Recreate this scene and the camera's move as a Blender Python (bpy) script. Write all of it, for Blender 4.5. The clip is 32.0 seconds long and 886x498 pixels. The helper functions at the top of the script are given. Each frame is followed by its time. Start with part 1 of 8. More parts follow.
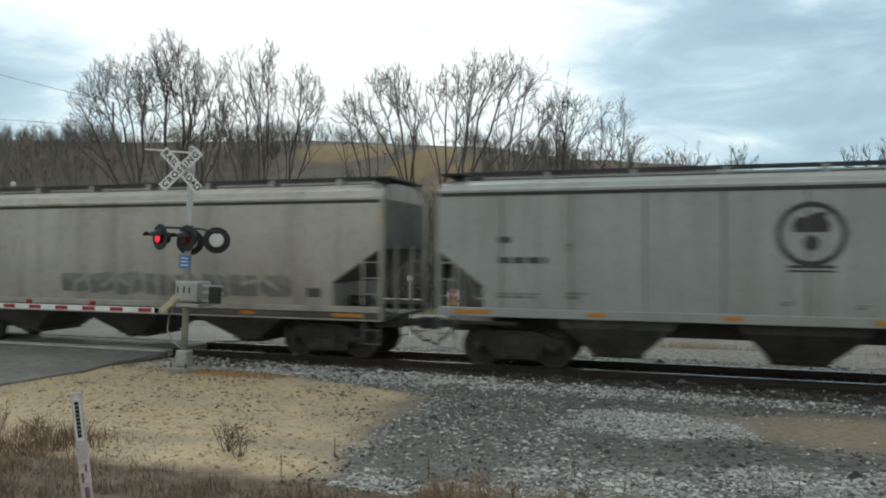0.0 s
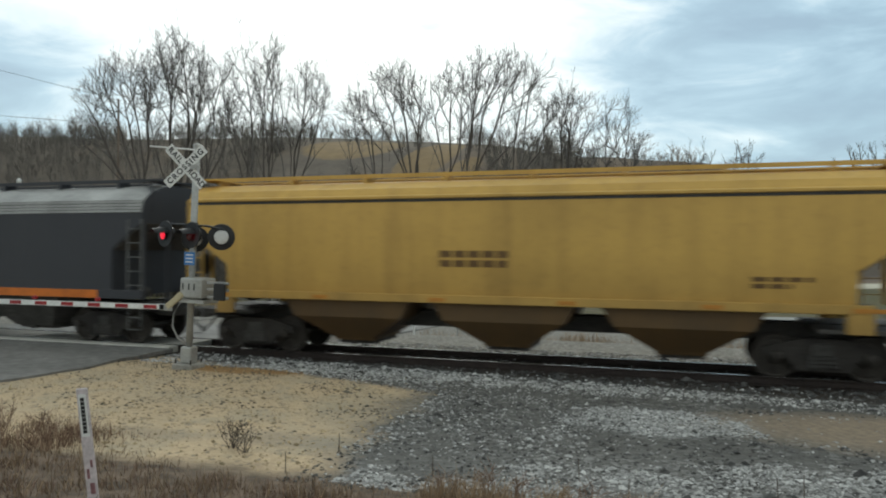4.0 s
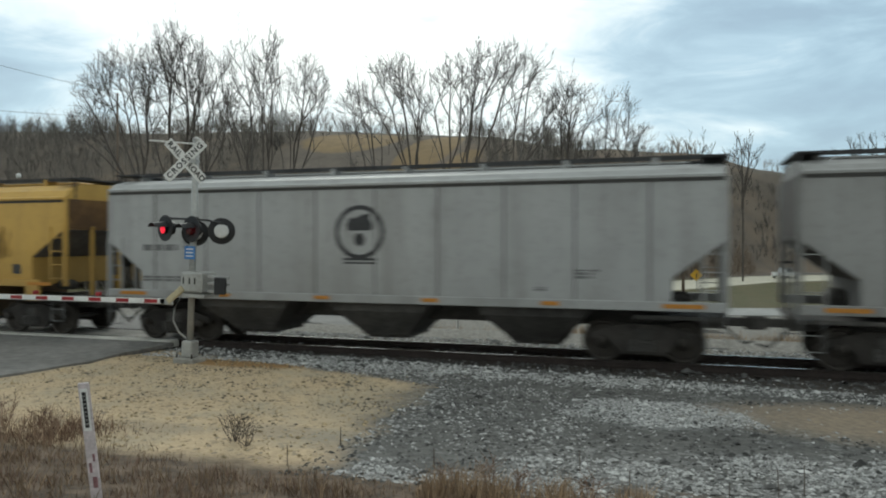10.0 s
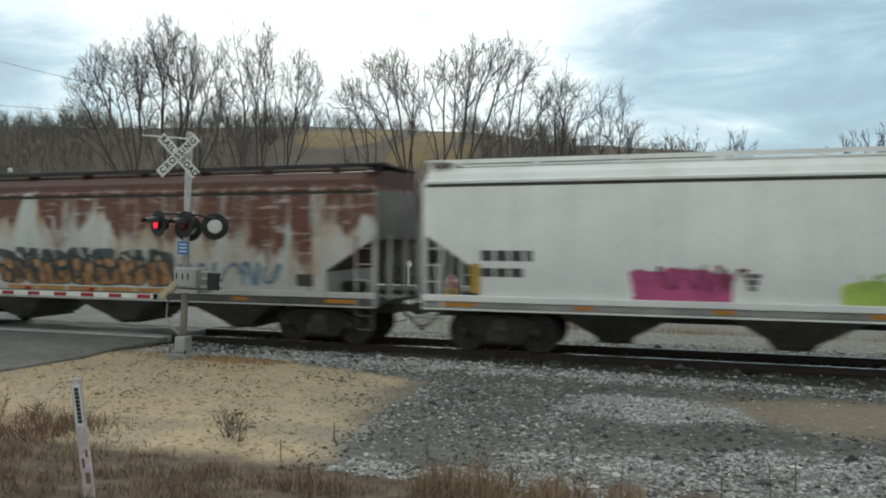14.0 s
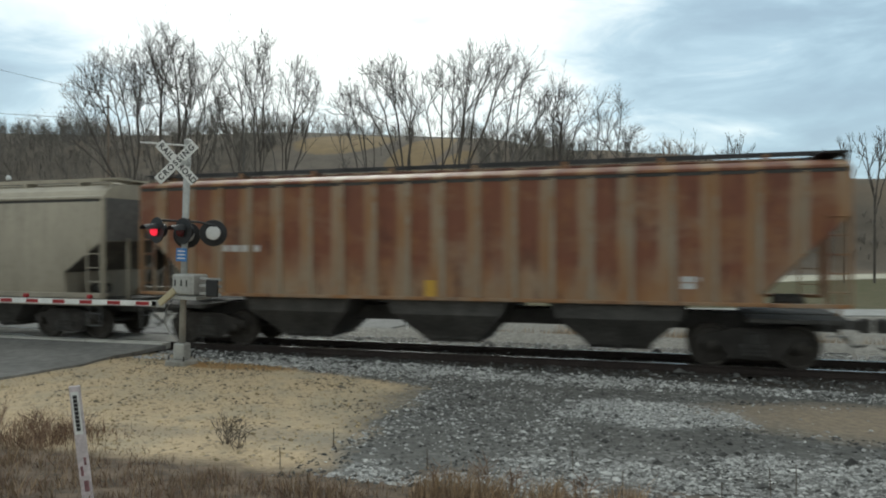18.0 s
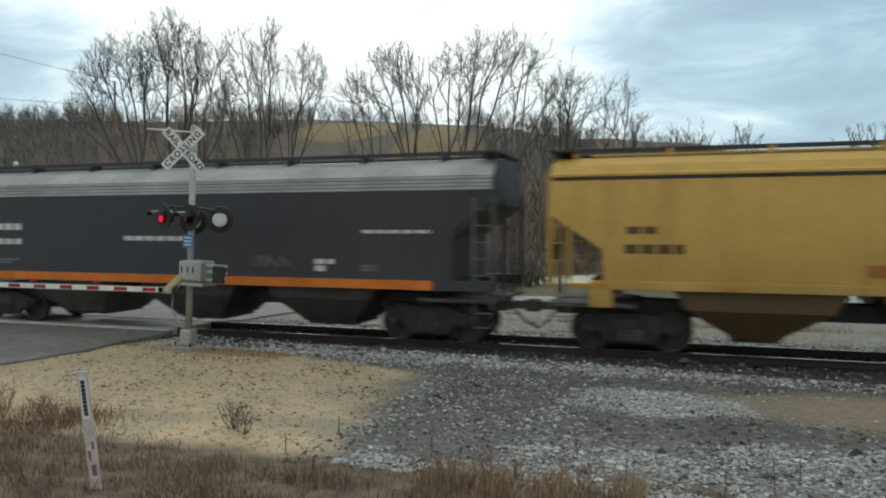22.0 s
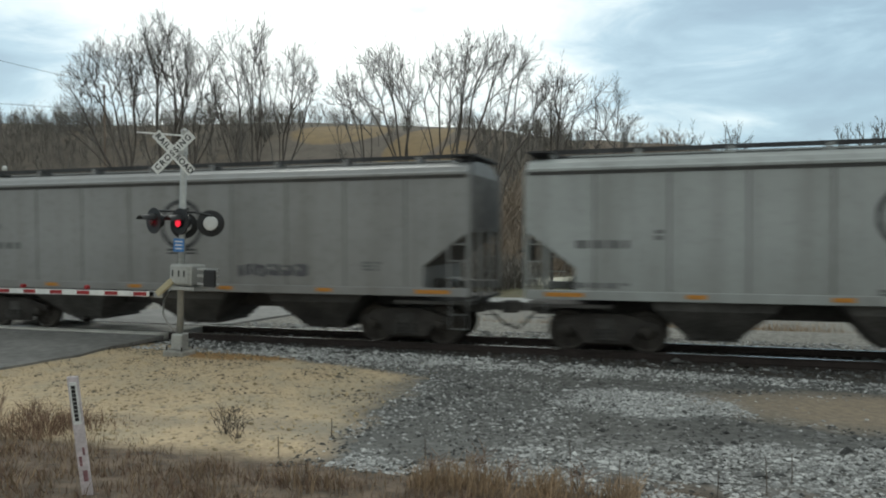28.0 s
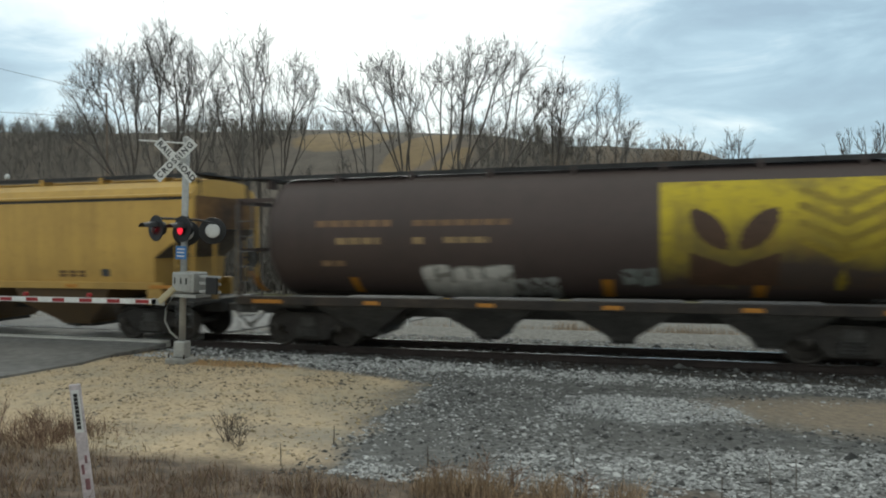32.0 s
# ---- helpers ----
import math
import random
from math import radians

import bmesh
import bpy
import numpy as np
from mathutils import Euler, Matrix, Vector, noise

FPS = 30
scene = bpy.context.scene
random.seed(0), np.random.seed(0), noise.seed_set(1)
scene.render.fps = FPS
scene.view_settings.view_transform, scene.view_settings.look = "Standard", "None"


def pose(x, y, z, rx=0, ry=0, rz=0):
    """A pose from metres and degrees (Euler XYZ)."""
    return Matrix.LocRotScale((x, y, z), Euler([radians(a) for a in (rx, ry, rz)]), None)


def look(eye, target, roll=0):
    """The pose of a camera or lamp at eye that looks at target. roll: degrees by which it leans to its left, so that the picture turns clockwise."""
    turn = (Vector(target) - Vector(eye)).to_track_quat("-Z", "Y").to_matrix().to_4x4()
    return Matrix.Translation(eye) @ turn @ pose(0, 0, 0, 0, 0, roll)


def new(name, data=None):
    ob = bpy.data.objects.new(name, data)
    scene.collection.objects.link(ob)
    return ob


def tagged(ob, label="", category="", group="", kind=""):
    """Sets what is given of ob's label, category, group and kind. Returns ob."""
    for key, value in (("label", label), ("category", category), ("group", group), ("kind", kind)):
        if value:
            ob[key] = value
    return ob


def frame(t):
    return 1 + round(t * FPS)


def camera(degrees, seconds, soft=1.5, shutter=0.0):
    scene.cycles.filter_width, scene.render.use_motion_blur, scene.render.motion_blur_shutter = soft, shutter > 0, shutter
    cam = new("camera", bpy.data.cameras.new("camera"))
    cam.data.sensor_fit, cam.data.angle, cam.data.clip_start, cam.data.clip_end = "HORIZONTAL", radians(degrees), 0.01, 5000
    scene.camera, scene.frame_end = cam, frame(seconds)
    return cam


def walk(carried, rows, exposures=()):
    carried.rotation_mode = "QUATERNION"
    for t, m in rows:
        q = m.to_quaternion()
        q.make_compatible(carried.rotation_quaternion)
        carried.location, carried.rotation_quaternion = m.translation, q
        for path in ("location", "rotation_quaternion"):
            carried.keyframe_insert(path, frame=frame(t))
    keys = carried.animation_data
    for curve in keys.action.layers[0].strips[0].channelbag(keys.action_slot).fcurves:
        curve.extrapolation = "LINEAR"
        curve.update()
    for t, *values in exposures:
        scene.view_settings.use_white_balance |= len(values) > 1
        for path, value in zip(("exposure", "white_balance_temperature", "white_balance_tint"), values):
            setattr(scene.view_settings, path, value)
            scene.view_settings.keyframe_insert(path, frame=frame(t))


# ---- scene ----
import collections

cam = camera(62.19, 32.0, soft=2.0, shutter=0.28)
EYE = (0.00, 0.00, 2.67)
walk(cam, [
    (0.0, pose(*EYE, 90.237, -0.183, 17.715)),
    (0.5, pose(*EYE, 90.068, -0.239, 17.863)),
    (1.0, pose(*EYE, 89.980, -0.265, 17.748)),
    (1.5, pose(*EYE, 89.916, -0.234, 17.459)),
    (2.0, pose(*EYE, 89.630, -0.388, 17.438)),
    (2.5, pose(*EYE, 89.717, -0.436, 17.677)),
    (3.0, pose(*EYE, 89.872, -0.377, 17.738)),
    (3.5, pose(*EYE, 90.053, -0.316, 17.962)),
    (5.5, pose(*EYE, 89.639, -0.163, 18.188)),
    (6.0, pose(*EYE, 89.557, -0.104, 18.336)),
    (6.5, pose(*EYE, 89.581, -0.142, 17.964)),
    (7.0, pose(*EYE, 89.410, -0.030, 17.809)),
    (7.5, pose(*EYE, 89.461, 0.014, 17.633)),
    (8.0, pose(*EYE, 89.424, 0.042, 17.839)),
    (8.5, pose(*EYE, 89.506, -0.015, 17.882)),
    (9.0, pose(*EYE, 89.604, -0.000, 18.072)),
    (9.5, pose(*EYE, 89.597, -0.040, 18.158)),
    (10.0, pose(*EYE, 89.462, 0.019, 18.074)),
    (10.5, pose(*EYE, 89.436, -0.036, 17.866)),
    (11.0, pose(*EYE, 89.342, -0.046, 17.687)),
    (11.5, pose(*EYE, 89.355, -0.143, 17.504)),
    (12.0, pose(*EYE, 89.239, -0.025, 17.602)),
    (12.5, pose(*EYE, 89.218, -0.194, 17.580)),
    (13.0, pose(*EYE, 89.025, -0.203, 17.643)),
    (13.5, pose(*EYE, 89.049, -0.219, 17.575)),
    (14.0, pose(*EYE, 89.139, -0.107, 17.599)),
    (14.5, pose(*EYE, 89.260, -0.295, 17.688)),
    (16.5, pose(*EYE, 89.566, -0.191, 17.454)),
    (17.0, pose(*EYE, 89.575, 0.035, 17.291)),
    (17.5, pose(*EYE, 89.450, 0.095, 17.293)),
    (18.0, pose(*EYE, 89.560, 0.199, 17.492)),
    (18.5, pose(*EYE, 89.667, 0.042, 17.684)),
    (19.0, pose(*EYE, 89.700, 0.070, 17.367)),
    (19.5, pose(*EYE, 89.552, 0.021, 17.521)),
    (20.0, pose(*EYE, 89.231, 0.116, 17.481)),
    (20.5, pose(*EYE, 88.900, -0.005, 17.851)),
    (21.0, pose(*EYE, 88.717, -0.078, 17.954)),
    (21.5, pose(*EYE, 88.606, -0.119, 18.057)),
    (22.0, pose(*EYE, 88.622, -0.110, 17.948)),
    (22.5, pose(*EYE, 88.806, -0.266, 17.900)),
    (23.0, pose(*EYE, 88.681, -0.521, 17.858)),
    (23.5, pose(*EYE, 88.509, -0.359, 18.211)),
    (24.0, pose(*EYE, 88.617, -0.334, 17.990)),
    (24.5, pose(*EYE, 88.781, -0.347, 17.972)),
    (25.0, pose(*EYE, 88.848, -0.286, 17.805)),
    (25.5, pose(*EYE, 88.980, -0.180, 17.932)),
    (27.5, pose(*EYE, 88.814, 0.212, 17.752)),
    (28.0, pose(*EYE, 88.792, 0.243, 17.308)),
    (28.5, pose(*EYE, 88.839, 0.296, 17.299)),
    (29.0, pose(*EYE, 88.865, 0.409, 17.329)),
    (29.5, pose(*EYE, 89.014, 0.379, 17.612)),
    (30.0, pose(*EYE, 89.038, 0.446, 17.500)),
    (30.5, pose(*EYE, 89.339, 0.464, 17.404)),
    (31.0, pose(*EYE, 89.396, 0.439, 17.453)),
    (31.5, pose(*EYE, 89.363, 0.443, 17.581)),
    (32.0, pose(*EYE, 89.294, 0.478, 17.451)),
], exposures=((0.0, 0.12, 6280, 2), (32.0, 0.12, 6280, 2)))

# ---- light ----
SUN_AZ, SUN_EL = radians(-27), radians(30)      # azimuth from +Y towards +X, elevation
world = bpy.data.worlds.new("sky")
scene.world = world
world.use_nodes = True
wn, wl = world.node_tree.nodes, world.node_tree.links
wn.clear()


def wnode(kind, **vals):
    n = wn.new(kind)
    for k, v in vals.items():
        n.inputs[k].default_value = v
    return n


w_out = wnode("ShaderNodeOutputWorld")
w_sky = wnode("ShaderNodeTexSky")
w_sky.sky_type, w_sky.sun_disc = "NISHITA", False
w_sky.sun_elevation, w_sky.sun_rotation = SUN_EL, SUN_AZ
w_blue = wnode("ShaderNodeBackground", Strength=0.10)
wl.new(w_sky.outputs[0], w_blue.inputs[0])
w_tc = wnode("ShaderNodeTexCoord")
w_map = wnode("ShaderNodeMapping")
w_map.inputs["Scale"].default_value = (1.0, 1.0, 3.2)
w_map.inputs["Rotation"].default_value = (0.0, 0.42, 0.2)
wl.new(w_tc.outputs["Generated"], w_map.inputs[0])
w_big = wnode("ShaderNodeTexNoise", Scale=1.7, Detail=5.0, Roughness=0.52, Distortion=0.5)
wl.new(w_map.outputs[0], w_big.inputs["Vector"])
w_fine = wnode("ShaderNodeTexNoise", Scale=5.2, Detail=7.0, Roughness=0.58, Distortion=0.45)
wl.new(w_map.outputs[0], w_fine.inputs["Vector"])
# the bright part of the overcast round the hidden sun
w_dot = wn.new("ShaderNodeVectorMath")
w_dot.operation = "DOT_PRODUCT"
sun_dir = Vector((math.sin(SUN_AZ) * math.cos(SUN_EL), math.cos(SUN_AZ) * math.cos(SUN_EL), math.sin(SUN_EL)))
w_dot.inputs[1].default_value = sun_dir
wl.new(w_tc.outputs["Generated"], w_dot.inputs[0])
w_near = wn.new("ShaderNodeMapRange")
w_near.inputs["From Min"].default_value, w_near.inputs["From Max"].default_value = 0.845, 0.985
w_near.interpolation_type = "SMOOTHSTEP"
wl.new(w_dot.outputs["Value"], w_near.inputs["Value"])
w_sum = wn.new("ShaderNodeMath")
w_sum.operation = "MULTIPLY_ADD"
wl.new(w_near.outputs[0], w_sum.inputs[0])
w_sum.inputs[1].default_value = 0.46
wl.new(w_big.outputs[0], w_sum.inputs[2])
w_add = wn.new("ShaderNodeMath")
w_add.operation = "MULTIPLY_ADD"
wl.new(w_fine.outputs[0], w_add.inputs[0])
w_add.inputs[1].default_value = 0.95
wl.new(w_sum.outputs[0], w_add.inputs[2])
w_fit = wn.new("ShaderNodeMath")
w_fit.operation = "MULTIPLY_ADD"
w_fit.inputs[1].default_value, w_fit.inputs[2].default_value = 0.7, -0.165
wl.new(w_add.outputs[0], w_fit.inputs[0])
w_ramp = wn.new("ShaderNodeValToRGB")
cr = w_ramp.color_ramp
cr.elements[0].position, cr.elements[0].color = 0.45, (0.37, 0.48, 0.59, 1)
cr.elements[1].position, cr.elements[1].color = 0.92, (1.2, 1.21, 1.19, 1)
for pos, col in ((0.53, (0.42, 0.55, 0.66, 1)), (0.595, (0.50, 0.64, 0.75, 1)), (0.67, (0.72, 0.82, 0.89, 1)), (0.77, (1.0, 1.02, 1.02, 1))):
    e = cr.elements.new(pos)
    e.color = col
wl.new(w_fit.outputs[0], w_ramp.inputs[0])
# away from the hidden sun the overcast is a plain pale grey
w_back = wn.new("ShaderNodeMapRange")
w_back.inputs["From Min"].default_value, w_back.inputs["From Max"].default_value = 0.45, -0.35
wl.new(w_dot.outputs["Value"], w_back.inputs["Value"])
w_dir = wn.new("ShaderNodeSeparateXYZ")
wl.new(w_tc.outputs["Generated"], w_dir.inputs[0])
w_high = wn.new("ShaderNodeMapRange")
w_high.inputs["From Min"].default_value, w_high.inputs["From Max"].default_value = 0.36, 0.72
wl.new(w_dir.outputs["Z"], w_high.inputs["Value"])
w_most = wn.new("ShaderNodeMath")
w_most.operation = "MAXIMUM"
wl.new(w_back.outputs[0], w_most.inputs[0])
wl.new(w_high.outputs[0], w_most.inputs[1])
w_pale = wn.new("ShaderNodeMix")
w_pale.data_type = "RGBA"
w_pale.inputs["B"].default_value = (0.79, 0.80, 0.77, 1)
wl.new(w_most.outputs[0], w_pale.inputs["Factor"])
wl.new(w_ramp.outputs[0], w_pale.inputs["A"])
w_cloud = wnode("ShaderNodeBackground", Strength=1.0)
wl.new(w_pale.outputs["Result"], w_cloud.inputs[0])
w_mix = wnode("ShaderNodeMixShader", Fac=0.86)
wl.new(w_blue.outputs[0], w_mix.inputs[1])
wl.new(w_cloud.outputs[0], w_mix.inputs[2])
wl.new(w_mix.outputs[0], w_out.inputs[0])

sun = new("sun", bpy.data.lights.new("sun", "SUN"))
sun.data.energy, sun.data.angle, sun.data.color = 0.9, radians(14), (1.0, 0.96, 0.9)
sun.matrix_world = look(sun_dir * 100, (0, 0, 0))


# ---- materials ----
def mat(name, colour, rough=0.7, metal=0.0, noise_scale=0.0, vary=0.25, bump=0.0, fine=0.0, second=None, spec=0.4,
        stretch=(1, 1, 1), glow=0.0, random_tone=0.0, island=0.0):
    """A weathered surface: a base colour broken up at two scales, with bump. second: the colour of stains."""
    m = bpy.data.materials.new(name)
    m.use_nodes = True
    nt = m.node_tree
    b = nt.nodes["Principled BSDF"]
    b.inputs["Base Color"].default_value = (*colour, 1)
    b.inputs["Roughness"].default_value = rough
    b.inputs["Metallic"].default_value = metal
    b.inputs["Specular IOR Level"].default_value = spec
    if glow:
        b.inputs["Emission Color"].default_value = (*colour, 1)
        b.inputs["Emission Strength"].default_value = glow
    if not noise_scale:
        return m
    tc = nt.nodes.new("ShaderNodeTexCoord")
    mp = nt.nodes.new("ShaderNodeMapping")
    mp.inputs["Scale"].default_value = stretch
    nt.links.new(tc.outputs["Object"], mp.inputs[0])
    big = nt.nodes.new("ShaderNodeTexNoise")
    big.inputs["Scale"].default_value, big.inputs["Detail"].default_value = noise_scale, 4
    nt.links.new(mp.outputs[0], big.inputs["Vector"])
    small = nt.nodes.new("ShaderNodeTexNoise")
    small.inputs["Scale"].default_value, small.inputs["Detail"].default_value = noise_scale * 9, 5
    nt.links.new(mp.outputs[0], small.inputs["Vector"])
    if random_tone or island:
        src = nt.nodes.new("ShaderNodeObjectInfo" if random_tone else "ShaderNodeNewGeometry")
        off = nt.nodes.new("ShaderNodeMath")
        off.operation = "MULTIPLY_ADD"
        nt.links.new(src.outputs["Random" if random_tone else "Random Per Island"], off.inputs[0])
        off.inputs[1].default_value, off.inputs[2].default_value = 30, 0
        nt.links.new(off.outputs[0], mp.inputs["Location"])
    ramp = nt.nodes.new("ShaderNodeMapRange")
    ramp.inputs["From Min"].default_value, ramp.inputs["From Max"].default_value = 0.34, 0.68
    nt.links.new(big.outputs[0], ramp.inputs[0])
    mix = nt.nodes.new("ShaderNodeMix")
    mix.data_type = "RGBA"
    dark = second or tuple(c * (1 - vary) for c in colour)
    mix.inputs["A"].default_value, mix.inputs["B"].default_value = (*colour, 1), (*dark, 1)
    nt.links.new(ramp.outputs[0], mix.inputs["Factor"])
    grain = nt.nodes.new("ShaderNodeHueSaturation")
    val = nt.nodes.new("ShaderNodeMapRange")
    val.inputs["From Min"].default_value, val.inputs["From Max"].default_value = 0.3, 0.7
    val.inputs["To Min"].default_value, val.inputs["To Max"].default_value = 1 - max(fine, 0.08), 1 + max(fine, 0.08)
    nt.links.new(small.outputs[0], val.inputs[0])
    tone = val.outputs[0]
    if random_tone or island:
        ran = nt.nodes.new("ShaderNodeMapRange")
        nt.links.new(src.outputs["Random" if random_tone else "Random Per Island"], ran.inputs[0])
        k = random_tone or island
        ran.inputs["To Min"].default_value, ran.inputs["To Max"].default_value = 1 - k, 1 + k
        mul = nt.nodes.new("ShaderNodeMath")
        mul.operation = "MULTIPLY"
        nt.links.new(tone, mul.inputs[0])
        nt.links.new(ran.outputs[0], mul.inputs[1])
        tone = mul.outputs[0]
    nt.links.new(tone, grain.inputs["Value"])
    nt.links.new(mix.outputs["Result"], grain.inputs["Color"])
    nt.links.new(grain.outputs[0], b.inputs["Base Color"])
    if bump:
        bp = nt.nodes.new("ShaderNodeBump")
        bp.inputs["Strength"].default_value, bp.inputs["Distance"].default_value = bump, 0.02
        nt.links.new(small.outputs[0], bp.inputs["Height"])
        nt.links.new(bp.outputs[0], b.inputs["Normal"])
    return m


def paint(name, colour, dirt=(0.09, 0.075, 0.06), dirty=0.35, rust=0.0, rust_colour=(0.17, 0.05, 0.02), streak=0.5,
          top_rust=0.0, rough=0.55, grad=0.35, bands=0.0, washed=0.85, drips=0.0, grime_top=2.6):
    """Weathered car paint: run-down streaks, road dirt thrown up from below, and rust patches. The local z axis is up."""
    m = bpy.data.materials.new(name)
    m.use_nodes = True
    nt = m.node_tree
    N, Lk = nt.nodes, nt.links
    b = N["Principled BSDF"]
    b.inputs["Roughness"].default_value, b.inputs["Specular IOR Level"].default_value = rough, 0.35
    tc = N.new("ShaderNodeTexCoord")
    info = N.new("ShaderNodeObjectInfo")
    off = N.new("ShaderNodeVectorMath")
    off.operation = "MULTIPLY_ADD"
    Lk.new(info.outputs["Random"], off.inputs[0])
    off.inputs[1].default_value = (53, 17, 0)
    Lk.new(tc.outputs["Object"], off.inputs[2])

    def noise_at(scale, stretch, detail=4, rough_=0.55):
        mp = N.new("ShaderNodeMapping")
        mp.inputs["Scale"].default_value = stretch
        Lk.new(off.outputs[0], mp.inputs[0])
        n = N.new("ShaderNodeTexNoise")
        n.inputs["Scale"].default_value, n.inputs["Detail"].default_value, n.inputs["Roughness"].default_value = scale, detail, rough_
        Lk.new(mp.outputs[0], n.inputs["Vector"])
        return n.outputs[0]

    def rng(x, a, c, lo=0.0, hi=1.0):
        r = N.new("ShaderNodeMapRange")
        r.inputs["From Min"].default_value, r.inputs["From Max"].default_value = a, c
        r.inputs["To Min"].default_value, r.inputs["To Max"].default_value = lo, hi
        Lk.new(x, r.inputs[0])
        return r.outputs[0]

    def mul(x, y):
        q = N.new("ShaderNodeMath")
        q.operation = "MULTIPLY"
        for i, s in enumerate((x, y)):
            if isinstance(s, float):
                q.inputs[i].default_value = s
            else:
                Lk.new(s, q.inputs[i])
        return q.outputs[0]

    def blend(f, a, c):
        x = N.new("ShaderNodeMix")
        x.data_type = "RGBA"
        Lk.new(f, x.inputs["Factor"])
        if isinstance(a, tuple):
            x.inputs["A"].default_value = (*a, 1)
        else:
            Lk.new(a, x.inputs["A"])
        x.inputs["B"].default_value = (*c, 1)
        return x.outputs["Result"]

    sep = N.new("ShaderNodeSeparateXYZ")
    Lk.new(tc.outputs["Object"], sep.inputs[0])
    col = blend(rng(noise_at(0.35, (1, 1, 1.6)), 0.35, 0.7, 0.0, 0.55), colour, tuple(c * 0.72 for c in colour))
    streaks = rng(noise_at(1.6, (1.0, 1.0, 0.07), 5, 0.65), 0.46, 0.74, 0.0, streak)
    col = blend(streaks, col, dirt)
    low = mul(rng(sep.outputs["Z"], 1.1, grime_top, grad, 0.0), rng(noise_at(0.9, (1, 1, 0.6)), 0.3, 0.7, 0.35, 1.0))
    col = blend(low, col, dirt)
    col = blend(rng(noise_at(5.5, (1, 1, 1), 6, 0.7), 0.5, 0.8, 0.0, dirty), col, dirt)
    if rust:
        patch = noise_at(0.8, (0.75, 1, 2.3), 7, 0.66)
        f = mul(rng(patch, 0.60 - rust * 0.3, 0.74 - rust * 0.3, 0.0, 0.72), rng(sep.outputs["Z"], 2.5, 3.5, 0.35, 1.0))
        col = blend(f, col, rust_colour)
        run = mul(rng(noise_at(2.4, (1, 1, 0.05), 5, 0.7), 0.52, 0.7, 0.0, 0.75), rng(noise_at(0.45, (1, 1, 1), 3), 0.6 - rust * 0.3, 0.8 - rust * 0.3))
        col = blend(run, col, tuple(c * 1.5 for c in rust_colour))
    if top_rust:
        f = mul(rng(sep.outputs["Z"], 3.9, 4.02, 0.0, top_rust), rng(noise_at(0.95, (1, 1, 0.4), 5, 0.6), 0.50, 0.60))
        col = blend(f, col, (0.27, 0.135, 0.055))
    if drips:
        # rust that eats down from the roof in ragged runs, with an orange fringe
        edge = N.new("ShaderNodeMath")
        edge.operation = "MULTIPLY_ADD"
        Lk.new(noise_at(0.75, (1, 1, 0.22), 5, 0.62), edge.inputs[0])
        edge.inputs[1].default_value = 5.2
        Lk.new(sep.outputs["Z"], edge.inputs[2])
        level = 6.35 - drips
        torn = mul(rng(noise_at(2.6, (0.45, 1, 2.4), 6, 0.7), 0.36, 0.46, 0.25, 1.0), rng(noise_at(2.9, (1, 1, 0.06), 5, 0.7), 0.36, 0.48, 0.2, 1.0))
        col = blend(mul(rng(edge.outputs[0], level - 0.8, level - 0.1, 0.0, 0.8), rng(noise_at(2.2, (1, 1, 0.2), 6, 0.7), 0.42, 0.6)), col, (0.33, 0.17, 0.07))
        col = blend(mul(rng(edge.outputs[0], level - 0.12, level + 0.12, 0.0, 0.95), torn), col, rust_colour)
        col = blend(rng(sep.outputs["Z"], 3.86, 3.98, 0.0, 0.93), col, tuple(c * 0.62 for c in rust_colour))
    if bands:
        # rust on the sheets between the side posts, worn back near the sill
        wave = N.new("ShaderNodeMath")
        wave.operation = "PINGPONG"
        shift = N.new("ShaderNodeMath")
        shift.operation = "MULTIPLY_ADD"
        Lk.new(noise_at(1.1, (1, 1, 0.5)), shift.inputs[0])
        shift.inputs[1].default_value = 0.22
        Lk.new(sep.outputs["X"], shift.inputs[2])
        Lk.new(shift.outputs[0], wave.inputs[0])
        wave.inputs[1].default_value = bands / 2
        sheet = rng(wave.outputs[0], bands * 0.14, bands * 0.26)
        drop = N.new("ShaderNodeMath")
        drop.operation = "MULTIPLY_ADD"
        Lk.new(noise_at(0.9, (1, 1, 0.5), 5), drop.inputs[0])
        drop.inputs[1].default_value = 2.4
        Lk.new(sep.outputs["Z"], drop.inputs[2])
        height = rng(drop.outputs[0], 2.9, 3.7)
        col = blend(mul(rng(noise_at(1.3, (1, 1, 0.35), 6), 0.38, 0.62, washed * 0.17, washed), 1.0), col, (0.27, 0.125, 0.045))
        col = blend(mul(mul(sheet, height), rng(noise_at(0.7, (0.8, 1, 2.0), 6), 0.30, 0.50, 0.35 if washed > 0.5 else 0.0, 0.95)), col, rust_colour)
        col = blend(mul(sheet, rng(noise_at(2.0, (1, 1, 0.3), 6, 0.7), 0.52, 0.62, 0.0, 0.7)), col, (0.085, 0.03, 0.02))
        col = blend(rng(noise_at(2.3, (1, 1, 0.6), 6, 0.7), 0.5, 0.66, 0.0, 0.6 * washed), col, (0.27, 0.13, 0.05))
    Lk.new(col, b.inputs["Base Color"])
    bp = N.new("ShaderNodeBump")
    bp.inputs["Strength"].default_value, bp.inputs["Distance"].default_value = 0.25, 0.02
    Lk.new(noise_at(0.7, (1, 1, 0.5), 3), bp.inputs["Height"])
    Lk.new(bp.outputs[0], b.inputs["Normal"])
    return m


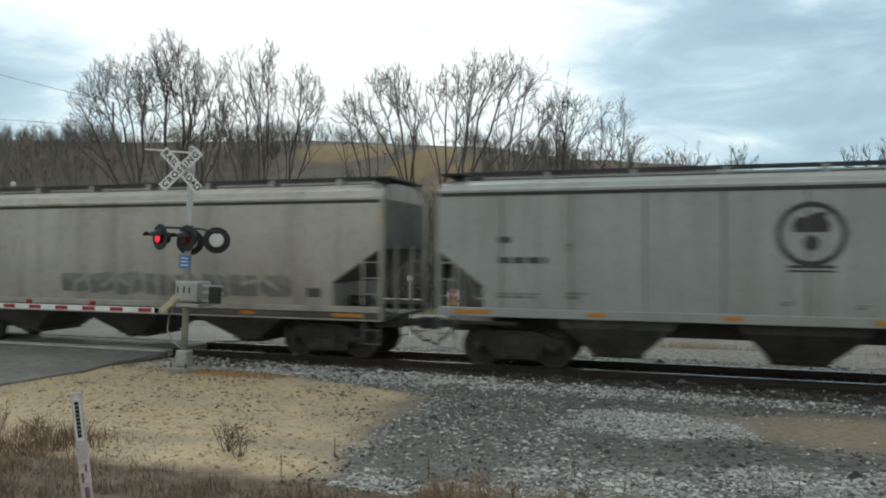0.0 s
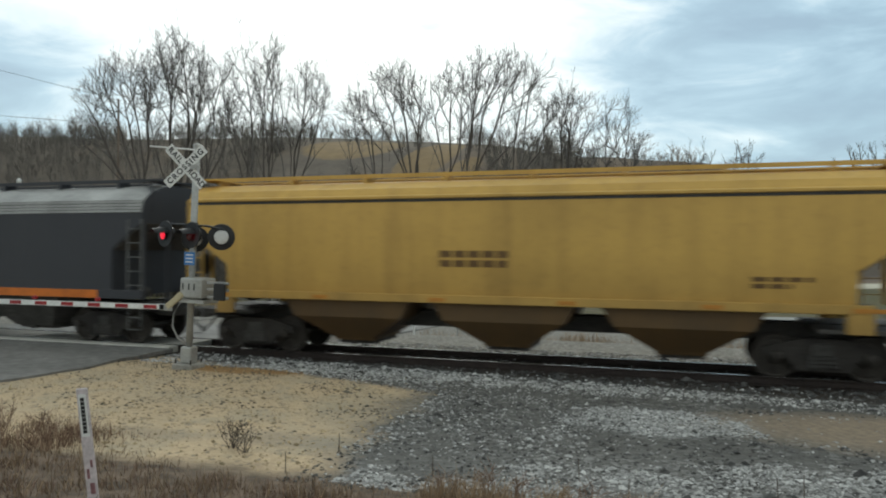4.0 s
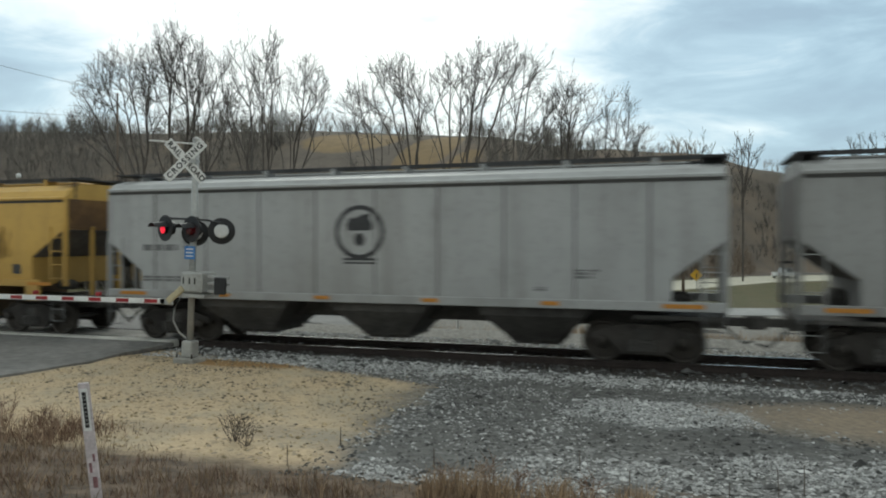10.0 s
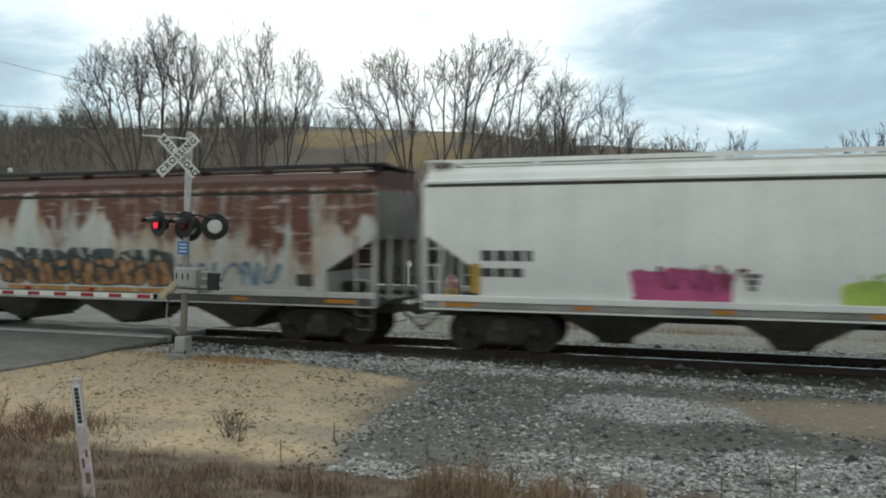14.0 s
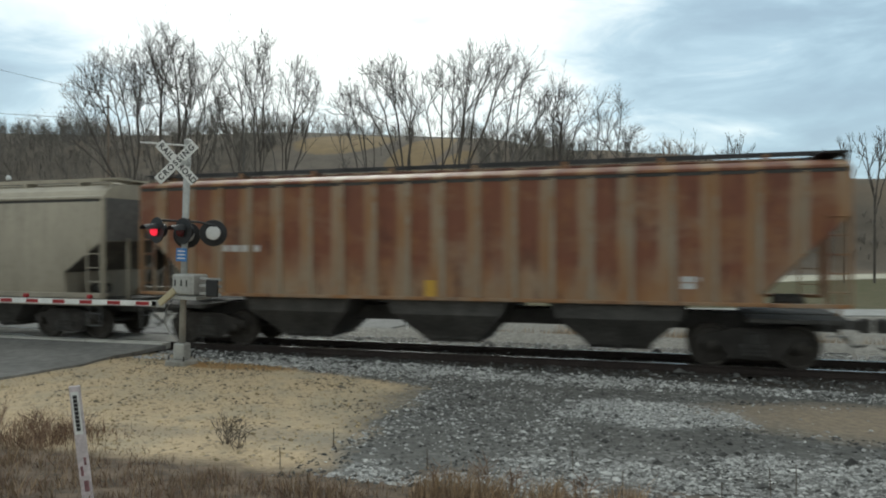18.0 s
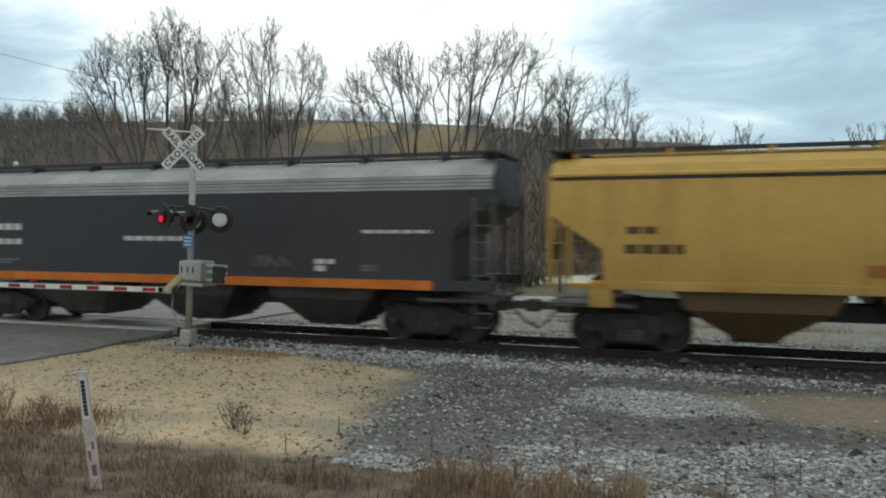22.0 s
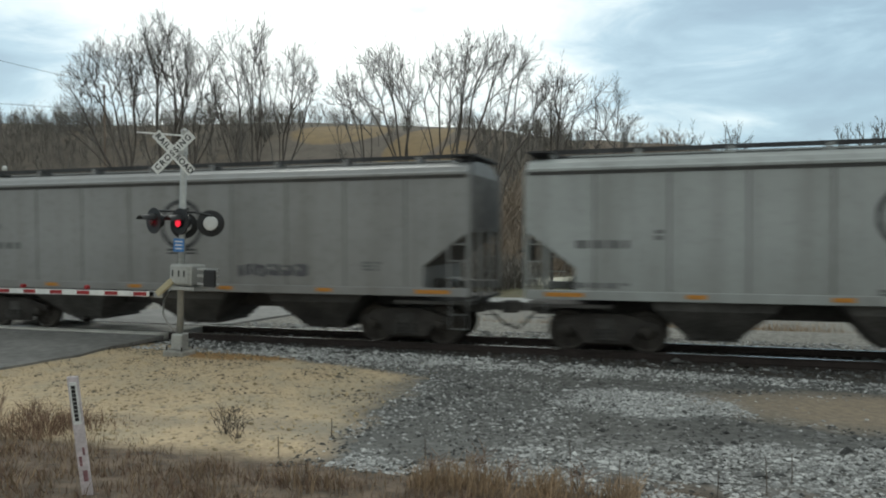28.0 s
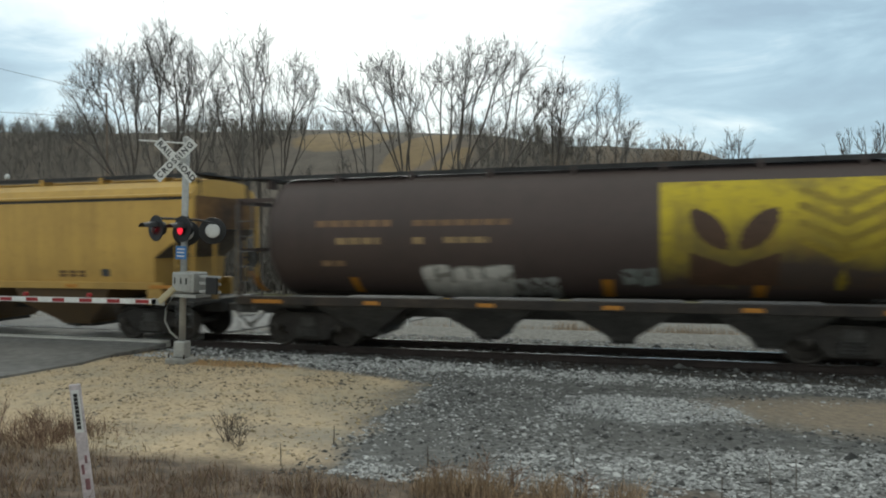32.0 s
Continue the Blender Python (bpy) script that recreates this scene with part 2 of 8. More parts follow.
# ---- mesh tools ----
class Geo:
    """Collects pieces of one part: vertices and faces."""

    def __init__(self):
        self.v, self.f = [], []

    def add(self, vs, fs):
        n = len(self.v)
        self.v += [tuple(p) for p in vs]
        self.f += [tuple(i + n for i in f) for f in fs]
        return self

    def box(self, x0, x1, y0, y1, z0, z1, m=None, bev=0.0):
        if bev:
            c = bev
            ring = [(x0 + c, y0), (x1 - c, y0), (x1, y0 + c), (x1, y1 - c), (x1 - c, y1), (x0 + c, y1), (x0, y1 - c), (x0, y0 + c)]
            small = [(min(max(x, x0 + c), x1 - c), min(max(y, y0 + c), y1 - c)) for x, y in ring]
            loops = [[(x, y, z0) for x, y in small], [(x, y, z0 + c) for x, y in ring], [(x, y, z1 - c) for x, y in ring], [(x, y, z1) for x, y in small]]
            vs = [p for lp in loops for p in lp]
            fs = [tuple(range(7, -1, -1)), tuple(range(24, 32))]
            fs += [(k * 8 + i, k * 8 + (i + 1) % 8, k * 8 + 8 + (i + 1) % 8, k * 8 + 8 + i) for k in range(3) for i in range(8)]
        else:
            vs = [(x, y, z) for z in (z0, z1) for x, y in ((x0, y0), (x1, y0), (x1, y1), (x0, y1))]
            fs = [(3, 2, 1, 0), (4, 5, 6, 7), (0, 1, 5, 4), (1, 2, 6, 5), (2, 3, 7, 6), (3, 0, 4, 7)]
        if m is not None:
            vs = [m @ Vector(p) for p in vs]
        return self.add(vs, fs)

    def tube(self, pts, r, sides=8, r1=None, caps=True):
        """A round bar along a line of points; r may taper to r1."""
        pts = [Vector(p) for p in pts]
        vs, fs, n = [], [], len(pts)
        for i, p in enumerate(pts):
            d = (pts[min(i + 1, n - 1)] - pts[max(i - 1, 0)]).normalized()
            a = d.cross(Vector((0, 0, 1)) if abs(d.z) < 0.9 else Vector((1, 0, 0))).normalized()
            c = d.cross(a)
            rad = r if r1 is None else r + (r1 - r) * i / (n - 1)
            vs += [p + (a * math.cos(2 * math.pi * k / sides) + c * math.sin(2 * math.pi * k / sides)) * rad for k in range(sides)]
        for i in range(n - 1):
            fs += [(i * sides + k, i * sides + (k + 1) % sides, (i + 1) * sides + (k + 1) % sides, (i + 1) * sides + k) for k in range(sides)]
        if caps:
            fs += [tuple(range(sides - 1, -1, -1)), tuple(range((n - 1) * sides, n * sides))]
        return self.add(vs, fs)

    def lathe(self, profile, axis="y", sides=20, m=None):
        """Turns a profile of (radius, height along the axis) round that axis."""
        vs, fs = [], []
        for r, h in profile:
            for k in range(sides):
                a = 2 * math.pi * k / sides
                c, s = r * math.cos(a), r * math.sin(a)
                vs.append({"x": (h, c, s), "y": (s, h, c), "z": (c, s, h)}[axis])
        for i in range(len(profile) - 1):
            fs += [(i * sides + k, i * sides + (k + 1) % sides, (i + 1) * sides + (k + 1) % sides, (i + 1) * sides + k) for k in range(sides)]
        fs += [tuple(range(sides - 1, -1, -1)), tuple(range((len(profile) - 1) * sides, len(profile) * sides))]
        if m is not None:
            vs = [m @ Vector(p) for p in vs]
        return self.add(vs, fs)

    def loft(self, loops, close=True):
        """Skins closed loops of equal length, with end caps."""
        n, vs, fs = len(loops[0]), [p for lp in loops for p in lp], []
        for i in range(len(loops) - 1):
            fs += [(i * n + k, i * n + (k + 1) % n, (i + 1) * n + (k + 1) % n, (i + 1) * n + k) for k in range(n)]
        if close:
            fs += [tuple(range(n - 1, -1, -1)), tuple(range((len(loops) - 1) * n, len(loops) * n))]
        return self.add(vs, fs)

    def plate(self, outline, y, depth=0.004):
        """A flat plate in the x-z plane, its face at y looking towards -y."""
        n = len(outline)
        vs = [(x, y, z) for x, z in outline] + [(x, y + depth, z) for x, z in outline]
        fs = [tuple(range(n)), tuple(range(2 * n - 1, n - 1, -1))] + [(i, i + n, (i + 1) % n + n, (i + 1) % n) for i in range(n)]
        return self.add(vs, fs)

    def mesh(self, name, smooth=False):
        me = bpy.data.meshes.new(name)
        me.from_pydata(self.v, [], self.f)
        me.update()
        bm = bmesh.new()
        bm.from_mesh(me)
        if len(bm.faces) < 30000:
            bmesh.ops.recalc_face_normals(bm, faces=bm.faces)
        bm.to_mesh(me)
        bm.free()
        if smooth:
            me.polygons.foreach_set("use_smooth", [True] * len(me.polygons))
        return me


def part(name, geo, material, parent, label="", smooth=False, at=None):
    """One mesh object under a thing or a part. geo: a Geo, or a mesh that is shared; the material hangs on the object."""
    me = geo if isinstance(geo, bpy.types.Mesh) else geo.mesh(name, smooth)
    ob = new(name, me)
    if not me.materials:
        me.materials.append(material)
    if me.materials[0] != material:
        ob.material_slots[0].link = "OBJECT"
        ob.material_slots[0].material = material
    if parent is not None:
        ob.parent = parent
    if at is not None:
        ob.matrix_basis = at
    if label:
        tagged(ob, label)
    return ob


def thing(name, label, category, m=None, group="", kind=""):
    ob = new(name)
    ob.empty_display_size = 0.3
    if m is not None:
        ob.matrix_basis = m
    return tagged(ob, label, category, group, kind)

# ---- the plan: x along the track (the train runs towards +x), y away from the camera, z up from the rail tops ----
TRACK_Y = 17.76
GAUGE = 0.755          # from the track's middle to a rail's middle


def ridge(x):
    return float(np.interp(x, [-600, -278, -118, -60, -25, -4, 8, 22, 55, 200, 600], [50, 52, 44, 38, 34.5, 32, 29.5, 25.5, 22, 18, 15])) + 2.2 * noise.noise((x / 38, 0, 0)) + 1.2 * noise.noise((x / 13, 5, 0))


def ground_z(x, y):
    """The height of the land."""
    z = float(np.interp(y, [-60, -6, 0, 3.5, 6.0, 8.0, 14.6, 15.6, 20.4, 24, 31, 46, 58, 90, 110],
                        [1.6, 1.3, 1.02, 0.62, 0.25, -0.06, -0.1, -0.19, -0.19, -0.3, -1.4, -2.0, -2.2, -3.6, -3.8]))
    z -= 0.10 * max(0.0, min(1.0, (x - 4) / 8)) * (1 if y < 14 else 0)
    start = 92 + max(0.0, min(100.0, (x + 30) * 1.6))
    if y > start:
        far = min(1.0, (y - start) / (242 - start))
        z += (ridge(x) + 2) * (3 * far * far - 2 * far ** 3) + 3.0 * far * noise.noise((x / 45, y / 40, 0))
        if y > 242:
            z -= (y - 242) * 0.03
    elif y < 14:
        z += 0.03 * noise.noise((x * 0.7, y * 0.7, 3))
    return z


def ground_material():
    """Bare ground: gravel near the track with sandy and dirty patches, dry grass near the camera, grass and leaf litter beyond."""
    m = bpy.data.materials.new("ground")
    m.use_nodes = True
    nt = m.node_tree
    N, Lk = nt.nodes, nt.links
    b = N["Principled BSDF"]
    b.inputs["Roughness"].default_value, b.inputs["Specular IOR Level"].default_value = 0.95, 0.15
    tc = N.new("ShaderNodeTexCoord")
    P = tc.outputs["Object"]
    sep = N.new("ShaderNodeSeparateXYZ")
    Lk.new(P, sep.inputs[0])

    def nz(scale, detail=5, rough=0.6, vec=None):
        n = N.new("ShaderNodeTexNoise")
        n.inputs["Scale"].default_value, n.inputs["Detail"].default_value, n.inputs["Roughness"].default_value = scale, detail, rough
        Lk.new(vec or P, n.inputs["Vector"])
        return n.outputs[0]

    def rng(x, a, c, lo=0.0, hi=1.0):
        r = N.new("ShaderNodeMapRange")
        for k, v in (("From Min", a), ("From Max", c), ("To Min", lo), ("To Max", hi)):
            r.inputs[k].default_value = v
        Lk.new(x, r.inputs[0])
        return r.outputs[0]

    def op(kind, x, y):
        q = N.new("ShaderNodeMath")
        q.operation = kind
        for i, s in enumerate((x, y)):
            if isinstance(s, (int, float)):
                q.inputs[i].default_value = s
            else:
                Lk.new(s, q.inputs[i])
        return q.outputs[0]

    def blend(f, a, c):
        x = N.new("ShaderNodeMix")
        x.data_type = "RGBA"
        Lk.new(f, x.inputs["Factor"])
        for k, s in (("A", a), ("B", c)):
            if isinstance(s, tuple):
                x.inputs[k].default_value = (*s, 1)
            else:
                Lk.new(s, x.inputs[k])
        return x.outputs["Result"]

    edge = nz(0.7, 7, 0.72)          # makes the patches' edges ragged
    X, Y = sep.outputs["X"], sep.outputs["Y"]

    def oval(cx, cy, rx, ry, soft=0.25, wobble=0.9):
        dx = op("DIVIDE", op("SUBTRACT", X, cx), rx)
        dy = op("DIVIDE", op("SUBTRACT", Y, cy), ry)
        d = op("ADD", op("MULTIPLY", dx, dx), op("MULTIPLY", dy, dy))
        d = op("ADD", d, op("MULTIPLY", op("SUBTRACT", edge, 0.5), wobble))
        return rng(d, 1 - soft, 1 + soft, 1.0, 0.0)

    # crushed grey stone, its pieces as cells
    vor = N.new("ShaderNodeTexVoronoi")
    vor.inputs["Scale"].default_value = 13
    Lk.new(P, vor.inputs["Vector"])
    cell = N.new("ShaderNodeSeparateColor")
    Lk.new(vor.outputs["Color"], cell.inputs[0])
    grey = blend(rng(cell.outputs[0], 0.15, 1.0), (0.098, 0.096, 0.090), (0.170, 0.166, 0.156))
    light = rng(nz(0.8, 4), 0.5, 0.68)
    chips = op("MULTIPLY", rng(cell.outputs[1], 0.80, 0.86), rng(nz(0.5, 3), 0.42, 0.62, 0.05, 0.6))
    col = blend(chips, grey, (0.42, 0.42, 0.41))
    fines = blend(nz(22, 4), (0.088, 0.087, 0.084), (0.135, 0.132, 0.126))
    col = blend(rng(light, 0.0, 1.0, 0.35, 0.9), col, fines)
    # sandy yellow limestone spread round the signal
    sand = blend(rng(nz(9, 6, 0.7), 0.3, 0.72), (0.545, 0.425, 0.278), (0.41, 0.315, 0.205))
    sand = blend(rng(cell.outputs[2], 0.9, 0.95, 0.0, 0.7), sand, (0.19, 0.165, 0.125))
    sand = blend(rng(nz(0.9, 4), 0.46, 0.64, 0.0, 0.65), sand, (0.37, 0.32, 0.235))
    sand = blend(op("MULTIPLY", oval(-5.4, 9.3, 1.1, 0.4, 0.6, 1.6), 0.4), sand, (0.19, 0.185, 0.165))
    sand = blend(op("MULTIPLY", oval(-7.6, 9.0, 1.0, 0.3, 0.6, 1.6), 0.35), sand, (0.20, 0.185, 0.155))
    sand = blend(op("MULTIPLY", oval(-5.0, 11.4, 0.7, 1.3, 0.6, 1.4), 0.4), sand, (0.26, 0.245, 0.20))
    right = rng(op("ADD", op("ADD", X, op("MULTIPLY", op("SUBTRACT", Y, 10), 0.15)), op("MULTIPLY", op("SUBTRACT", edge, 0.5), 2.2)), -4.95, -4.0, 1.0, 0.0)
    upper = rng(op("ADD", op("ADD", Y, op("MULTIPLY", X, 0.34)), op("MULTIPLY", op("SUBTRACT", edge, 0.5), 1.2)), 11.55, 11.95, 1.0, 0.0)
    col = blend(op("MULTIPLY", right, upper), col, sand)
    # ochre mud beside the foundation, and the brown dirt patch
    col = blend(op("MULTIPLY", oval(-9.6, 14.55, 1.6, 0.55, 0.4), 0.85), col, (0.27, 0.15, 0.055))
    col = blend(op("MULTIPLY", oval(3.7, 12.6, 3.3, 1.25, 0.7, 1.5), 0.85), col, blend(rng(nz(9, 6, 0.7), 0.32, 0.68), (0.38, 0.30, 0.212), (0.215, 0.176, 0.135)))
    # white chips in a strip
    white = blend(rng(cell.outputs[0], 0.3, 0.9), (0.26, 0.26, 0.255), (0.5, 0.5, 0.49))
    col = blend(op("MULTIPLY", op("MULTIPLY", oval(-0.35, 12.3, 1.3, 0.95, 0.6), rng(cell.outputs[1], 0.12, 0.35)), 0.9), col, white)
    col = blend(op("MULTIPLY", op("MULTIPLY", oval(2.0, 9.1, 4.6, 1.2, 0.4), rng(cell.outputs[1], 0.35, 0.6)), 0.22), col, white)
    # soil under the weeds
    soil = blend(rng(nz(3.5, 6), 0.35, 0.65), (0.18, 0.135, 0.10), (0.075, 0.06, 0.047))
    col = blend(rng(op("ADD", op("ADD", Y, op("MULTIPLY", X, -0.08)), op("MULTIPLY", edge, 1.4)), 8.55, 9.25, 1.0, 0.0), col, soil)
    # beyond the track: pale gravel, then grass, then the wooded hillside
    oily = blend(nz(4, 4), (0.075, 0.064, 0.055), (0.045, 0.039, 0.034))
    col = blend(rng(op("ADD", op("ADD", Y, op("MULTIPLY", X, 0.1)), op("MULTIPLY", edge, 0.7)), 16.1, 16.45), col, oily)
    pale = blend(rng(cell.outputs[0], 0.2, 0.9), (0.15, 0.14, 0.12), (0.29, 0.275, 0.25))
    col = blend(rng(Y, 19.5, 20.0), col, pale)
    grass = blend(rng(nz(0.6, 7, 0.75), 0.35, 0.65), (0.07, 0.078, 0.036), (0.125, 0.10, 0.06))
    col = blend(rng(op("ADD", op("ADD", Y, op("MULTIPLY", X, -0.22)), op("MULTIPLY", edge, 4)), 52, 55), col, grass)
    wood = blend(rng(nz(0.11, 8, 0.72), 0.32, 0.68), (0.16, 0.135, 0.11), (0.10, 0.086, 0.072))
    wood = blend(rng(nz(0.03, 4, 0.6), 0.5, 0.6, 0, 0.5), wood, (0.19, 0.145, 0.105))
    col = blend(rng(op("SUBTRACT", Y, op("MULTIPLY", rng(X, -30, 8), 55)), 84, 96), col, wood)
    # hay field on the slope
    field = blend(rng(nz(0.25, 6, 0.7), 0.3, 0.7), (0.25, 0.18, 0.095), (0.18, 0.13, 0.075))
    col = blend(oval(-96, 206, 15, 17, 0.12, 1.0), col, field)
    col = blend(oval(-68, 196, 7, 26, 0.12, 0.7), col, field)
    col = blend(oval(-55, 182, 4, 16, 0.12, 0.7), col, field)
    Lk.new(col, b.inputs["Base Color"])
    bp = N.new("ShaderNodeBump")
    bp.inputs["Strength"].default_value, bp.inputs["Distance"].default_value = 0.5, 0.03
    Lk.new(vor.outputs["Distance"], bp.inputs["Height"])
    Lk.new(bp.outputs[0], b.inputs["Normal"])
    return m


def build_ground():
    xs = np.unique(np.concatenate([np.linspace(-2000, -60, 30), np.linspace(-60, 40, 101), np.linspace(40, 2000, 30)]))
    ys = np.unique(np.concatenate([np.linspace(-300, -8, 12), np.linspace(-8, 26, 69), np.linspace(26, 100, 30), np.linspace(100, 300, 36), np.linspace(300, 3000, 10)]))
    g = Geo()
    g.v = [(float(x), float(y), ground_z(float(x), float(y))) for y in ys for x in xs]
    n = len(xs)
    g.f = [(j * n + i, j * n + i + 1, (j + 1) * n + i + 1, (j + 1) * n + i) for j in range(len(ys) - 1) for i in range(n - 1)]
    ob = new("ground", g.mesh("ground", True))
    ob.data.materials.append(ground_material())
    return tagged(ob, "gravel and sandy ground with dry grass, rising to a wooded hill", "ground", kind="structure")


build_ground()

M_ASPHALT = mat("asphalt", (0.20, 0.193, 0.182), 0.85, noise_scale=0.5, vary=0.25, fine=0.22, bump=0.3)
M_CONCRETE = mat("concrete", (0.36, 0.345, 0.31), 0.85, noise_scale=1.4, vary=0.35, fine=0.15, bump=0.3)
M_EDGE = mat("pale_edge_concrete", (0.62, 0.60, 0.55), 0.85, noise_scale=1.2, vary=0.3, fine=0.15, bump=0.2)
M_RAIL = mat("rail_rust", (0.042, 0.031, 0.027), 0.75, 0.2, noise_scale=2.0, vary=0.4, fine=0.25, bump=0.2)
M_RAILTOP = mat("rail_head", (0.55, 0.54, 0.53), 0.22, 1.0, noise_scale=1.5, vary=0.3)
M_TIE = mat("creosoted_tie", (0.055, 0.044, 0.036), 0.9, noise_scale=2.5, vary=0.5, fine=0.3, bump=0.5, stretch=(6, 0.6, 6), random_tone=0.3)
M_STEEL = mat("galvanised_steel", (0.40, 0.40, 0.39), 0.5, 0.5, noise_scale=2.0, vary=0.3, fine=0.12)
M_STONE = mat("crushed_stone", (0.485, 0.48, 0.465), 0.9, noise_scale=7, vary=0.5, fine=0.2, island=0.42)
M_STONEDARK = mat("dark_stone", (0.10, 0.098, 0.094), 0.9, noise_scale=7, vary=0.4, fine=0.2, island=0.5)
M_SANDDARK = mat("dark_sandy_stone", (0.135, 0.115, 0.088), 0.9, noise_scale=7, vary=0.4, fine=0.2, island=0.5)
M_SANDSTONE = mat("sandy_stone", (0.43, 0.335, 0.20), 0.9, noise_scale=7, vary=0.4, fine=0.2, island=0.5)


def stones(name, label, n, where, size, material, seed, keep=None):
    """Loose stones strewn over a stretch (x0, x1, y0, y1) of the ground."""
    rnd = random.Random(seed)
    base = []
    for k in range(6):
        pts = [Vector((0, 0, 1)), Vector((0, 0, -0.6))] + [Vector((math.cos(a), math.sin(a), rnd.uniform(-0.25, 0.35))) for a in (0.1, 1.3, 2.5, 3.8, 5.1)]
        base.append([p * rnd.uniform(0.7, 1.2) for p in pts])
    faces = [(0, 2 + i, 2 + (i + 1) % 5) for i in range(5)] + [(1, 2 + (i + 1) % 5, 2 + i) for i in range(5)]
    g = Geo()
    x0, x1, y0, y1 = where
    made = 0
    while made < n:
        x, y = rnd.uniform(x0, x1), rnd.uniform(y0, y1)
        if keep and rnd.random() > keep(x, y):
            continue
        made += 1
        s = size * rnd.lognormvariate(0, 0.42)
        a = rnd.uniform(0, 6.28) if rnd.random() < 0.4 else rnd.gauss(0.0, 0.4)
        c, si = math.cos(a) * s, math.sin(a) * s
        z = ground_z(x, y)
        sq = rnd.uniform(0.45, 0.8) * s
        g.add([(x + p.x * 1.4 * c - p.y * 0.8 * si, y + p.x * 1.4 * si + p.y * 0.8 * c, z + p.z * sq + sq * 0.25) for p in rnd.choice(base)], faces)
    me = bpy.data.meshes.new(name)
    me.from_pydata(g.v, [], g.f)
    me.materials.append(material)
    return tagged(new(name, me), label, "stones", kind="stuff")


def build_track():
    rnd = random.Random(4)
    # rails: head, web and foot, with a bright running band on top
    prof = [(-0.07, -0.185), (0.07, -0.185), (0.07, -0.172), (0.014, -0.15), (0.010, -0.05), (0.036, -0.036), (0.036, -0.004), (-0.036, -0.004), (-0.036, -0.036), (-0.010, -0.05), (-0.014, -0.15), (-0.07, -0.172)]
    for y in (TRACK_Y - GAUGE, TRACK_Y + GAUGE):
        r = thing("rail", "rusty steel rail with a polished head", "rail", group="rails of the track", kind="structure")
        g = Geo().loft([[(x, y + a, b) for a, b in prof] for x in (-320, 320)])
        part("rail_web", g, M_RAIL, r)
        part("rail_head", Geo().box(-320, 320, y - 0.034, y + 0.034, -0.004, 0.0), M_RAILTOP, r, "polished steel running surface")
    ties = Geo().box(-0.115, 0.115, -1.3, 1.3, -0.36, -0.19, bev=0.015).mesh("tie")
    track = thing("track_bed", "dark timber ties in grey ballast", "track bed", kind="structure")
    for i in range(-60, 40):
        part("tie", ties, M_TIE, track, at=pose(i * 0.52 + rnd.uniform(-0.03, 0.03), TRACK_Y + rnd.uniform(-0.04, 0.04), 0.002 * (i % 3), 0, 0, rnd.uniform(-1.2, 1.2)))
    plate = Geo().box(-0.10, 0.10, -0.15, 0.15, -0.188, -0.176).mesh("tie_plate")
    for i in range(-36, 18):
        part("tie_plate", plate, M_RAIL, track, at=pose(i * 0.52, TRACK_Y - GAUGE, 0))
    stones("ballast", "grey and white crushed stone ballast", 5500, (-26, 12, 14.9, 20.9), 0.030, M_STONE, 5,
           lambda x, y: 0.0 if -24.5 < x < -13.0 else ((0.9 if x < -4 else (0.35 if x < 2 else 0.2)) if y + 0.1 * x < (15.8 if x < 0 else 15.5) else (0.8 if y > 19.5 else 0.03)))
    stones("ballast_bed", "dark oily crushed stone between the rails", 4500, (-26, 12, 15.8, 19.8), 0.036, M_STONEDARK, 6,
           lambda x, y: 0.0 if -24.5 < x < -13.0 else 1.0)


build_track()


def build_road():
    """The side road: asphalt up to the rails, planked between them, and on beyond."""
    def strip(name, label, ys, left, right, lift, material, thick=0.10):
        g = Geo()
        top = [(left(y), y, ground_z(-14, y) + lift(y)) for y in ys] + [(right(y), y, ground_z(-14, y) + lift(y)) for y in reversed(ys)]
        n = len(ys)
        vs = top + [(x, y, z - thick) for x, y, z in top]
        fs = [(i, i + 1, 2 * n - 2 - i, 2 * n - 1 - i) for i in range(n - 1)]
        m_ = 2 * n
        fs += [(i, i + m_, (i + 1) % m_ + m_, (i + 1) % m_) for i in range(m_)]
        g.add(vs, fs)
        ob = new(name, g.mesh(name))
        ob.data.materials.append(material)
        return tagged(ob, label, "road", kind="structure")

    right = lambda y: -13.0 - 0.10 * math.sin(y * 1.3) - 0.05 * math.sin(y * 4.1) - max(0, 12 - y) * 0.12
    left = lambda y: -23.5
    strip("road", "worn grey asphalt road up to the crossing", [2 + 0.6 * i for i in range(24)] + [16.52], left, right, lambda y: 0.05 if y < 14 else 0.05 + (y - 14) * 0.043, M_ASPHALT)
    strip("road", "grey asphalt road beyond the track", [18.55, 19, 20, 22, 24, 27, 31, 36, 44, 52], left, lambda y: -13.2, lambda y: 0.17 if y < 20 else 0.06, M_ASPHALT)
    deck = thing("crossing_deck", "weathered grey concrete panels between the rails", "crossing deck", kind="structure")
    for i in range(4):
        x0 = -23.5 + i * 2.6
        part("panel", Geo().box(x0, x0 + 2.57, TRACK_Y - 0.66, TRACK_Y + 0.66, -0.19, -0.012, bev=0.015), M_CONCRETE, deck)
        part("edge_panel", Geo().box(x0, x0 + 2.56, 16.53, 16.92, -0.19, 0.0, bev=0.02), M_EDGE, deck, "pale concrete edge panel along the rail")


build_road()

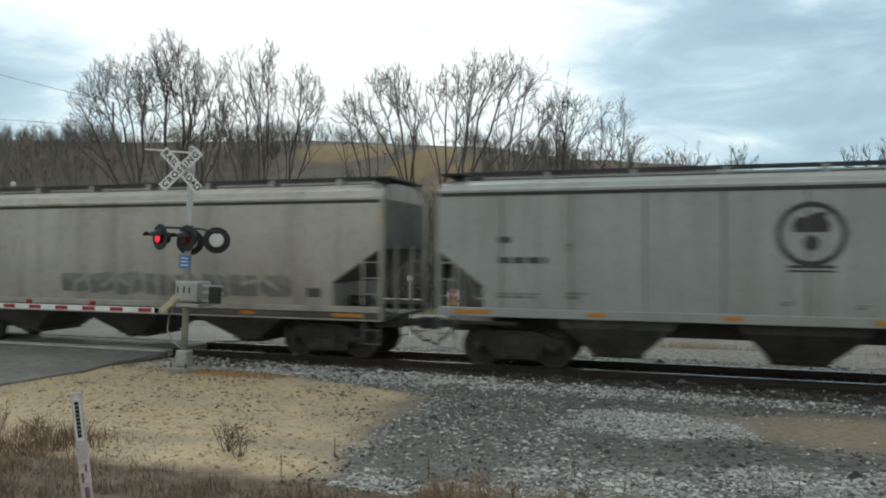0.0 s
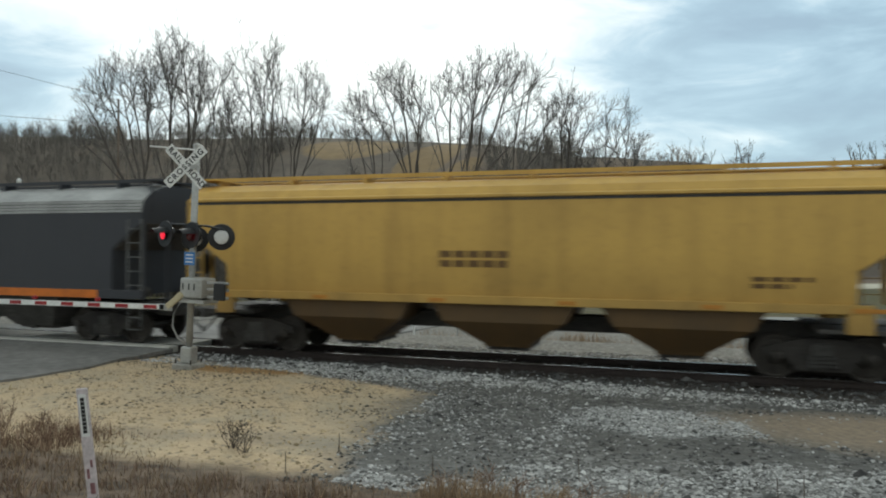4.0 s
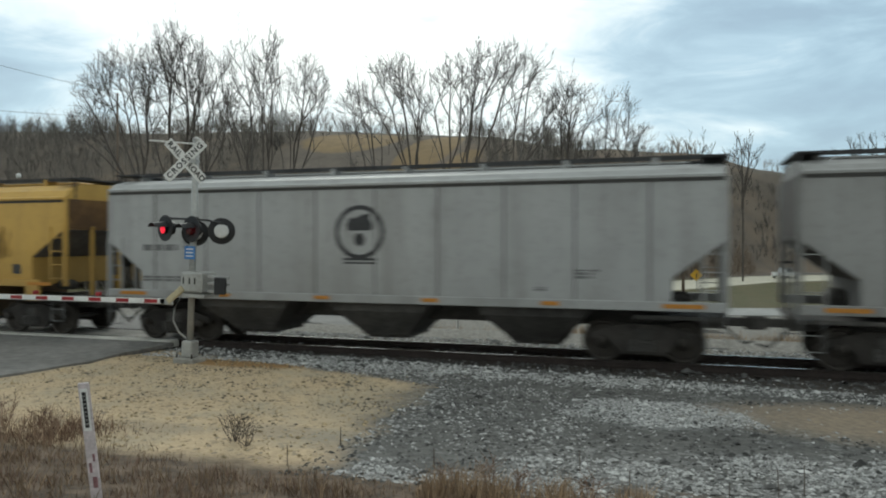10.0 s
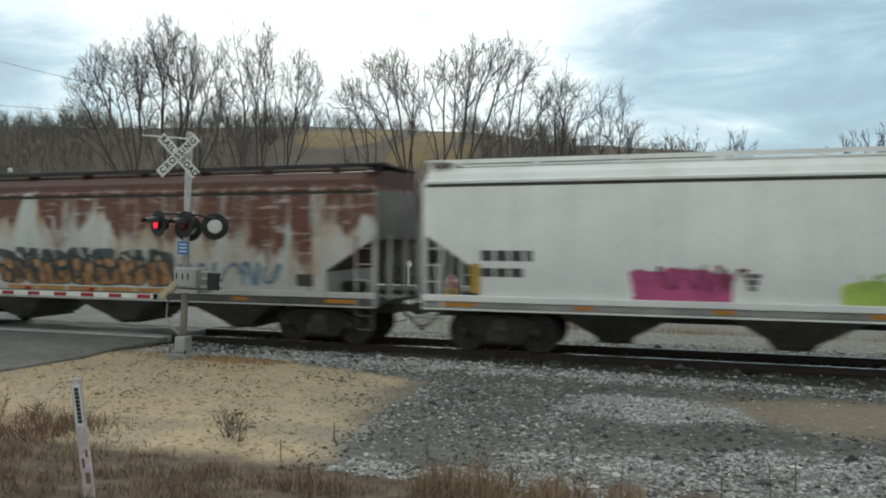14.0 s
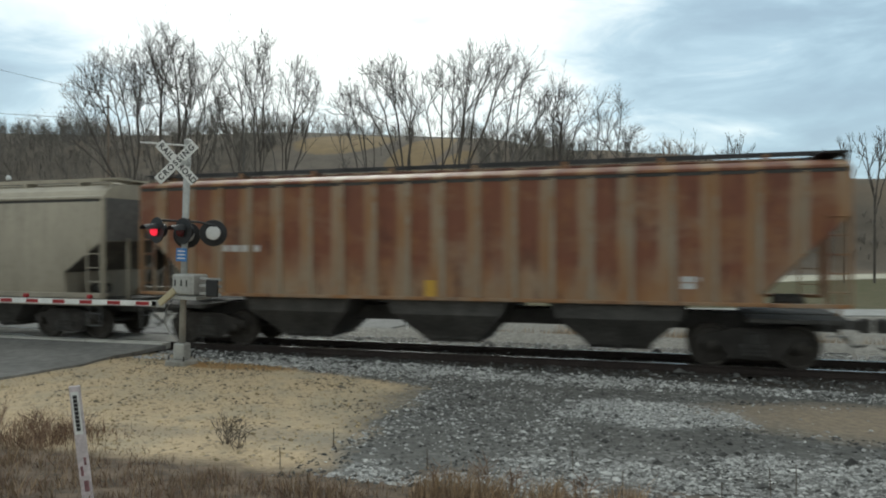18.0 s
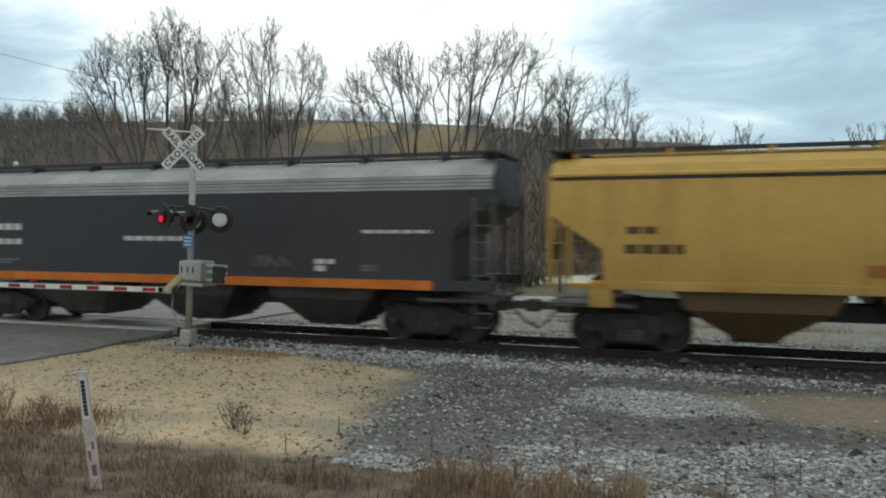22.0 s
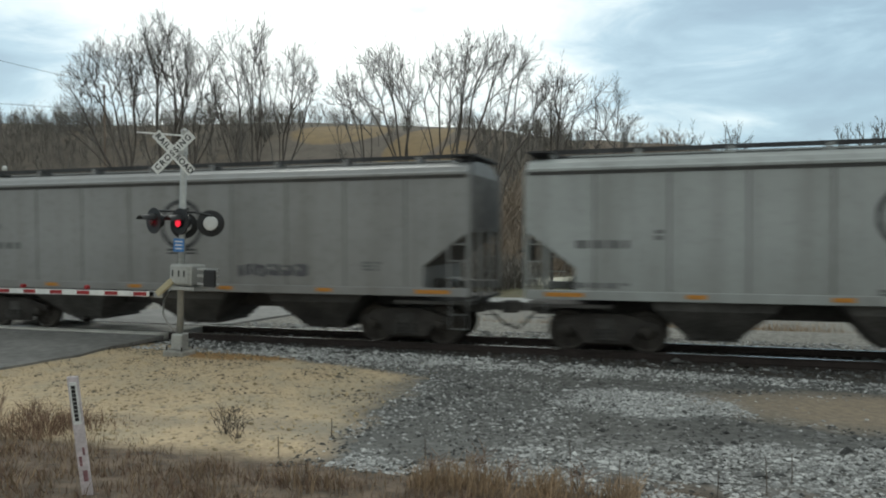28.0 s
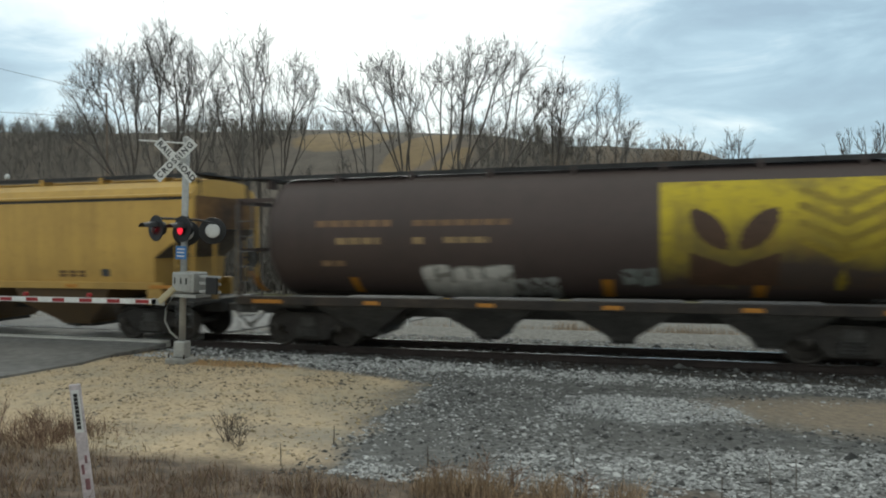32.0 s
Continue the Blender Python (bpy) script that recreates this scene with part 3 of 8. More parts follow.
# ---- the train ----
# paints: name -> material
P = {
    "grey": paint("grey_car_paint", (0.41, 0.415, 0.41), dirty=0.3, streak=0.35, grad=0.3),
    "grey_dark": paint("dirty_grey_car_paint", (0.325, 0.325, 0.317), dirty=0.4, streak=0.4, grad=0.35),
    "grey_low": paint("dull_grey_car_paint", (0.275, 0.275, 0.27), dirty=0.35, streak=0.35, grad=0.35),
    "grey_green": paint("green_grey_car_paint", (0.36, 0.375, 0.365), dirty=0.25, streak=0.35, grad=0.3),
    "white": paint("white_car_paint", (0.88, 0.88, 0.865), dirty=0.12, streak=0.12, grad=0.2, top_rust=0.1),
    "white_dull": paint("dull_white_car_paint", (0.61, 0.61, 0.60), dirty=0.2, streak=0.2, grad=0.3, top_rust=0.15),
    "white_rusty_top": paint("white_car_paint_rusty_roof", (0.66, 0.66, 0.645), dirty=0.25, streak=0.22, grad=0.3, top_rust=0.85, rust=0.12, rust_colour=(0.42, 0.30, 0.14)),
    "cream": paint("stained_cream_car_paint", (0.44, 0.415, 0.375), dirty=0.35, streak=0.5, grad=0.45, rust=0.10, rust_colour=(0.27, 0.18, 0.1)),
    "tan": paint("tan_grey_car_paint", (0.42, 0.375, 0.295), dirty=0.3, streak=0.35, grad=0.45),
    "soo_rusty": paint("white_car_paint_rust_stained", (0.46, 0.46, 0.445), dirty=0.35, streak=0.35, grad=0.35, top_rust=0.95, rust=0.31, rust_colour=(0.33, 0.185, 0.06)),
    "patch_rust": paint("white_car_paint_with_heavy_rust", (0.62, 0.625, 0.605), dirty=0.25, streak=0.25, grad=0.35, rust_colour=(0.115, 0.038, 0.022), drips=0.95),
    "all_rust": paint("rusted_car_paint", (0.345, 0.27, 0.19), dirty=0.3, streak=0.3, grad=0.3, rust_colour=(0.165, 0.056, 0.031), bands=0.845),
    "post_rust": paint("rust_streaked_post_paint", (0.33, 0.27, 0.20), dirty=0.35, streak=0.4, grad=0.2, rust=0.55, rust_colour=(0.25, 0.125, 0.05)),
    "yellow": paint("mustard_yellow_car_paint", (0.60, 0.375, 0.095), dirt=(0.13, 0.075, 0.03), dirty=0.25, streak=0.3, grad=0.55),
    "yellow_low": paint("dark_brown_bay_paint", (0.15, 0.085, 0.03), dirt=(0.07, 0.05, 0.03), dirty=0.5, streak=0.5, grad=0.6),
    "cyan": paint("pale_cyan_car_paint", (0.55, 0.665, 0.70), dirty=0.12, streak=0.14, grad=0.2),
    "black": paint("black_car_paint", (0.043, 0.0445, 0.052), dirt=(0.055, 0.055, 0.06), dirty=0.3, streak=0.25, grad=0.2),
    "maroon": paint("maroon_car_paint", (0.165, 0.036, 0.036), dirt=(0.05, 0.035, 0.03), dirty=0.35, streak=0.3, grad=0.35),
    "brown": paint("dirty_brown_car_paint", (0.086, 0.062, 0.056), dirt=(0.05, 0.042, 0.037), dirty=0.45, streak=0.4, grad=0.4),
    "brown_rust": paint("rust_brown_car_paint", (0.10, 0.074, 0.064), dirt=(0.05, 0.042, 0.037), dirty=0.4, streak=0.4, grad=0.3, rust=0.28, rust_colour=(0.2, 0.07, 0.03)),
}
M_UNDER = mat("grimy_black_steel", (0.082, 0.077, 0.071), 0.8, 0.1, noise_scale=1.6, vary=0.45, fine=0.3, bump=0.2, random_tone=0.3)
M_ENDGREY = mat("dark_grey_end_and_web", (0.16, 0.155, 0.148), 0.85, noise_scale=0.8, vary=0.4, fine=0.2, random_tone=0.25)
M_ENDPALE = mat("dull_pale_end_and_web", (0.34, 0.335, 0.325), 0.85, noise_scale=0.8, vary=0.4, fine=0.2, random_tone=0.2)
M_ENDBROWN = mat("dark_brown_end", (0.19, 0.105, 0.04), 0.85, noise_scale=0.8, fine=0.2, second=(0.07, 0.045, 0.03), random_tone=0.2)
# end sheet material for each body paint, darker than the sides
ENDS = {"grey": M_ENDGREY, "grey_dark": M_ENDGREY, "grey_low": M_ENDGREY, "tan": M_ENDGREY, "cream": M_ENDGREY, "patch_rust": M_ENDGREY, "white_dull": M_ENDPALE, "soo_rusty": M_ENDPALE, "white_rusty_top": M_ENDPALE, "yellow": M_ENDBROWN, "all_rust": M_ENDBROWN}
M_SILLDARK = mat("grimy_dark_sill", (0.034, 0.029, 0.026), 0.8, noise_scale=1.4, vary=0.5, fine=0.3, second=(0.065, 0.048, 0.036), random_tone=0.2)
M_SLOPESHADE = mat("soot_and_shade_slope_sheet", (0.085, 0.078, 0.07), 0.85, noise_scale=0.9, vary=0.5, fine=0.25, second=(0.15, 0.135, 0.12), random_tone=0.3)
M_TRUCK = mat("brown_black_cast_steel", (0.055, 0.049, 0.044), 0.8, 0.2, noise_scale=2.5, vary=0.5, fine=0.3, bump=0.3, random_tone=0.25)
M_WHEEL = mat("dark_wheel_steel", (0.075, 0.066, 0.058), 0.6, 0.5, noise_scale=3, vary=0.4, fine=0.2)
M_GRATING = mat("galvanised_grating", (0.20, 0.20, 0.195), 0.6, 0.4, noise_scale=2, vary=0.4, fine=0.2)
M_DARKROOF = mat("dark_running_board", (0.06, 0.06, 0.062), 0.75, 0.2, noise_scale=1.4, vary=0.5, fine=0.25)
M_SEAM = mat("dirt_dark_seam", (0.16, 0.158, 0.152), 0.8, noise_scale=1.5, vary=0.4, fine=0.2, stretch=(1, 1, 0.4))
M_EAVE = mat("eave_shadow_strip", (0.07, 0.068, 0.064), 0.85, noise_scale=1.2, vary=0.4, fine=0.2)
M_ORANGE = mat("orange_reflector", (0.52, 0.22, 0.03), 0.5, noise_scale=3, vary=0.4, fine=0.15)
M_REDWHITE = mat("red_reflector", (0.21, 0.055, 0.045), 0.5, noise_scale=3, vary=0.4, fine=0.15)
M_PLACARD = mat("pale_plate", (0.5, 0.5, 0.48), 0.6, noise_scale=3, vary=0.3)

SHAPES = {}            # meshes shared between cars of one build


def shared(key, make, smooth=False):
    if key not in SHAPES:
        SHAPES[key] = make().mesh(key[0] if isinstance(key, tuple) else key, smooth)
    return SHAPES[key]


# how each build of car is shaped: eave, roof top, end wall's foot, the side sheet's cut at the ends, bays,
# the sill's foot and height, and how far the sides bow in towards eave and sill
BUILDS = {
    "flat": dict(eave=4.03, top=4.40, foot=2.70, cut=(1.12, 1.92), bays=(-3.75, 0, 3.75), bay=(0.62, 1.35), seams=10, lip=0.035, low=1.21, sill=0.20, bow=0.0, mark=1.32),
    "smooth": dict(eave=3.93, top=4.38, foot=2.76, cut=(1.33, 1.93), bays=(-3.7, 0, 3.7), bay=(0.42, 1.6), seams=0, lip=0.045, low=1.01, sill=0.34, bow=0.075, mark=1.14),
    "low_eave": dict(eave=3.82, top=4.37, foot=2.64, cut=(1.33, 1.87), bays=(-3.7, 0, 3.7), bay=(0.42, 1.6), seams=0, lip=0.045, low=0.99, sill=0.36, bow=0.075, mark=1.13),
    "long": dict(eave=3.87, top=4.37, foot=3.03, cut=(1.2, 2.27), bays=(-3.9, 0, 3.9), bay=(0.55, 1.7), seams=0, lip=0.06, low=1.42, sill=0.19, bow=0.06, mark=1.50),
    "corrugated": dict(eave=3.60, top=4.42, foot=3.34, cut=(1.02, 2.62), bays=(-3.9, 0, 3.9), bay=(0.75, 1.5), seams=0, lip=0.02, low=1.29, sill=0.24, bow=0.0, mark=1.40),
    "ribbed": dict(eave=4.15, top=4.40, foot=3.2, cut=(1.6, 1.66), bays=(-3.9, 0, 3.9), bay=(0.75, 1.5), seams=20, lip=0.03, low=1.35, sill=0.08, bow=0.0, mark=1.45),
    "round": dict(eave=3.75, top=4.19, foot=1.35, cut=(0.6, 1.34), bays=(-4.6, -1.55, 1.55, 4.6), bay=(0.30, 1.35), seams=0, lip=0.0, low=1.09, sill=0.21, bow=0.0, mark=1.18),
}
ROUND_END = 0.86           # how far a rounded body stands back from its end posts


def hull_y(build, z):
    """How far a car's side stands out at the height z."""
    if build == "round":
        s = (z - 2.86) / (1.50 if z > 2.86 else 1.62)
        return 1.60 * math.sqrt(max(0.05, 1 - s * s))
    return 1.60 - BUILDS[build]["bow"] * ((z - 2.75) / 1.15) ** 2


def body_shell(L, build):
    """The hollow-looking hopper body as one closed skin: sides, ends, slope sheets and roof."""
    d = BUILDS[build]
    h = L / 2
    if build == "round":
        def section(k):
            pts = []
            for a in np.linspace(-72, 252, 37):
                c, s = math.cos(radians(a)), math.sin(radians(a))
                y, z = 1.60 * c * (1.0 if s > 0 else 1.0), 2.86 + (1.50 if s > 0 else 1.62) * s
                pts.append((y * k, 2.8 + (max(z, 1.30) - 2.8) * k))
            return pts
        b = h - ROUND_END
        xs = [(-b, 0.93), (-b + 0.09, 0.985), (-b + 0.3, 1.0), (b - 0.3, 1.0), (b - 0.09, 0.985), (b, 0.93)]
        return Geo().loft([[(x, y, z) for y, z in section(k)] for x, k in xs])
    e = d["eave"]

    def section(zb):
        if build == "corrugated":
            half = [(1.58, zb), (1.6, zb + 0.05), (1.6, e)]
            for i in range(4):
                half += [(1.585 - 0.02 * i, e + 0.04 + 0.085 * i), (1.575 - 0.03 * i, e + 0.085 + 0.085 * i)]
            half += [(1.25, e + 0.56), (0.75, e + 0.76), (0.3, e + 0.82)]
        else:
            k, w = (d["top"] - e) / 0.43, hull_y(build, e)
            half = [(hull_y(build, z), z) for z in np.linspace(zb, e - 0.02, 12 if d["bow"] else 3)]
            half += [(w + d["lip"], e), (w + d["lip"], e + 0.05), (w - 0.05, e + 0.09), (w - 0.16, e + 0.22 * k), (1.05, e + 0.36 * k), (0.6, e + 0.42 * k), (0.25, e + 0.43 * k)]
        return [(-y, z) for y, z in half] + [(y, z) for y, z in reversed(half)]
    cx, cz = d["cut"]
    st = [(-h + 0.06, d["foot"]), (-h + cx, cz), (-h + cx + 0.03, d["low"] + 0.04), (h - cx - 0.03, d["low"] + 0.04), (h - cx, cz), (h - 0.06, d["foot"])]
    return Geo().loft([[(x, y, z) for y, z in section(zb)] for x, zb in st])


def corner_post(L, build, side):
    """Upright post at the corner of the end +x."""
    h, d = L / 2, BUILDS[build]
    top = d["eave"] + 0.02
    g = Geo().box(h - 0.10, h, side * 1.52 - 0.05, side * 1.52 + 0.05, d["low"] + 0.02, top, bev=0.012)
    if build == "round":
        g.box(h - 0.95, h - 0.02, side * 1.40 - 0.04, side * 1.40 + 0.04, 3.66, 3.76)
    return g


def end_brace(L, build, side):
    """Upright between the platform and the slope sheet, or the cross tie of a rounded car."""
    h, d = L / 2, BUILDS[build]
    if build == "round":
        z = 3.60 if side > 0 else 2.4
        return Geo().box(h - 0.1, h - 0.02, -1.47, 1.47, z, z + 0.10)
    return Geo().box(h - 0.09, h - 0.02, side * 0.55 - 0.05, side * 0.55 + 0.05, 1.12, d["foot"] + 0.1)


def ladder(L, build, side, high):
    """Ladder on the side at the end +x: two stiles and bright rungs."""
    h = L / 2
    g = Geo()
    y = side * 1.615
    for x in (h - 0.05, h - 0.50):
        g.box(x - 0.022, x + 0.022, y - 0.012, y + 0.012, BUILDS[build]["low"] + 0.04, high, bev=0.004)
    z = 1.66
    while z < high - 0.1:
        g.tube([(h - 0.50, y, z), (h - 0.05, y, z)], 0.013, 6)
        z += 0.38
    return g


def sill_step(L, side):
    """Stirrup step that hangs below the sill at the end +x."""
    h, y = L / 2, side * 1.60
    g = Geo()
    for x in (h - 0.07, h - 0.48):
        g.box(x - 0.012, x + 0.012, y - 0.01, y + 0.01, 0.46, 1.2)
    for z in (0.47, 0.80):
        g.tube([(h - 0.48, y, z), (h - 0.07, y, z)], 0.014, 6)
    return g


def truck_parts(truck, key):
    """Bogie: two cast side frames, bolster, spring nests, journal boxes and two wheelsets."""
    def side():
        g = Geo()
        for zc, a in ((0, 0),):
            out = [(-1.13, 0.52), (-1.13, 0.66), (-0.85, 0.74), (-0.42, 0.86), (0.42, 0.86), (0.85, 0.74), (1.13, 0.66), (1.13, 0.52), (0.72, 0.50), (0.48, 0.20), (-0.48, 0.20), (-0.72, 0.50)]
            g.plate(out, -0.06, 0.12)
        return g
    for s in (-1, 1):
        fr = part("side_frame", shared("side_frame", side), M_TRUCK, truck, at=pose(0, s * 1.02, 0))
    def springs():
        g = Geo()
        for x in (-0.2, 0.0, 0.2):
            g.lathe([(0.075, 0.27), (0.085, 0.3), (0.075, 0.34), (0.085, 0.38), (0.075, 0.42), (0.085, 0.46), (0.075, 0.52)], "z", 8, Matrix.Translation((x, 0, 0)))
        return g
    for s in (-1, 1):
        part("spring_nest", shared("spring_nest", springs), M_UNDER, truck, at=pose(0, s * 1.11, 0))
    part("bolster", shared("bolster", lambda: Geo().box(-0.2, 0.2, -1.12, 1.12, 0.5, 0.78, bev=0.03)), M_UNDER, truck)
    for x in (-0.865, 0.865):
        for s in (-1, 1):
            part("journal_cap", shared("journal_cap", lambda: Geo().lathe([(0.05, -0.07), (0.10, -0.06), (0.115, 0.0), (0.115, 0.1)], "y", 12)), M_WHEEL, truck,
                 at=pose(x, s * 1.13, 0.5, 0, 0, 0 if s < 0 else 180))
        ws = part("wheelset", shared("axle", lambda: Geo().lathe([(0.075, -1.1), (0.075, -0.6), (0.09, 0), (0.075, 0.6), (0.075, 1.1)], "y", 10), True), M_WHEEL, truck, at=pose(x, 0, 0.457))
        WHEELSETS.append((ws, x))
        def wheel():
            g = Geo()
            g.lathe([(0.10, -0.09), (0.16, -0.08), (0.19, -0.03), (0.36, -0.01), (0.39, -0.065), (0.44, -0.068), (0.455, -0.06), (0.460, 0.045), (0.485, 0.06), (0.48, 0.075), (0.38, 0.07), (0.35, 0.02), (0.18, 0.03), (0.1, 0.07)], "y", 28)
            return g
        for s in (-1, 1):
            w = new("wheel", shared("wheel", wheel))
            if not w.data.materials:
                w.data.materials.append(M_WHEEL)
            w.parent = ws.parent
            w.matrix_basis = pose(x, s * 0.755, 0.457, 0, 0, 0 if s < 0 else 180)
            WHEELS.append((w, x, s))


WHEELSETS, WHEELS, CARS = [], [], []


def make_car(build, left, right, colour, label, roof="dark", marks="black", reflect="orange"):
    """One covered hopper car. left, right: where its body's ends stand at the start, along the track."""
    L = round((right - left) * 10) / 10
    x0 = (left + right) / 2
    d = BUILDS[build]
    h = L / 2
    col = P[colour]
    car = thing("hopper_car", label, "rail car", pose(x0, TRACK_Y, 0), group="cars of the freight train")
    CARS.append((car, x0))
    K = (build, L)
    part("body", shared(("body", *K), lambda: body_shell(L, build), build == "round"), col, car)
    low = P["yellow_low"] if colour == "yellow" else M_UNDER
    # side sills, one a side
    def sill():
        g, lo, hi, b = Geo(), d["low"], d["low"] + d["sill"], h - (0.02 if build != "long" else 0.95)
        if d["sill"] > 0.3:
            # a deep sill: top ledge, recessed web and bottom lip
            g.box(-b, b, -0.03, 0.20, hi - 0.14, hi, bev=0.012)
            g.box(-b, b, -0.025, 0.12, lo, lo + 0.035, bev=0.008)
        else:
            g.box(-b, b, -0.03, 0.14, lo, hi, bev=0.012)
        return g
    for s in (-1, 1):
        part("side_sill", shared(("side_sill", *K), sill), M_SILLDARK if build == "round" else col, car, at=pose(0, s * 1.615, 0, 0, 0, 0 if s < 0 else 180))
        # the web's darker colour covers both grime and the recess's shade
        if d["sill"] > 0.3:
            part("sill_web", shared(("sill_web", *K), lambda: Geo().box(-h + 0.03, h - 0.03, 0.03, 0.09, d["low"] + 0.03, d["low"] + d["sill"] - 0.13).box(-h + 0.03, h - 0.03, 0.0, 0.03, d["low"] + 0.09, d["low"] + 0.105)), M_ENDPALE if colour.startswith("white") else M_ENDGREY, car, "grimy recessed sill web with shade in its colour", at=pose(0, s * 1.615, 0, 0, 0, 0 if s < 0 else 180))
    part("centre_sill", shared(("centre_sill", *K), lambda: Geo().box(-h - 0.02, h + 0.02, -0.32, 0.32, 0.74, 1.12, bev=0.02)), M_UNDER, car)
    part("end_platform", shared(("end_platform", *K), lambda: Geo().box(h - 1.9, h, -1.5, 1.5, 1.02, 1.10)), M_UNDER, car)
    part("end_platform", SHAPES[("end_platform", *K)], M_UNDER, car, at=pose(0, 0, 0, 0, 0, 180))
    end_col = P["brown"] if build == "round" and colour != "maroon" else col
    for r in (0, 180):
        for s in (-1, 1):
            part("corner_post", shared(("corner_post", *K, s), lambda: corner_post(L, build, s)), end_col, car, at=pose(0, 0, 0, 0, 0, r))
            part("end_brace", shared(("end_brace", *K, s), lambda: end_brace(L, build, s)), end_col, car, at=pose(0, 0, 0, 0, 0, r))
            hi = d["eave"] if (s < 0) == (r == 0) else d["foot"] - 0.05
            hi = min(hi, 3.6) if build == "round" else (d["foot"] + 0.1)
            part("ladder", shared(("ladder", *K, s, hi), lambda: ladder(L, build, s, hi)), M_GRATING if colour in ("black", "brown", "maroon", "brown_rust") else col, car, at=pose(0, 0, 0, 0, 0, r))
            part("sill_step", shared(("sill_step", L, s), lambda: sill_step(L, s)), M_GRATING, car, at=pose(0, 0, 0, 0, 0, r))
        part("coupler", shared("coupler", lambda: Geo().box(-0.1, 0.52, -0.09, 0.09, 0.78, 0.97, bev=0.02).box(0.40, 0.66, -0.16, 0.13, 0.72, 1.02, bev=0.04)), M_UNDER, car, at=pose(0, 0, 0, 0, 0, r) @ pose(h, 0, 0))
        part("air_hose", shared("air_hose", lambda: Geo().tube([(0.0, 0.3, 0.75), (0.2, 0.32, 0.55), (0.42, 0.3, 0.36), (0.6, 0.2, 0.42)], 0.028, 6)), M_UNDER, car, at=pose(0, 0, 0, 0, 0, r) @ pose(h, 0, 0))
    if build != "round":
        def slope():
            cx, cz = d["cut"]
            up, out = 0.012, -0.012
            a, b = (h - 0.06, d["foot"] - 0.004), (h - cx + 0.03, cz - 0.004)
            g = Geo()
            g.add([(x, y, z - k) for k in (0.0, 0.02) for x, z in (a, b) for y in (-1.56, 1.56)], [(0, 1, 3, 2), (4, 6, 7, 5), (0, 4, 5, 1), (2, 3, 7, 6), (0, 2, 6, 4), (1, 5, 7, 3)])
            return g
        for r in (0, 180):
            if colour in ENDS:
                part("end_sheet", shared(("end_sheet", *K), lambda: Geo().box(h - 0.058, h - 0.04, -1.46, 1.46, d["foot"] + 0.01, d["eave"] + 0.02)), ENDS[colour], car, "end sheet darker than the sides", at=pose(0, 0, 0, 0, 0, r))
            # this sheet's dark colour holds soot and the shade under the slope
            part("slope_sheet", shared(("slope_sheet", *K), slope), M_SLOPESHADE, car, "sloping end sheet, dark with soot and painted shade", at=pose(0, 0, 0, 0, 0, r))
    # discharge bays, dark brown on the yellow cars
    wb, wt = d["bay"]
    def bay():
        g = Geo()
        rows = [(wt, 1.44, d["low"] + 0.05), (wt * 0.75 + wb * 0.25, 1.42, 1.0), (wb, 0.95, 0.46), (wb * 0.95, 0.9, 0.38)]
        g.loft([[(-a, -y, z), (a, -y, z), (a, y, z), (-a, y, z)] for a, y, z in rows])
        return g
    for bx in d["bays"]:
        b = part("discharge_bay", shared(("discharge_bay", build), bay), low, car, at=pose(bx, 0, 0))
        part("outlet_gate", shared(("outlet_gate", wb), lambda: Geo().box(-wb * 0.9, wb * 0.9, -0.75, 0.75, 0.29, 0.37, bev=0.01).tube([(0, -0.95, 0.33), (0, -0.7, 0.33)], 0.05, 8)), M_UNDER, b)
    # seams or outside posts
    if d["seams"]:
        n = d["seams"]
        wide = 0.05 if build == "ribbed" else 0.022
        deep = 0.05 if build == "ribbed" else 0.006
        for s in (-1, 1):
            for i in range(1, n):
                x = -h + L * i / n
                e = min(h - abs(x), 2.0)
                cx, cz = d["cut"]
                zb = d["low"] + d["sill"] + 0.01 if e > cx + 0.1 else max(d["foot"] - (d["foot"] - cz) * e / cx, d["low"] + 0.2) + 0.05
                zk = round(zb, 2)
                part("side_post" if build == "ribbed" else "seam", shared(("seam", build, zk), lambda: Geo().box(-wide, wide, -deep, 0.004, zk, d["eave"] - 0.05)), P["post_rust"] if build == "ribbed" else M_SEAM, car,
                     at=pose(x, s * 1.60, 0, 0, 0, 0 if s < 0 else 180))
    # dark strip added as the shadow and dirt line under the roof's lip
    if build not in ("round", "corrugated"):
        for s in (-1, 1):
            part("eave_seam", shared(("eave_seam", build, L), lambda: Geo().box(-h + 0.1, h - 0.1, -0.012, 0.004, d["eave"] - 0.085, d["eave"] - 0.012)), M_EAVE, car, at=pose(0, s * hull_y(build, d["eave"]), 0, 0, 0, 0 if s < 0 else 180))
    # roof: hatches and running boards on stands
    rz = d["top"]
    top_mat = {"dark": M_DARKROOF, "own": col, "white": M_PLACARD}[roof]
    part("hatch_cover", shared(("hatch_cover", build, L), lambda: Geo().box(-h + 0.8, h - 0.8, -0.32, 0.32, rz - 0.02, rz + 0.09, bev=0.03)), col, car)
    def board():
        g = Geo().box(-h + 0.05, h - 0.05, -0.19, 0.19, rz + 0.14, rz + 0.17)
        g.box(-h + 0.05, h - 0.05, -0.20, -0.185, rz + 0.07, rz + 0.17)
        return g
    for s in (-1, 1):
        part("running_board", shared(("running_board", build, L), board), top_mat, car, at=pose(0, s * 0.62, 0, 0, 0, 0 if s < 0 else 180))
        for i in range(8):
            x = -h + 0.5 + (L - 2.0) * i / 7
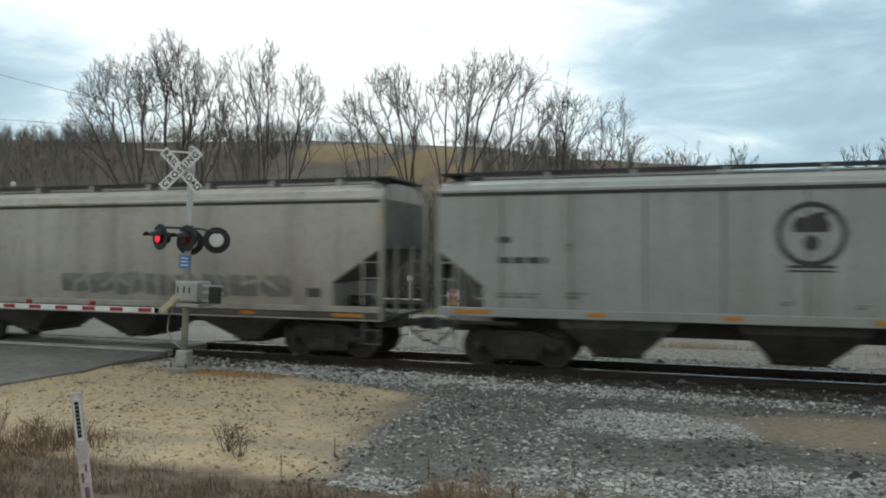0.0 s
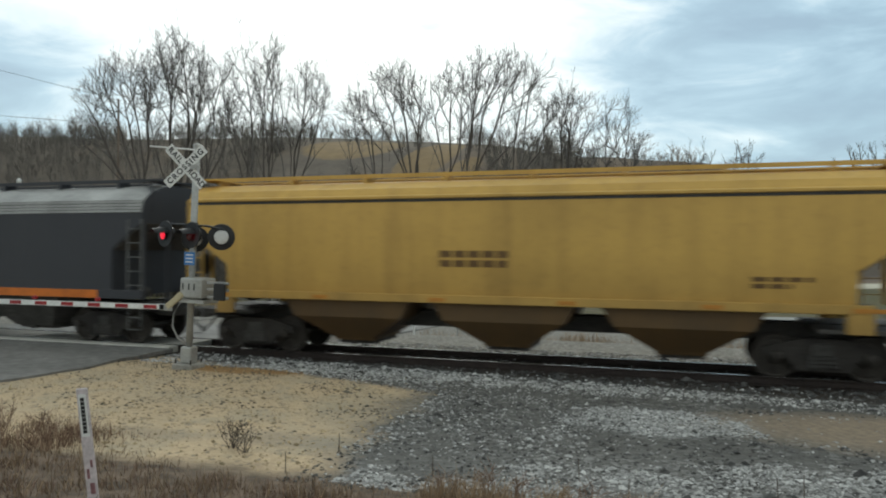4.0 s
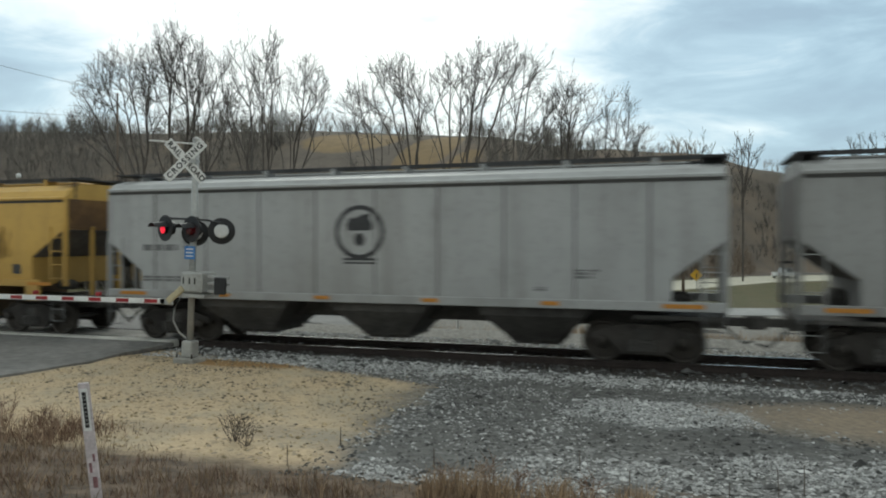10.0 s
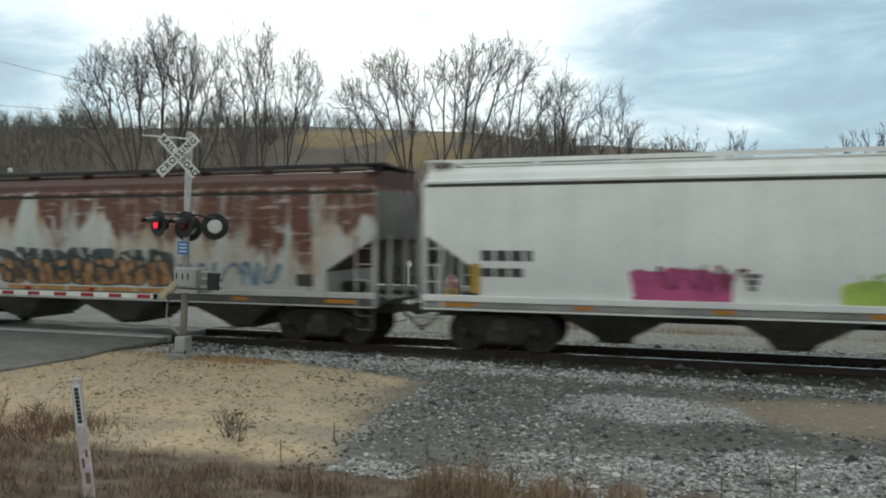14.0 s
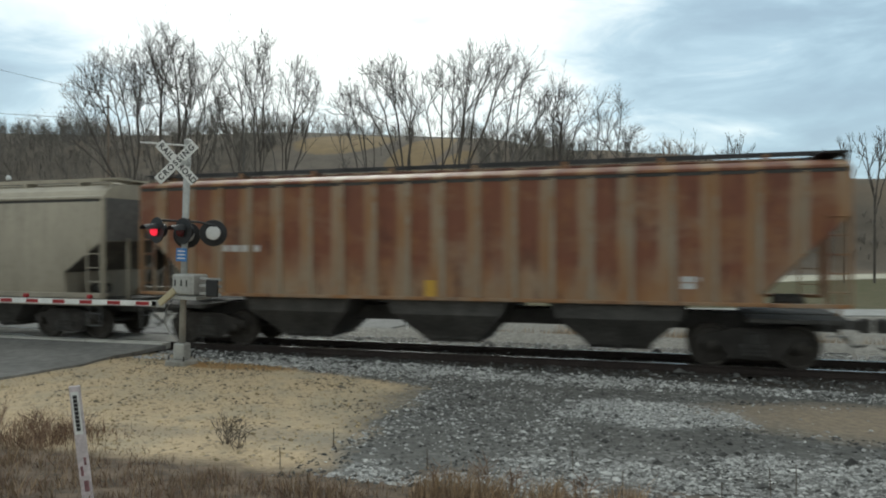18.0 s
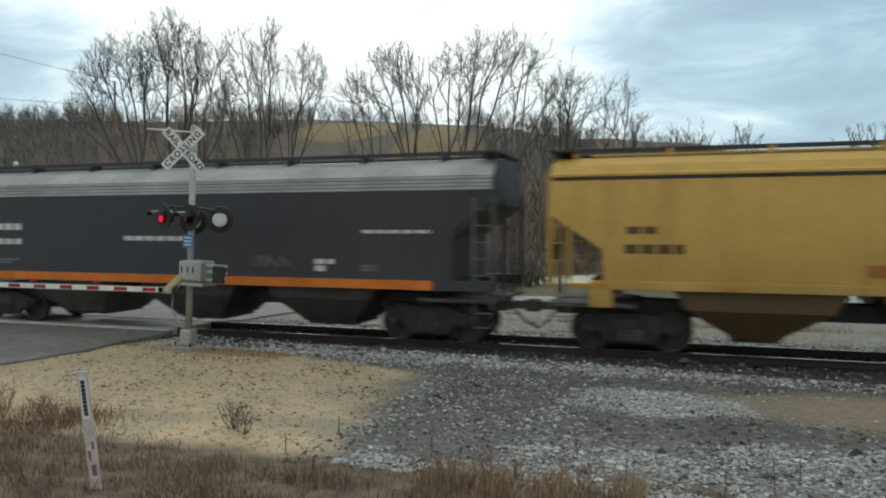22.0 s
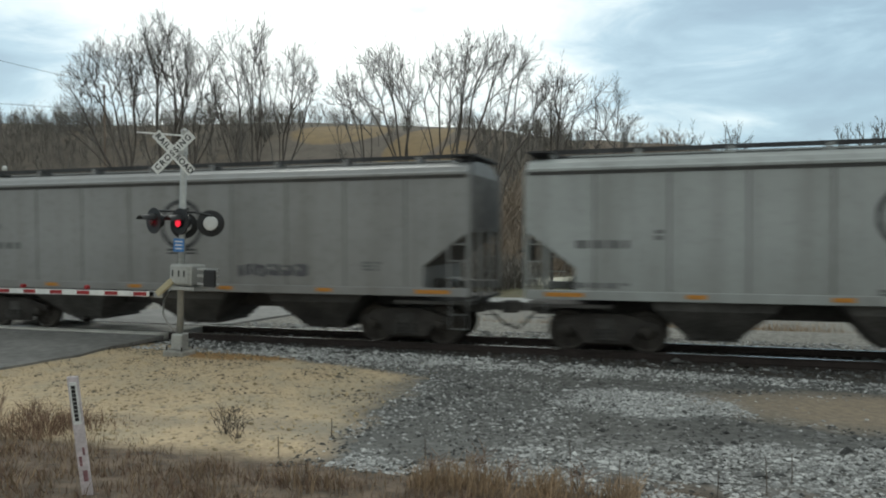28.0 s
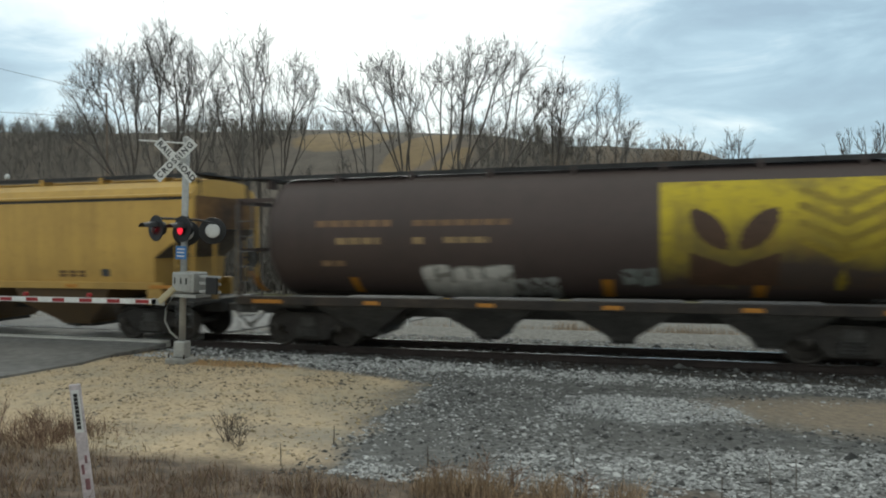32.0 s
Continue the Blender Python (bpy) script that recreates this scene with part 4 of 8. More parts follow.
            part("board_stand", shared(("board_stand", build), lambda: Geo().box(-0.05, 0.05, -0.225, 0.17, rz - 0.16, rz + 0.138)), col, car, at=pose(x, s * 0.62, 0, 0, 0, 0 if s < 0 else 180))
    for r in (0, 180):
        part("end_walk", shared(("end_walk", build, L), lambda: Geo().box(h - 0.55, h + 0.02, -1.25, 1.25, rz + 0.08, rz + 0.12).box(h - 0.1, h - 0.05, -1.2, -1.15, d["eave"], rz + 0.1).box(h - 0.1, h - 0.05, 1.15, 1.2, d["eave"], rz + 0.1)), top_mat, car, at=pose(0, 0, 0, 0, 0, r))
    # brake gear at one end
    part("brake_wheel", shared("brake_wheel", lambda: Geo().lathe([(0.25, -0.012), (0.28, -0.012), (0.28, 0.012), (0.25, 0.012)], "x", 18).box(-0.01, 0.01, -0.26, 0.26, -0.015, 0.015).box(-0.01, 0.01, -0.015, 0.015, -0.26, 0.26).tube([(-0.25, 0, 0), (0, 0, 0)], 0.03, 8)), M_UNDER, car, at=pose(-h + 0.02, -0.85, 2.25))
    part("air_reservoir", shared("air_reservoir", lambda: Geo().lathe([(0.05, -0.5), (0.2, -0.45), (0.22, -0.3), (0.22, 0.3), (0.2, 0.45), (0.05, 0.5)], "y", 12)), M_UNDER, car, at=pose(-h + 1.0, 0.2, 1.45))
    part("brake_cylinder", shared("brake_cylinder", lambda: Geo().lathe([(0.05, -0.35), (0.15, -0.3), (0.15, 0.2), (0.05, 0.3)], "x", 10)), M_UNDER, car, at=pose(h - 1.0, -0.5, 1.42))
    # bogies
    for r in (0, 180):
        tr = part("truck", shared("centre_plate", lambda: Geo().lathe([(0.2, 0.72), (0.25, 0.76), (0.25, 0.84)], "z", 12)), M_UNDER, car, at=pose((h - 1.75) * (1 if r == 0 else -1), 0, 0))
        truck_parts(tr, K)
    # reflector strips along the sill
    if reflect:
        rm = {"orange": M_ORANGE, "red": M_REDWHITE}[reflect]
        n = 6 if reflect == "orange" else 15
        for i in range(n):
            x = -h + 0.9 + (L - 1.8) * i / (n - 1)
            w = 0.42 if i in (0, n - 1) else (0.2 if n == 6 else 0.17)
            part("reflector", shared(("reflector", w), lambda: Geo().box(-w, w, -0.004, 0.004, -0.045, 0.045)), rm, car, at=pose(x, -1.651 if d["sill"] < 0.3 else -1.612, d["mark"]))
    if build == "long":
        for r in (0, 180):
            for s in (-1, 1):
                part("bolster_plate", shared(("bolster_plate", L, s), lambda: Geo().box(h - 1.42, h - 0.93, s * 1.58 - 0.06, s * 1.58 + 0.06, 1.02, d["low"] + d["sill"], bev=0.02)), col, car, at=pose(0, 0, 0, 0, 0, r))
    return car


# seconds, metres that the train has run
RUN = [(0, 2.36), (1, 21.75), (2, 41.21), (3, 60.72), (4, 80.29), (5, 99.91), (6, 119.58), (7, 139.28), (8, 159.02), (9, 178.79), (10, 198.59), (11, 218.41), (12, 238.25), (13, 258.1), (14, 277.95), (15, 297.81), (16, 317.67), (17, 337.52), (18, 357.36), (19, 377.18), (20, 396.98), (21, 416.76), (22, 436.5), (23, 456.21), (24, 475.88), (25, 495.51), (26, 515.09), (27, 534.61), (28, 554.07), (29, 573.47), (30, 592.8), (31, 612.06), (32, 631.24)]

# the cars in running order; the first is the one furthest ahead
c_b = make_car("flat", -7.69, 7.9, "grey_green", "clean grey covered hopper car with a dark round emblem")
c_a = make_car("smooth", -24.61, -9.06, "cream", "rust-streaked cream covered hopper car with grey spray paint", reflect="orange")
c_c = make_car("smooth", -41.35, -25.75, "grey", "pale grey covered hopper car with dull sides")
c_d = make_car("smooth", -58.1, -42.48, "soo_rusty", "rust-stained white covered hopper car with bright blue spray paint", reflect="red")
c_e = make_car("smooth", -74.94, -59.34, "soo_rusty", "rust-stained white covered hopper car with a brown round emblem", reflect="red")
c_f = make_car("long", -92.6, -75.8, "yellow", "mustard-yellow covered hopper car with dark brown ends", roof="own")
c_bl = make_car("corrugated", -110.79, -93.95, "black", "black covered hopper car with an orange sill and grey roof", reflect=None, roof="own")
c_g = make_car("flat", -127.85, -112.2, "grey_low", "dirty grey covered hopper car, round emblem and red spray paint")
c_h = make_car("low_eave", -144.7, -129.03, "white_dull", "white covered hopper car with red lettering")
c_i = make_car("long", -162.65, -145.91, "yellow", "mustard-yellow covered hopper car with white spray paint")
c_j = make_car("smooth", -179.28, -163.97, "cyan", "pale cyan covered hopper car with blue and yellow spray paint", roof="own")
c_k = make_car("flat", -196.4, -180.4, "grey_dark", "dirty grey covered hopper car with red lettering")
c_l = make_car("flat", -213.5, -197.65, "grey", "grey covered hopper car with a dark round emblem")
c_m = make_car("long", -231.5, -214.94, "yellow", "mustard-yellow covered hopper car with a faint leaf mark")
c_n = make_car("low_eave", -248.47, -232.9, "white_rusty_top", "white covered hopper car with red lettering and a rusty roof", reflect="red")
c_o = make_car("round", -266.2, -249.9, "brown", "dark brown rounded grain car with a yellow panel", roof="dark")
c_p = make_car("smooth", -283.6, -267.5, "white", "clean white covered hopper car with pink and lime spray paint", roof="own")
c_q = make_car("low_eave", -300.56, -284.76, "patch_rust", "white covered hopper car with heavy dark rust and orange spray paint")
c_r = make_car("corrugated", -318.5, -301.81, "black", "black covered hopper car with an orange sill and grey roof", reflect=None, roof="own")
c_s = make_car("flat", -335.58, -319.8, "grey_green", "grey covered hopper car, round emblem, red and white spray paint")
c_t = make_car("flat", -352.62, -337.08, "grey", "grey covered hopper car with a round emblem and green spray paint")
c_u = make_car("ribbed", -370.9, -354.02, "all_rust", "rust-red covered hopper car with upright side posts", reflect=None)
c_v = make_car("smooth", -387.88, -372.12, "tan", "tan-grey covered hopper car with plain sides", roof="own")
c_w = make_car("smooth", -404.78, -389.07, "white_rusty_top", "stained white covered hopper car with grey spray paint", reflect="red")
c_x = make_car("flat", -421.53, -405.93, "grey_green", "clean grey covered hopper car with a dark round emblem")
c_y = make_car("long", -439.32, -422.81, "yellow", "mustard-yellow covered hopper car with dark brown ends")
c_z = make_car("corrugated", -457.3, -440.49, "black", "black covered hopper car with an orange sill and grey roof", reflect=None, roof="own")
c_aa = make_car("low_eave", -474.51, -458.5, "white_rusty_top", "white covered hopper car with red lettering and green spray paint")
c_ab = make_car("flat", -491.28, -475.61, "grey_dark", "dirty grey covered hopper car, round emblem and mint spray paint")
c_ac = make_car("smooth", -507.75, -492.16, "white_rusty_top", "white covered hopper car with faint grey spray paint", reflect="red")
c_ad = make_car("smooth", -524.6, -509.03, "cream", "grimy cream covered hopper car with red and blue spray paint")
c_af = make_car("flat", -540.45, -525.9, "grey", "grey covered hopper car with dull sides")
c_ag = make_car("flat", -557.2, -541.74, "grey_green", "grey covered hopper car with a dark round emblem")
c_ah = make_car("flat", -574.06, -558.47, "grey_low", "dirty grey covered hopper car with a dark round emblem")
c_ai = make_car("round", -590.51, -575.18, "maroon", "maroon rounded grain car with a white word and spray paint")
c_aj = make_car("round", -607.93, -591.95, "brown_rust", "rust-brown rounded grain car with pale spray paint")
c_ak = make_car("low_eave", -625.35, -609.29, "white_dull", "white covered hopper car with red lettering and blue spray paint", roof="own")
c_al = make_car("round", -641.81, -626.01, "brown", "dark brown rounded grain car with a bright yellow panel")
c_am = make_car("long", -659.8, -643.1, "yellow", "mustard-yellow covered hopper car with dark brown ends")

# ---- what is painted on the cars ----
PIGMENT = {}


def pigment(c, fade=0.25):
    if c not in PIGMENT:
        PIGMENT[c] = mat("sprayed_paint", c, 0.6, noise_scale=2.2, vary=fade, fine=0.18)
    return PIGMENT[c]


def letters(text, size, material, parent, m, name="lettering", bold=0.0, wide=1.0):
    c = bpy.data.curves.new(name, "FONT")
    c.body, c.size, c.align_x, c.align_y, c.extrude, c.offset = text, size, "CENTER", "CENTER", 0.002, bold
    c.space_character = wide
    tmp = bpy.data.objects.new(name, c)
    scene.collection.objects.link(tmp)
    me = bpy.data.meshes.new_from_object(tmp.evaluated_get(bpy.context.evaluated_depsgraph_get()))
    bpy.data.objects.remove(tmp)
    me.materials.clear()
    me.materials.append(material)
    ob = new(name, me)
    ob.parent, ob.matrix_basis = parent, m
    return ob


def decal(name, car, build, x0, z0, mask, step, colour, lift, label=""):
    """A thin coat on a car's near side: the rows of a mask as flat strips that follow the side."""
    vs, fs = [], []
    rows, cols = mask.shape
    for j in range(rows):
        line = np.concatenate([[False], mask[j], [False]])
        ups, downs = np.flatnonzero(line[1:] & ~line[:-1]), np.flatnonzero(~line[1:] & line[:-1])
        za, zb = z0 + j * step, z0 + (j + 1) * step
        ya, yb = -hull_y(build, za) - lift, -hull_y(build, zb) - lift
        for a, b in zip(ups, downs):
            n = len(vs)
            xa, xb = x0 + a * step, x0 + b * step
            vs += [(xa, ya, za), (xb, ya, za), (xb, yb, zb), (xa, yb, zb)]
            fs.append((n, n + 1, n + 2, n + 3))
    if not fs:
        return None
    me = bpy.data.meshes.new(name)
    me.from_pydata(vs, [], fs)
    return part(name, me, pigment(colour), car, label)


def canvas(w, h, step):
    xs, zs = (np.arange(int(w / step)) + 0.5) * step, (np.arange(max(1, int(h / step))) + 0.5) * step
    return np.meshgrid(xs, zs)


def near_line(X, Z, a, b):
    ax, az, bx, bz = a[0], a[1], b[0], b[1]
    dx, dz = bx - ax, bz - az
    t = np.clip(((X - ax) * dx + (Z - az) * dz) / (dx * dx + dz * dz + 1e-9), 0, 1)
    return np.hypot(X - ax - t * dx, Z - az - t * dz)


def spray(car, build, x0, x1, z0, z1, seed, fill, outline=None, n=5, style="letters", label="sprayed paint"):
    """Spray paint: 'letters' are swollen shapes crowded together with slits in them, 'lines' thin looping strokes, 'block' a patch."""
    rnd = random.Random(seed)
    step = 0.025
    w, h = x1 - x0, z1 - z0
    X, Z = canvas(w, h, step)
    D = np.full(X.shape, 9.0)
    cut = np.zeros(X.shape, bool)
    if style == "block":
        D = np.maximum(np.abs(X - w / 2) - w / 2, np.abs(Z - h / 2) - h / 2)
        if w > 0.7:
            wob = np.sin(X * 4.3 + seed) + 0.7 * np.sin(X * 9.7 + Z * 3 + seed * 2) + 0.5 * np.sin(X * 19 + seed * 3) + 0.6 * np.sin(Z * 8 + seed)
            D = np.maximum(D, np.maximum(Z - h * 0.86, 0.06 - X) + 0.045 * wob + 0.1 * np.maximum(0, X - w * 0.75))
    elif style == "lines":
        for i in range(n):
            cx, cz, rx, rz = w * (i + 0.5) / n, h / 2, w / n * rnd.uniform(0.35, 0.7), h * rnd.uniform(0.3, 0.46)
            p, q, s = rnd.uniform(0, 6.3), rnd.uniform(0, 6.3), rnd.choice((1, 2))
            pts = [(cx + rx * math.sin(u * 0.32 + p), cz + rz * math.sin(u * 0.32 * s * 1.5 + q)) for u in range(rnd.randint(14, 22))]
            for a, b in zip(pts, pts[1:]):
                D = np.minimum(D, near_line(X, Z, a, b))
        D -= min(w / n, h) * 0.05
    else:
        cell = w / n
        for i in range(n):
            cx, cz = cell * (i + 0.5 + rnd.uniform(-0.06, 0.06)), h / 2 + rnd.uniform(-0.04, 0.04) * h
            hx, hz, t = cell * rnd.uniform(0.44, 0.54), h * rnd.uniform(0.38, 0.46), rnd.uniform(-0.22, 0.22)
            U, V = (X - cx) * math.cos(t) + (Z - cz) * math.sin(t), (Z - cz) * math.cos(t) - (X - cx) * math.sin(t)
            r = 0.55 * min(hx, hz)
            swell = 1 + 0.12 * np.sin(V / hz * 2.6 + rnd.uniform(0, 6.3))
            qx, qz = np.abs(U) / swell - hx + r, np.abs(V) - hz + r
            D = np.minimum(D, np.hypot(np.maximum(qx, 0), np.maximum(qz, 0)) + np.minimum(np.maximum(qx, qz), 0) - r)
            thin = 0.055 * min(cell, h) + 0.012
            for _ in range(2):                       # slits between the strokes of a shape
                a0 = rnd.choice((0.5, 1.57, 2.6, 4.71))
                a_ = (cx + hx * 0.95 * math.cos(a0), cz + hz * 0.95 * math.sin(a0))
                b_ = (cx + hx * rnd.uniform(-0.25, 0.25), cz + hz * rnd.uniform(-0.3, 0.3))
                cut |= near_line(X, Z, a_, b_) < thin
            if i:
                cut |= near_line(X, Z, (cell * i + rnd.uniform(-0.1, 0.1) * cell, 0), (cell * i + rnd.uniform(-0.1, 0.1) * cell, h)) < thin * 0.8
    M = (D < 0) & ~cut
    lift = {"block": 0.0075, "letters": 0.0105, "lines": 0.0165}[style]
    if outline:
        decal("spray_outline", car, build, x0, z0, D < 0.045, step, outline, 0.0045)
    if style == "letters" and h > 0.5:
        band = Z > h * 0.56 + 0.07 * h * np.sin(X * 5 + seed) + 0.05 * h * np.sin(X * 13)
        pale = tuple(round(min(0.8, c * 1.22 + 0.025), 3) for c in fill)
        decal("spray_highlight", car, build, x0, z0, M & band, step, pale, lift + 0.003)
    return decal("spray_paint", car, build, x0, z0, M, step, fill, lift, label)


def bars(car, build, x0, x1, z0, z1, rows, colour):
    """Stencilled lettering too small to read."""
    rnd = random.Random(int(abs(x0) * 100) + rows)
    step = 0.02
    X, Z = canvas(x1 - x0, z1 - z0, step)
    r = Z / (z1 - z0) * rows
    M = ((r % 1) > 0.22)
    for k in range(rows):
        end = (x1 - x0) * (1.0 if k == rows - 1 else rnd.uniform(0.65, 1.0))
        M &= ~((np.floor(r) == k) & (X > end))
    M &= (X % 0.34) > 0.05
    return decal("stencil", car, build, x0, z0, M, step, colour, 0.005)


def word_blocks(car, build, x0, x1, z0, z1, n, colour, slant=0.0):
    """A large word mark as plain slanted shapes in its colour: (start, width, height, hole) of each, in shares of the whole."""
    step = 0.02
    X, Z = canvas(x1 - x0, z1 - z0, step)
    h = z1 - z0
    lean = 0.30 if n > 2 else 0.0
    full = x1 - x0 - lean * h
    shapes = ((0.0, 0.23, 1.0, 1), (0.245, 0.19, 1.0, 2), (0.52, 0.20, 1.0, 2), (0.73, 0.15, 0.74, 2), (0.885, 0.045, 0.98, 0), (0.94, 0.05, 1.0, 0)) if n > 2 else ((0.0, 0.5, 1.0, 1), (0.54, 0.44, 1.0, 2))
    M = np.zeros(X.shape, bool)
    U = (X - lean * Z) / full
    for a, w, top, hole in shapes:
        u, v = (U - a) / w * 2 - 1, Z / (h * top) * 2 - 1
        inside = (np.abs(u) ** 4 + np.abs(v) ** 4 < 1.05) if hole == 1 else ((np.abs(u) < 1) & (np.abs(v) < 1))
        if hole == 1:
            inside &= ~(np.abs(u) ** 4 + np.abs(v) ** 4 < 0.10)
        if hole == 2:
            inside &= ~((np.abs(u) < 0.30) & (np.abs(v - 0.28) < 0.20))
        M |= inside
    return decal("word_mark", car, build, x0, z0, M, step, colour, 0.006, "large word mark as solid shapes")


def emblem(car, build, x, z, r, ring=(0.045, 0.045, 0.048), filled=None):
    """A round emblem: a ring with a dark shape above and a small shield below."""
    r *= 0.93
    step = 0.02
    X, Z = canvas(2 * r + 0.1, 2 * r + 0.4, step)
    cx, cz = r + 0.05, r + 0.33
    d = np.hypot(X - cx, Z - cz)
    if filled:
        decal("emblem", car, build, x - cx, z - cz, d < r, step, filled, 0.005, "round brown emblem")
        M = (d < r * 0.75) & (np.abs(Z - cz - 0.1) < 0.14)
        return decal("emblem_shape", car, build, x - cx, z - cz, M, step, tuple(c * 0.5 for c in filled), 0.008)
    M = (d < r) & (d > r * 0.83)
    top = (np.abs(X - cx) < r * (0.47 + 0.06 * np.sin(Z * 17 + 1))) & (Z - cz > r * 0.16) & (Z - cz < r * (0.60 + 0.08 * np.sin((X - cx) * 9))) & (d < r * 0.80)
    bar = (np.abs(X - cx) < r * 0.50) & (np.abs(Z - cz - r * 0.10) < 0.025)
    shield = np.hypot((X - cx) / 0.9, Z - cz + r * 0.28) < r * 0.24
    foot = (np.abs(X - cx) < r * 0.66) & ((np.abs(Z - cz + r * 1.00) < 0.03) | (np.abs(Z - cz + r * 1.14) < 0.02))
    return decal("emblem", car, build, x - cx, z - cz, M | top | bar | shield | foot, step, ring, 0.006, "dark round emblem")


def leaf_panel(car, build, x0, x1, z0, z1, colour, dark, seed):
    """A painted panel in two fields with dark leaves and wheat ears, gone sooty below."""
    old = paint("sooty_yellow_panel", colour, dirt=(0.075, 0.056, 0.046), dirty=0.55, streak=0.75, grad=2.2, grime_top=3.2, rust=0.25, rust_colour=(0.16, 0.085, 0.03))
    p = decal("panel", car, build, x0, z0, np.ones((int((z1 - z0) / 0.05), int((x1 - x0) / 0.05)), bool), 0.05, colour, 0.005, "large yellow painted panel, sooty below")
    p.data.materials[0] = old
    w, h = x1 - x0, z1 - z0
    X, Z = canvas(w, h, 0.03)
    M = np.zeros(X.shape, bool)
    mid = w * 0.317
    for s in (-1, 1):                      # two pointed leaves, and a pair of broad ones below a chevron
        ax, az, bx, bz = s * 0.84, 0.72 * h, s * 0.12, 0.365 * h
        dx, dz = bx - ax, bz - az
        q = dx * dx + dz * dz
        f = np.clip(((X - mid - ax) * dx + (Z - az) * dz) / q, 0, 1)
        away = np.abs((X - mid - ax) * dz - (Z - az) * dx) / math.sqrt(q)
        M |= away < 0.25 * (4 * f * (1 - f)) ** 0.75
        u = (X - mid) * s
        M |= (u > 0) & (u < 0.86) & (Z < h * 0.205 + u * 0.36) & (Z > 0.04 * h)
    decal("leaf_mark", car, build, x0, z0, M, 0.03, dark, 0.008)
    M = np.abs(X - w * 0.76) < 0.05 + 0.05 * np.sin(Z * 9)
    for k in range(4):
        zz = h * (0.28 + 0.15 * k)
        for s in (-1, 1):
            M |= near_line(X, Z, (w * 0.76, zz), (w * 0.76 + s * w * 0.17, zz + h * 0.16)) < 0.075
    M &= Z < h * 0.9
    decal("wheat_mark", car, build, x0, z0, M, 0.03, tuple(0.45 * a + 0.55 * b for a, b in zip(colour, dark)), 0.008)


def sill_paint(car, build, x0, x1, n, colour, seed):
    """Spray paint that runs on over the side sill in patches."""
    rnd, d = random.Random(seed), BUILDS[build]
    cell = (x1 - x0) / n
    for k in range(n):
        a, b = x0 + cell * (k + rnd.uniform(0.0, 0.08)), x0 + cell * (k + rnd.uniform(0.86, 1.0))
        hi, lo = d["low"] + d["sill"] - 0.012, d["low"] + d["sill"] - (0.128 if d["sill"] > 0.3 else d["sill"] * 0.9)
        part("sill_paint", Geo().box(a, b, -1.6525, -1.640, lo, hi), pigment(colour), car)


def orange_sill(car, left, right):
    h = (right - left) / 2
    part("sill_stripe", Geo().box(-h + 1.5, h - 1.5, -1.6525, -1.640, 1.30, 1.52), pigment((0.62, 0.17, 0.02)), car, "orange stripe along the sill")


def corrugated_roof(car, left, right):
    """Pale upper band of the black cars."""
    h = (right - left) / 2
    e = BUILDS["corrugated"]["eave"]
    for i in range(4):
        z = e + 0.02 + i * 0.085
        part("roof_rib", Geo().box(-h + 0.1, h - 0.1, -1.618 + 0.03 * i, -1.55 + 0.03 * i, z, z + 0.07, bev=0.01), M_ROOFGREY, car, "pale grey roof rib")
    g = Geo().loft([[(x, -1.52, e + 0.36), (x, -1.22, e + 0.59), (x, -0.72, e + 0.79), (x, -0.36, e + 0.84), (x, -0.36, e + 0.70), (x, -1.4, e + 0.30)] for x in (-h + 0.1, h - 0.1)])
    part("roof_sheet", g, M_ROOFGREY, car, "pale grey roof sheet")


M_ROOFGREY = mat("pale_grey_roof_paint", (0.42, 0.42, 0.41), 0.6, noise_scale=0.9, vary=0.3, fine=0.15)


def canada_word(car, x, z, width):
    """The white word on the maroon car."""
    size = width / 3.05
    ob = letters("Canada", size, pigment((0.50, 0.26, 0.23)), car, pose(x, -hull_y("round", z) - 0.05, z, 90 - 4, 0, 0), "word", 0.0)
    return tagged(ob, "large pale word on the side")


emblem(c_b, "flat", 0.07, 3.05, 0.70)
bars(c_b, "flat", -6.38, -6.02, 2.84, 3.02, 1, (0.06, 0.06, 0.062))
bars(c_b, "flat", -6.38, -5.19, 2.38, 2.57, 1, (0.06, 0.06, 0.062))
bars(c_b, "flat", -4.85, -4.67, 2.67, 2.88, 2, (0.16, 0.16, 0.16))
bars(c_b, "flat", -6.40, -5.31, 1.62, 1.78, 2, (0.16, 0.16, 0.16))
bars(c_b, "flat", -4.85, -4.33, 1.62, 1.81, 2, (0.16, 0.16, 0.16))
bars(c_b, "flat", -0.56, -0.24, 1.59, 1.71, 2, (0.16, 0.16, 0.16))
bars(c_b, "flat", 0.81, 1.11, 1.57, 1.66, 2, (0.16, 0.16, 0.16))
spray(c_a, "smooth", -1.81, 5.37, 1.49, 2.12, 1, (0.17, 0.165, 0.155), None, 8, "letters", "faded grey sprayed letters")
bars(c_a, "smooth", -5.22, -4.07, 1.88, 2.27, 2, (0.16, 0.16, 0.16))
spray(c_a, "smooth", -6.84, -6.53, 2.14, 2.51, 2, (0.09, 0.085, 0.08), None, 1, "block", "sprayed paint")
spray(c_a, "smooth", 5.78, 6.16, 1.55, 1.79, 3, (0.09, 0.085, 0.08), None, 1, "block", "sprayed paint")
spray(c_c, "smooth", -4.71, -3.09, 1.50, 1.90, 4, (0.30, 0.15, 0.09), None, 3, "letters", "faded orange sprayed letters")
spray(c_c, "smooth", -2.32, -1.19, 1.55, 2.04, 5, (0.16, 0.16, 0.16), None, 2, "letters", "sprayed paint")
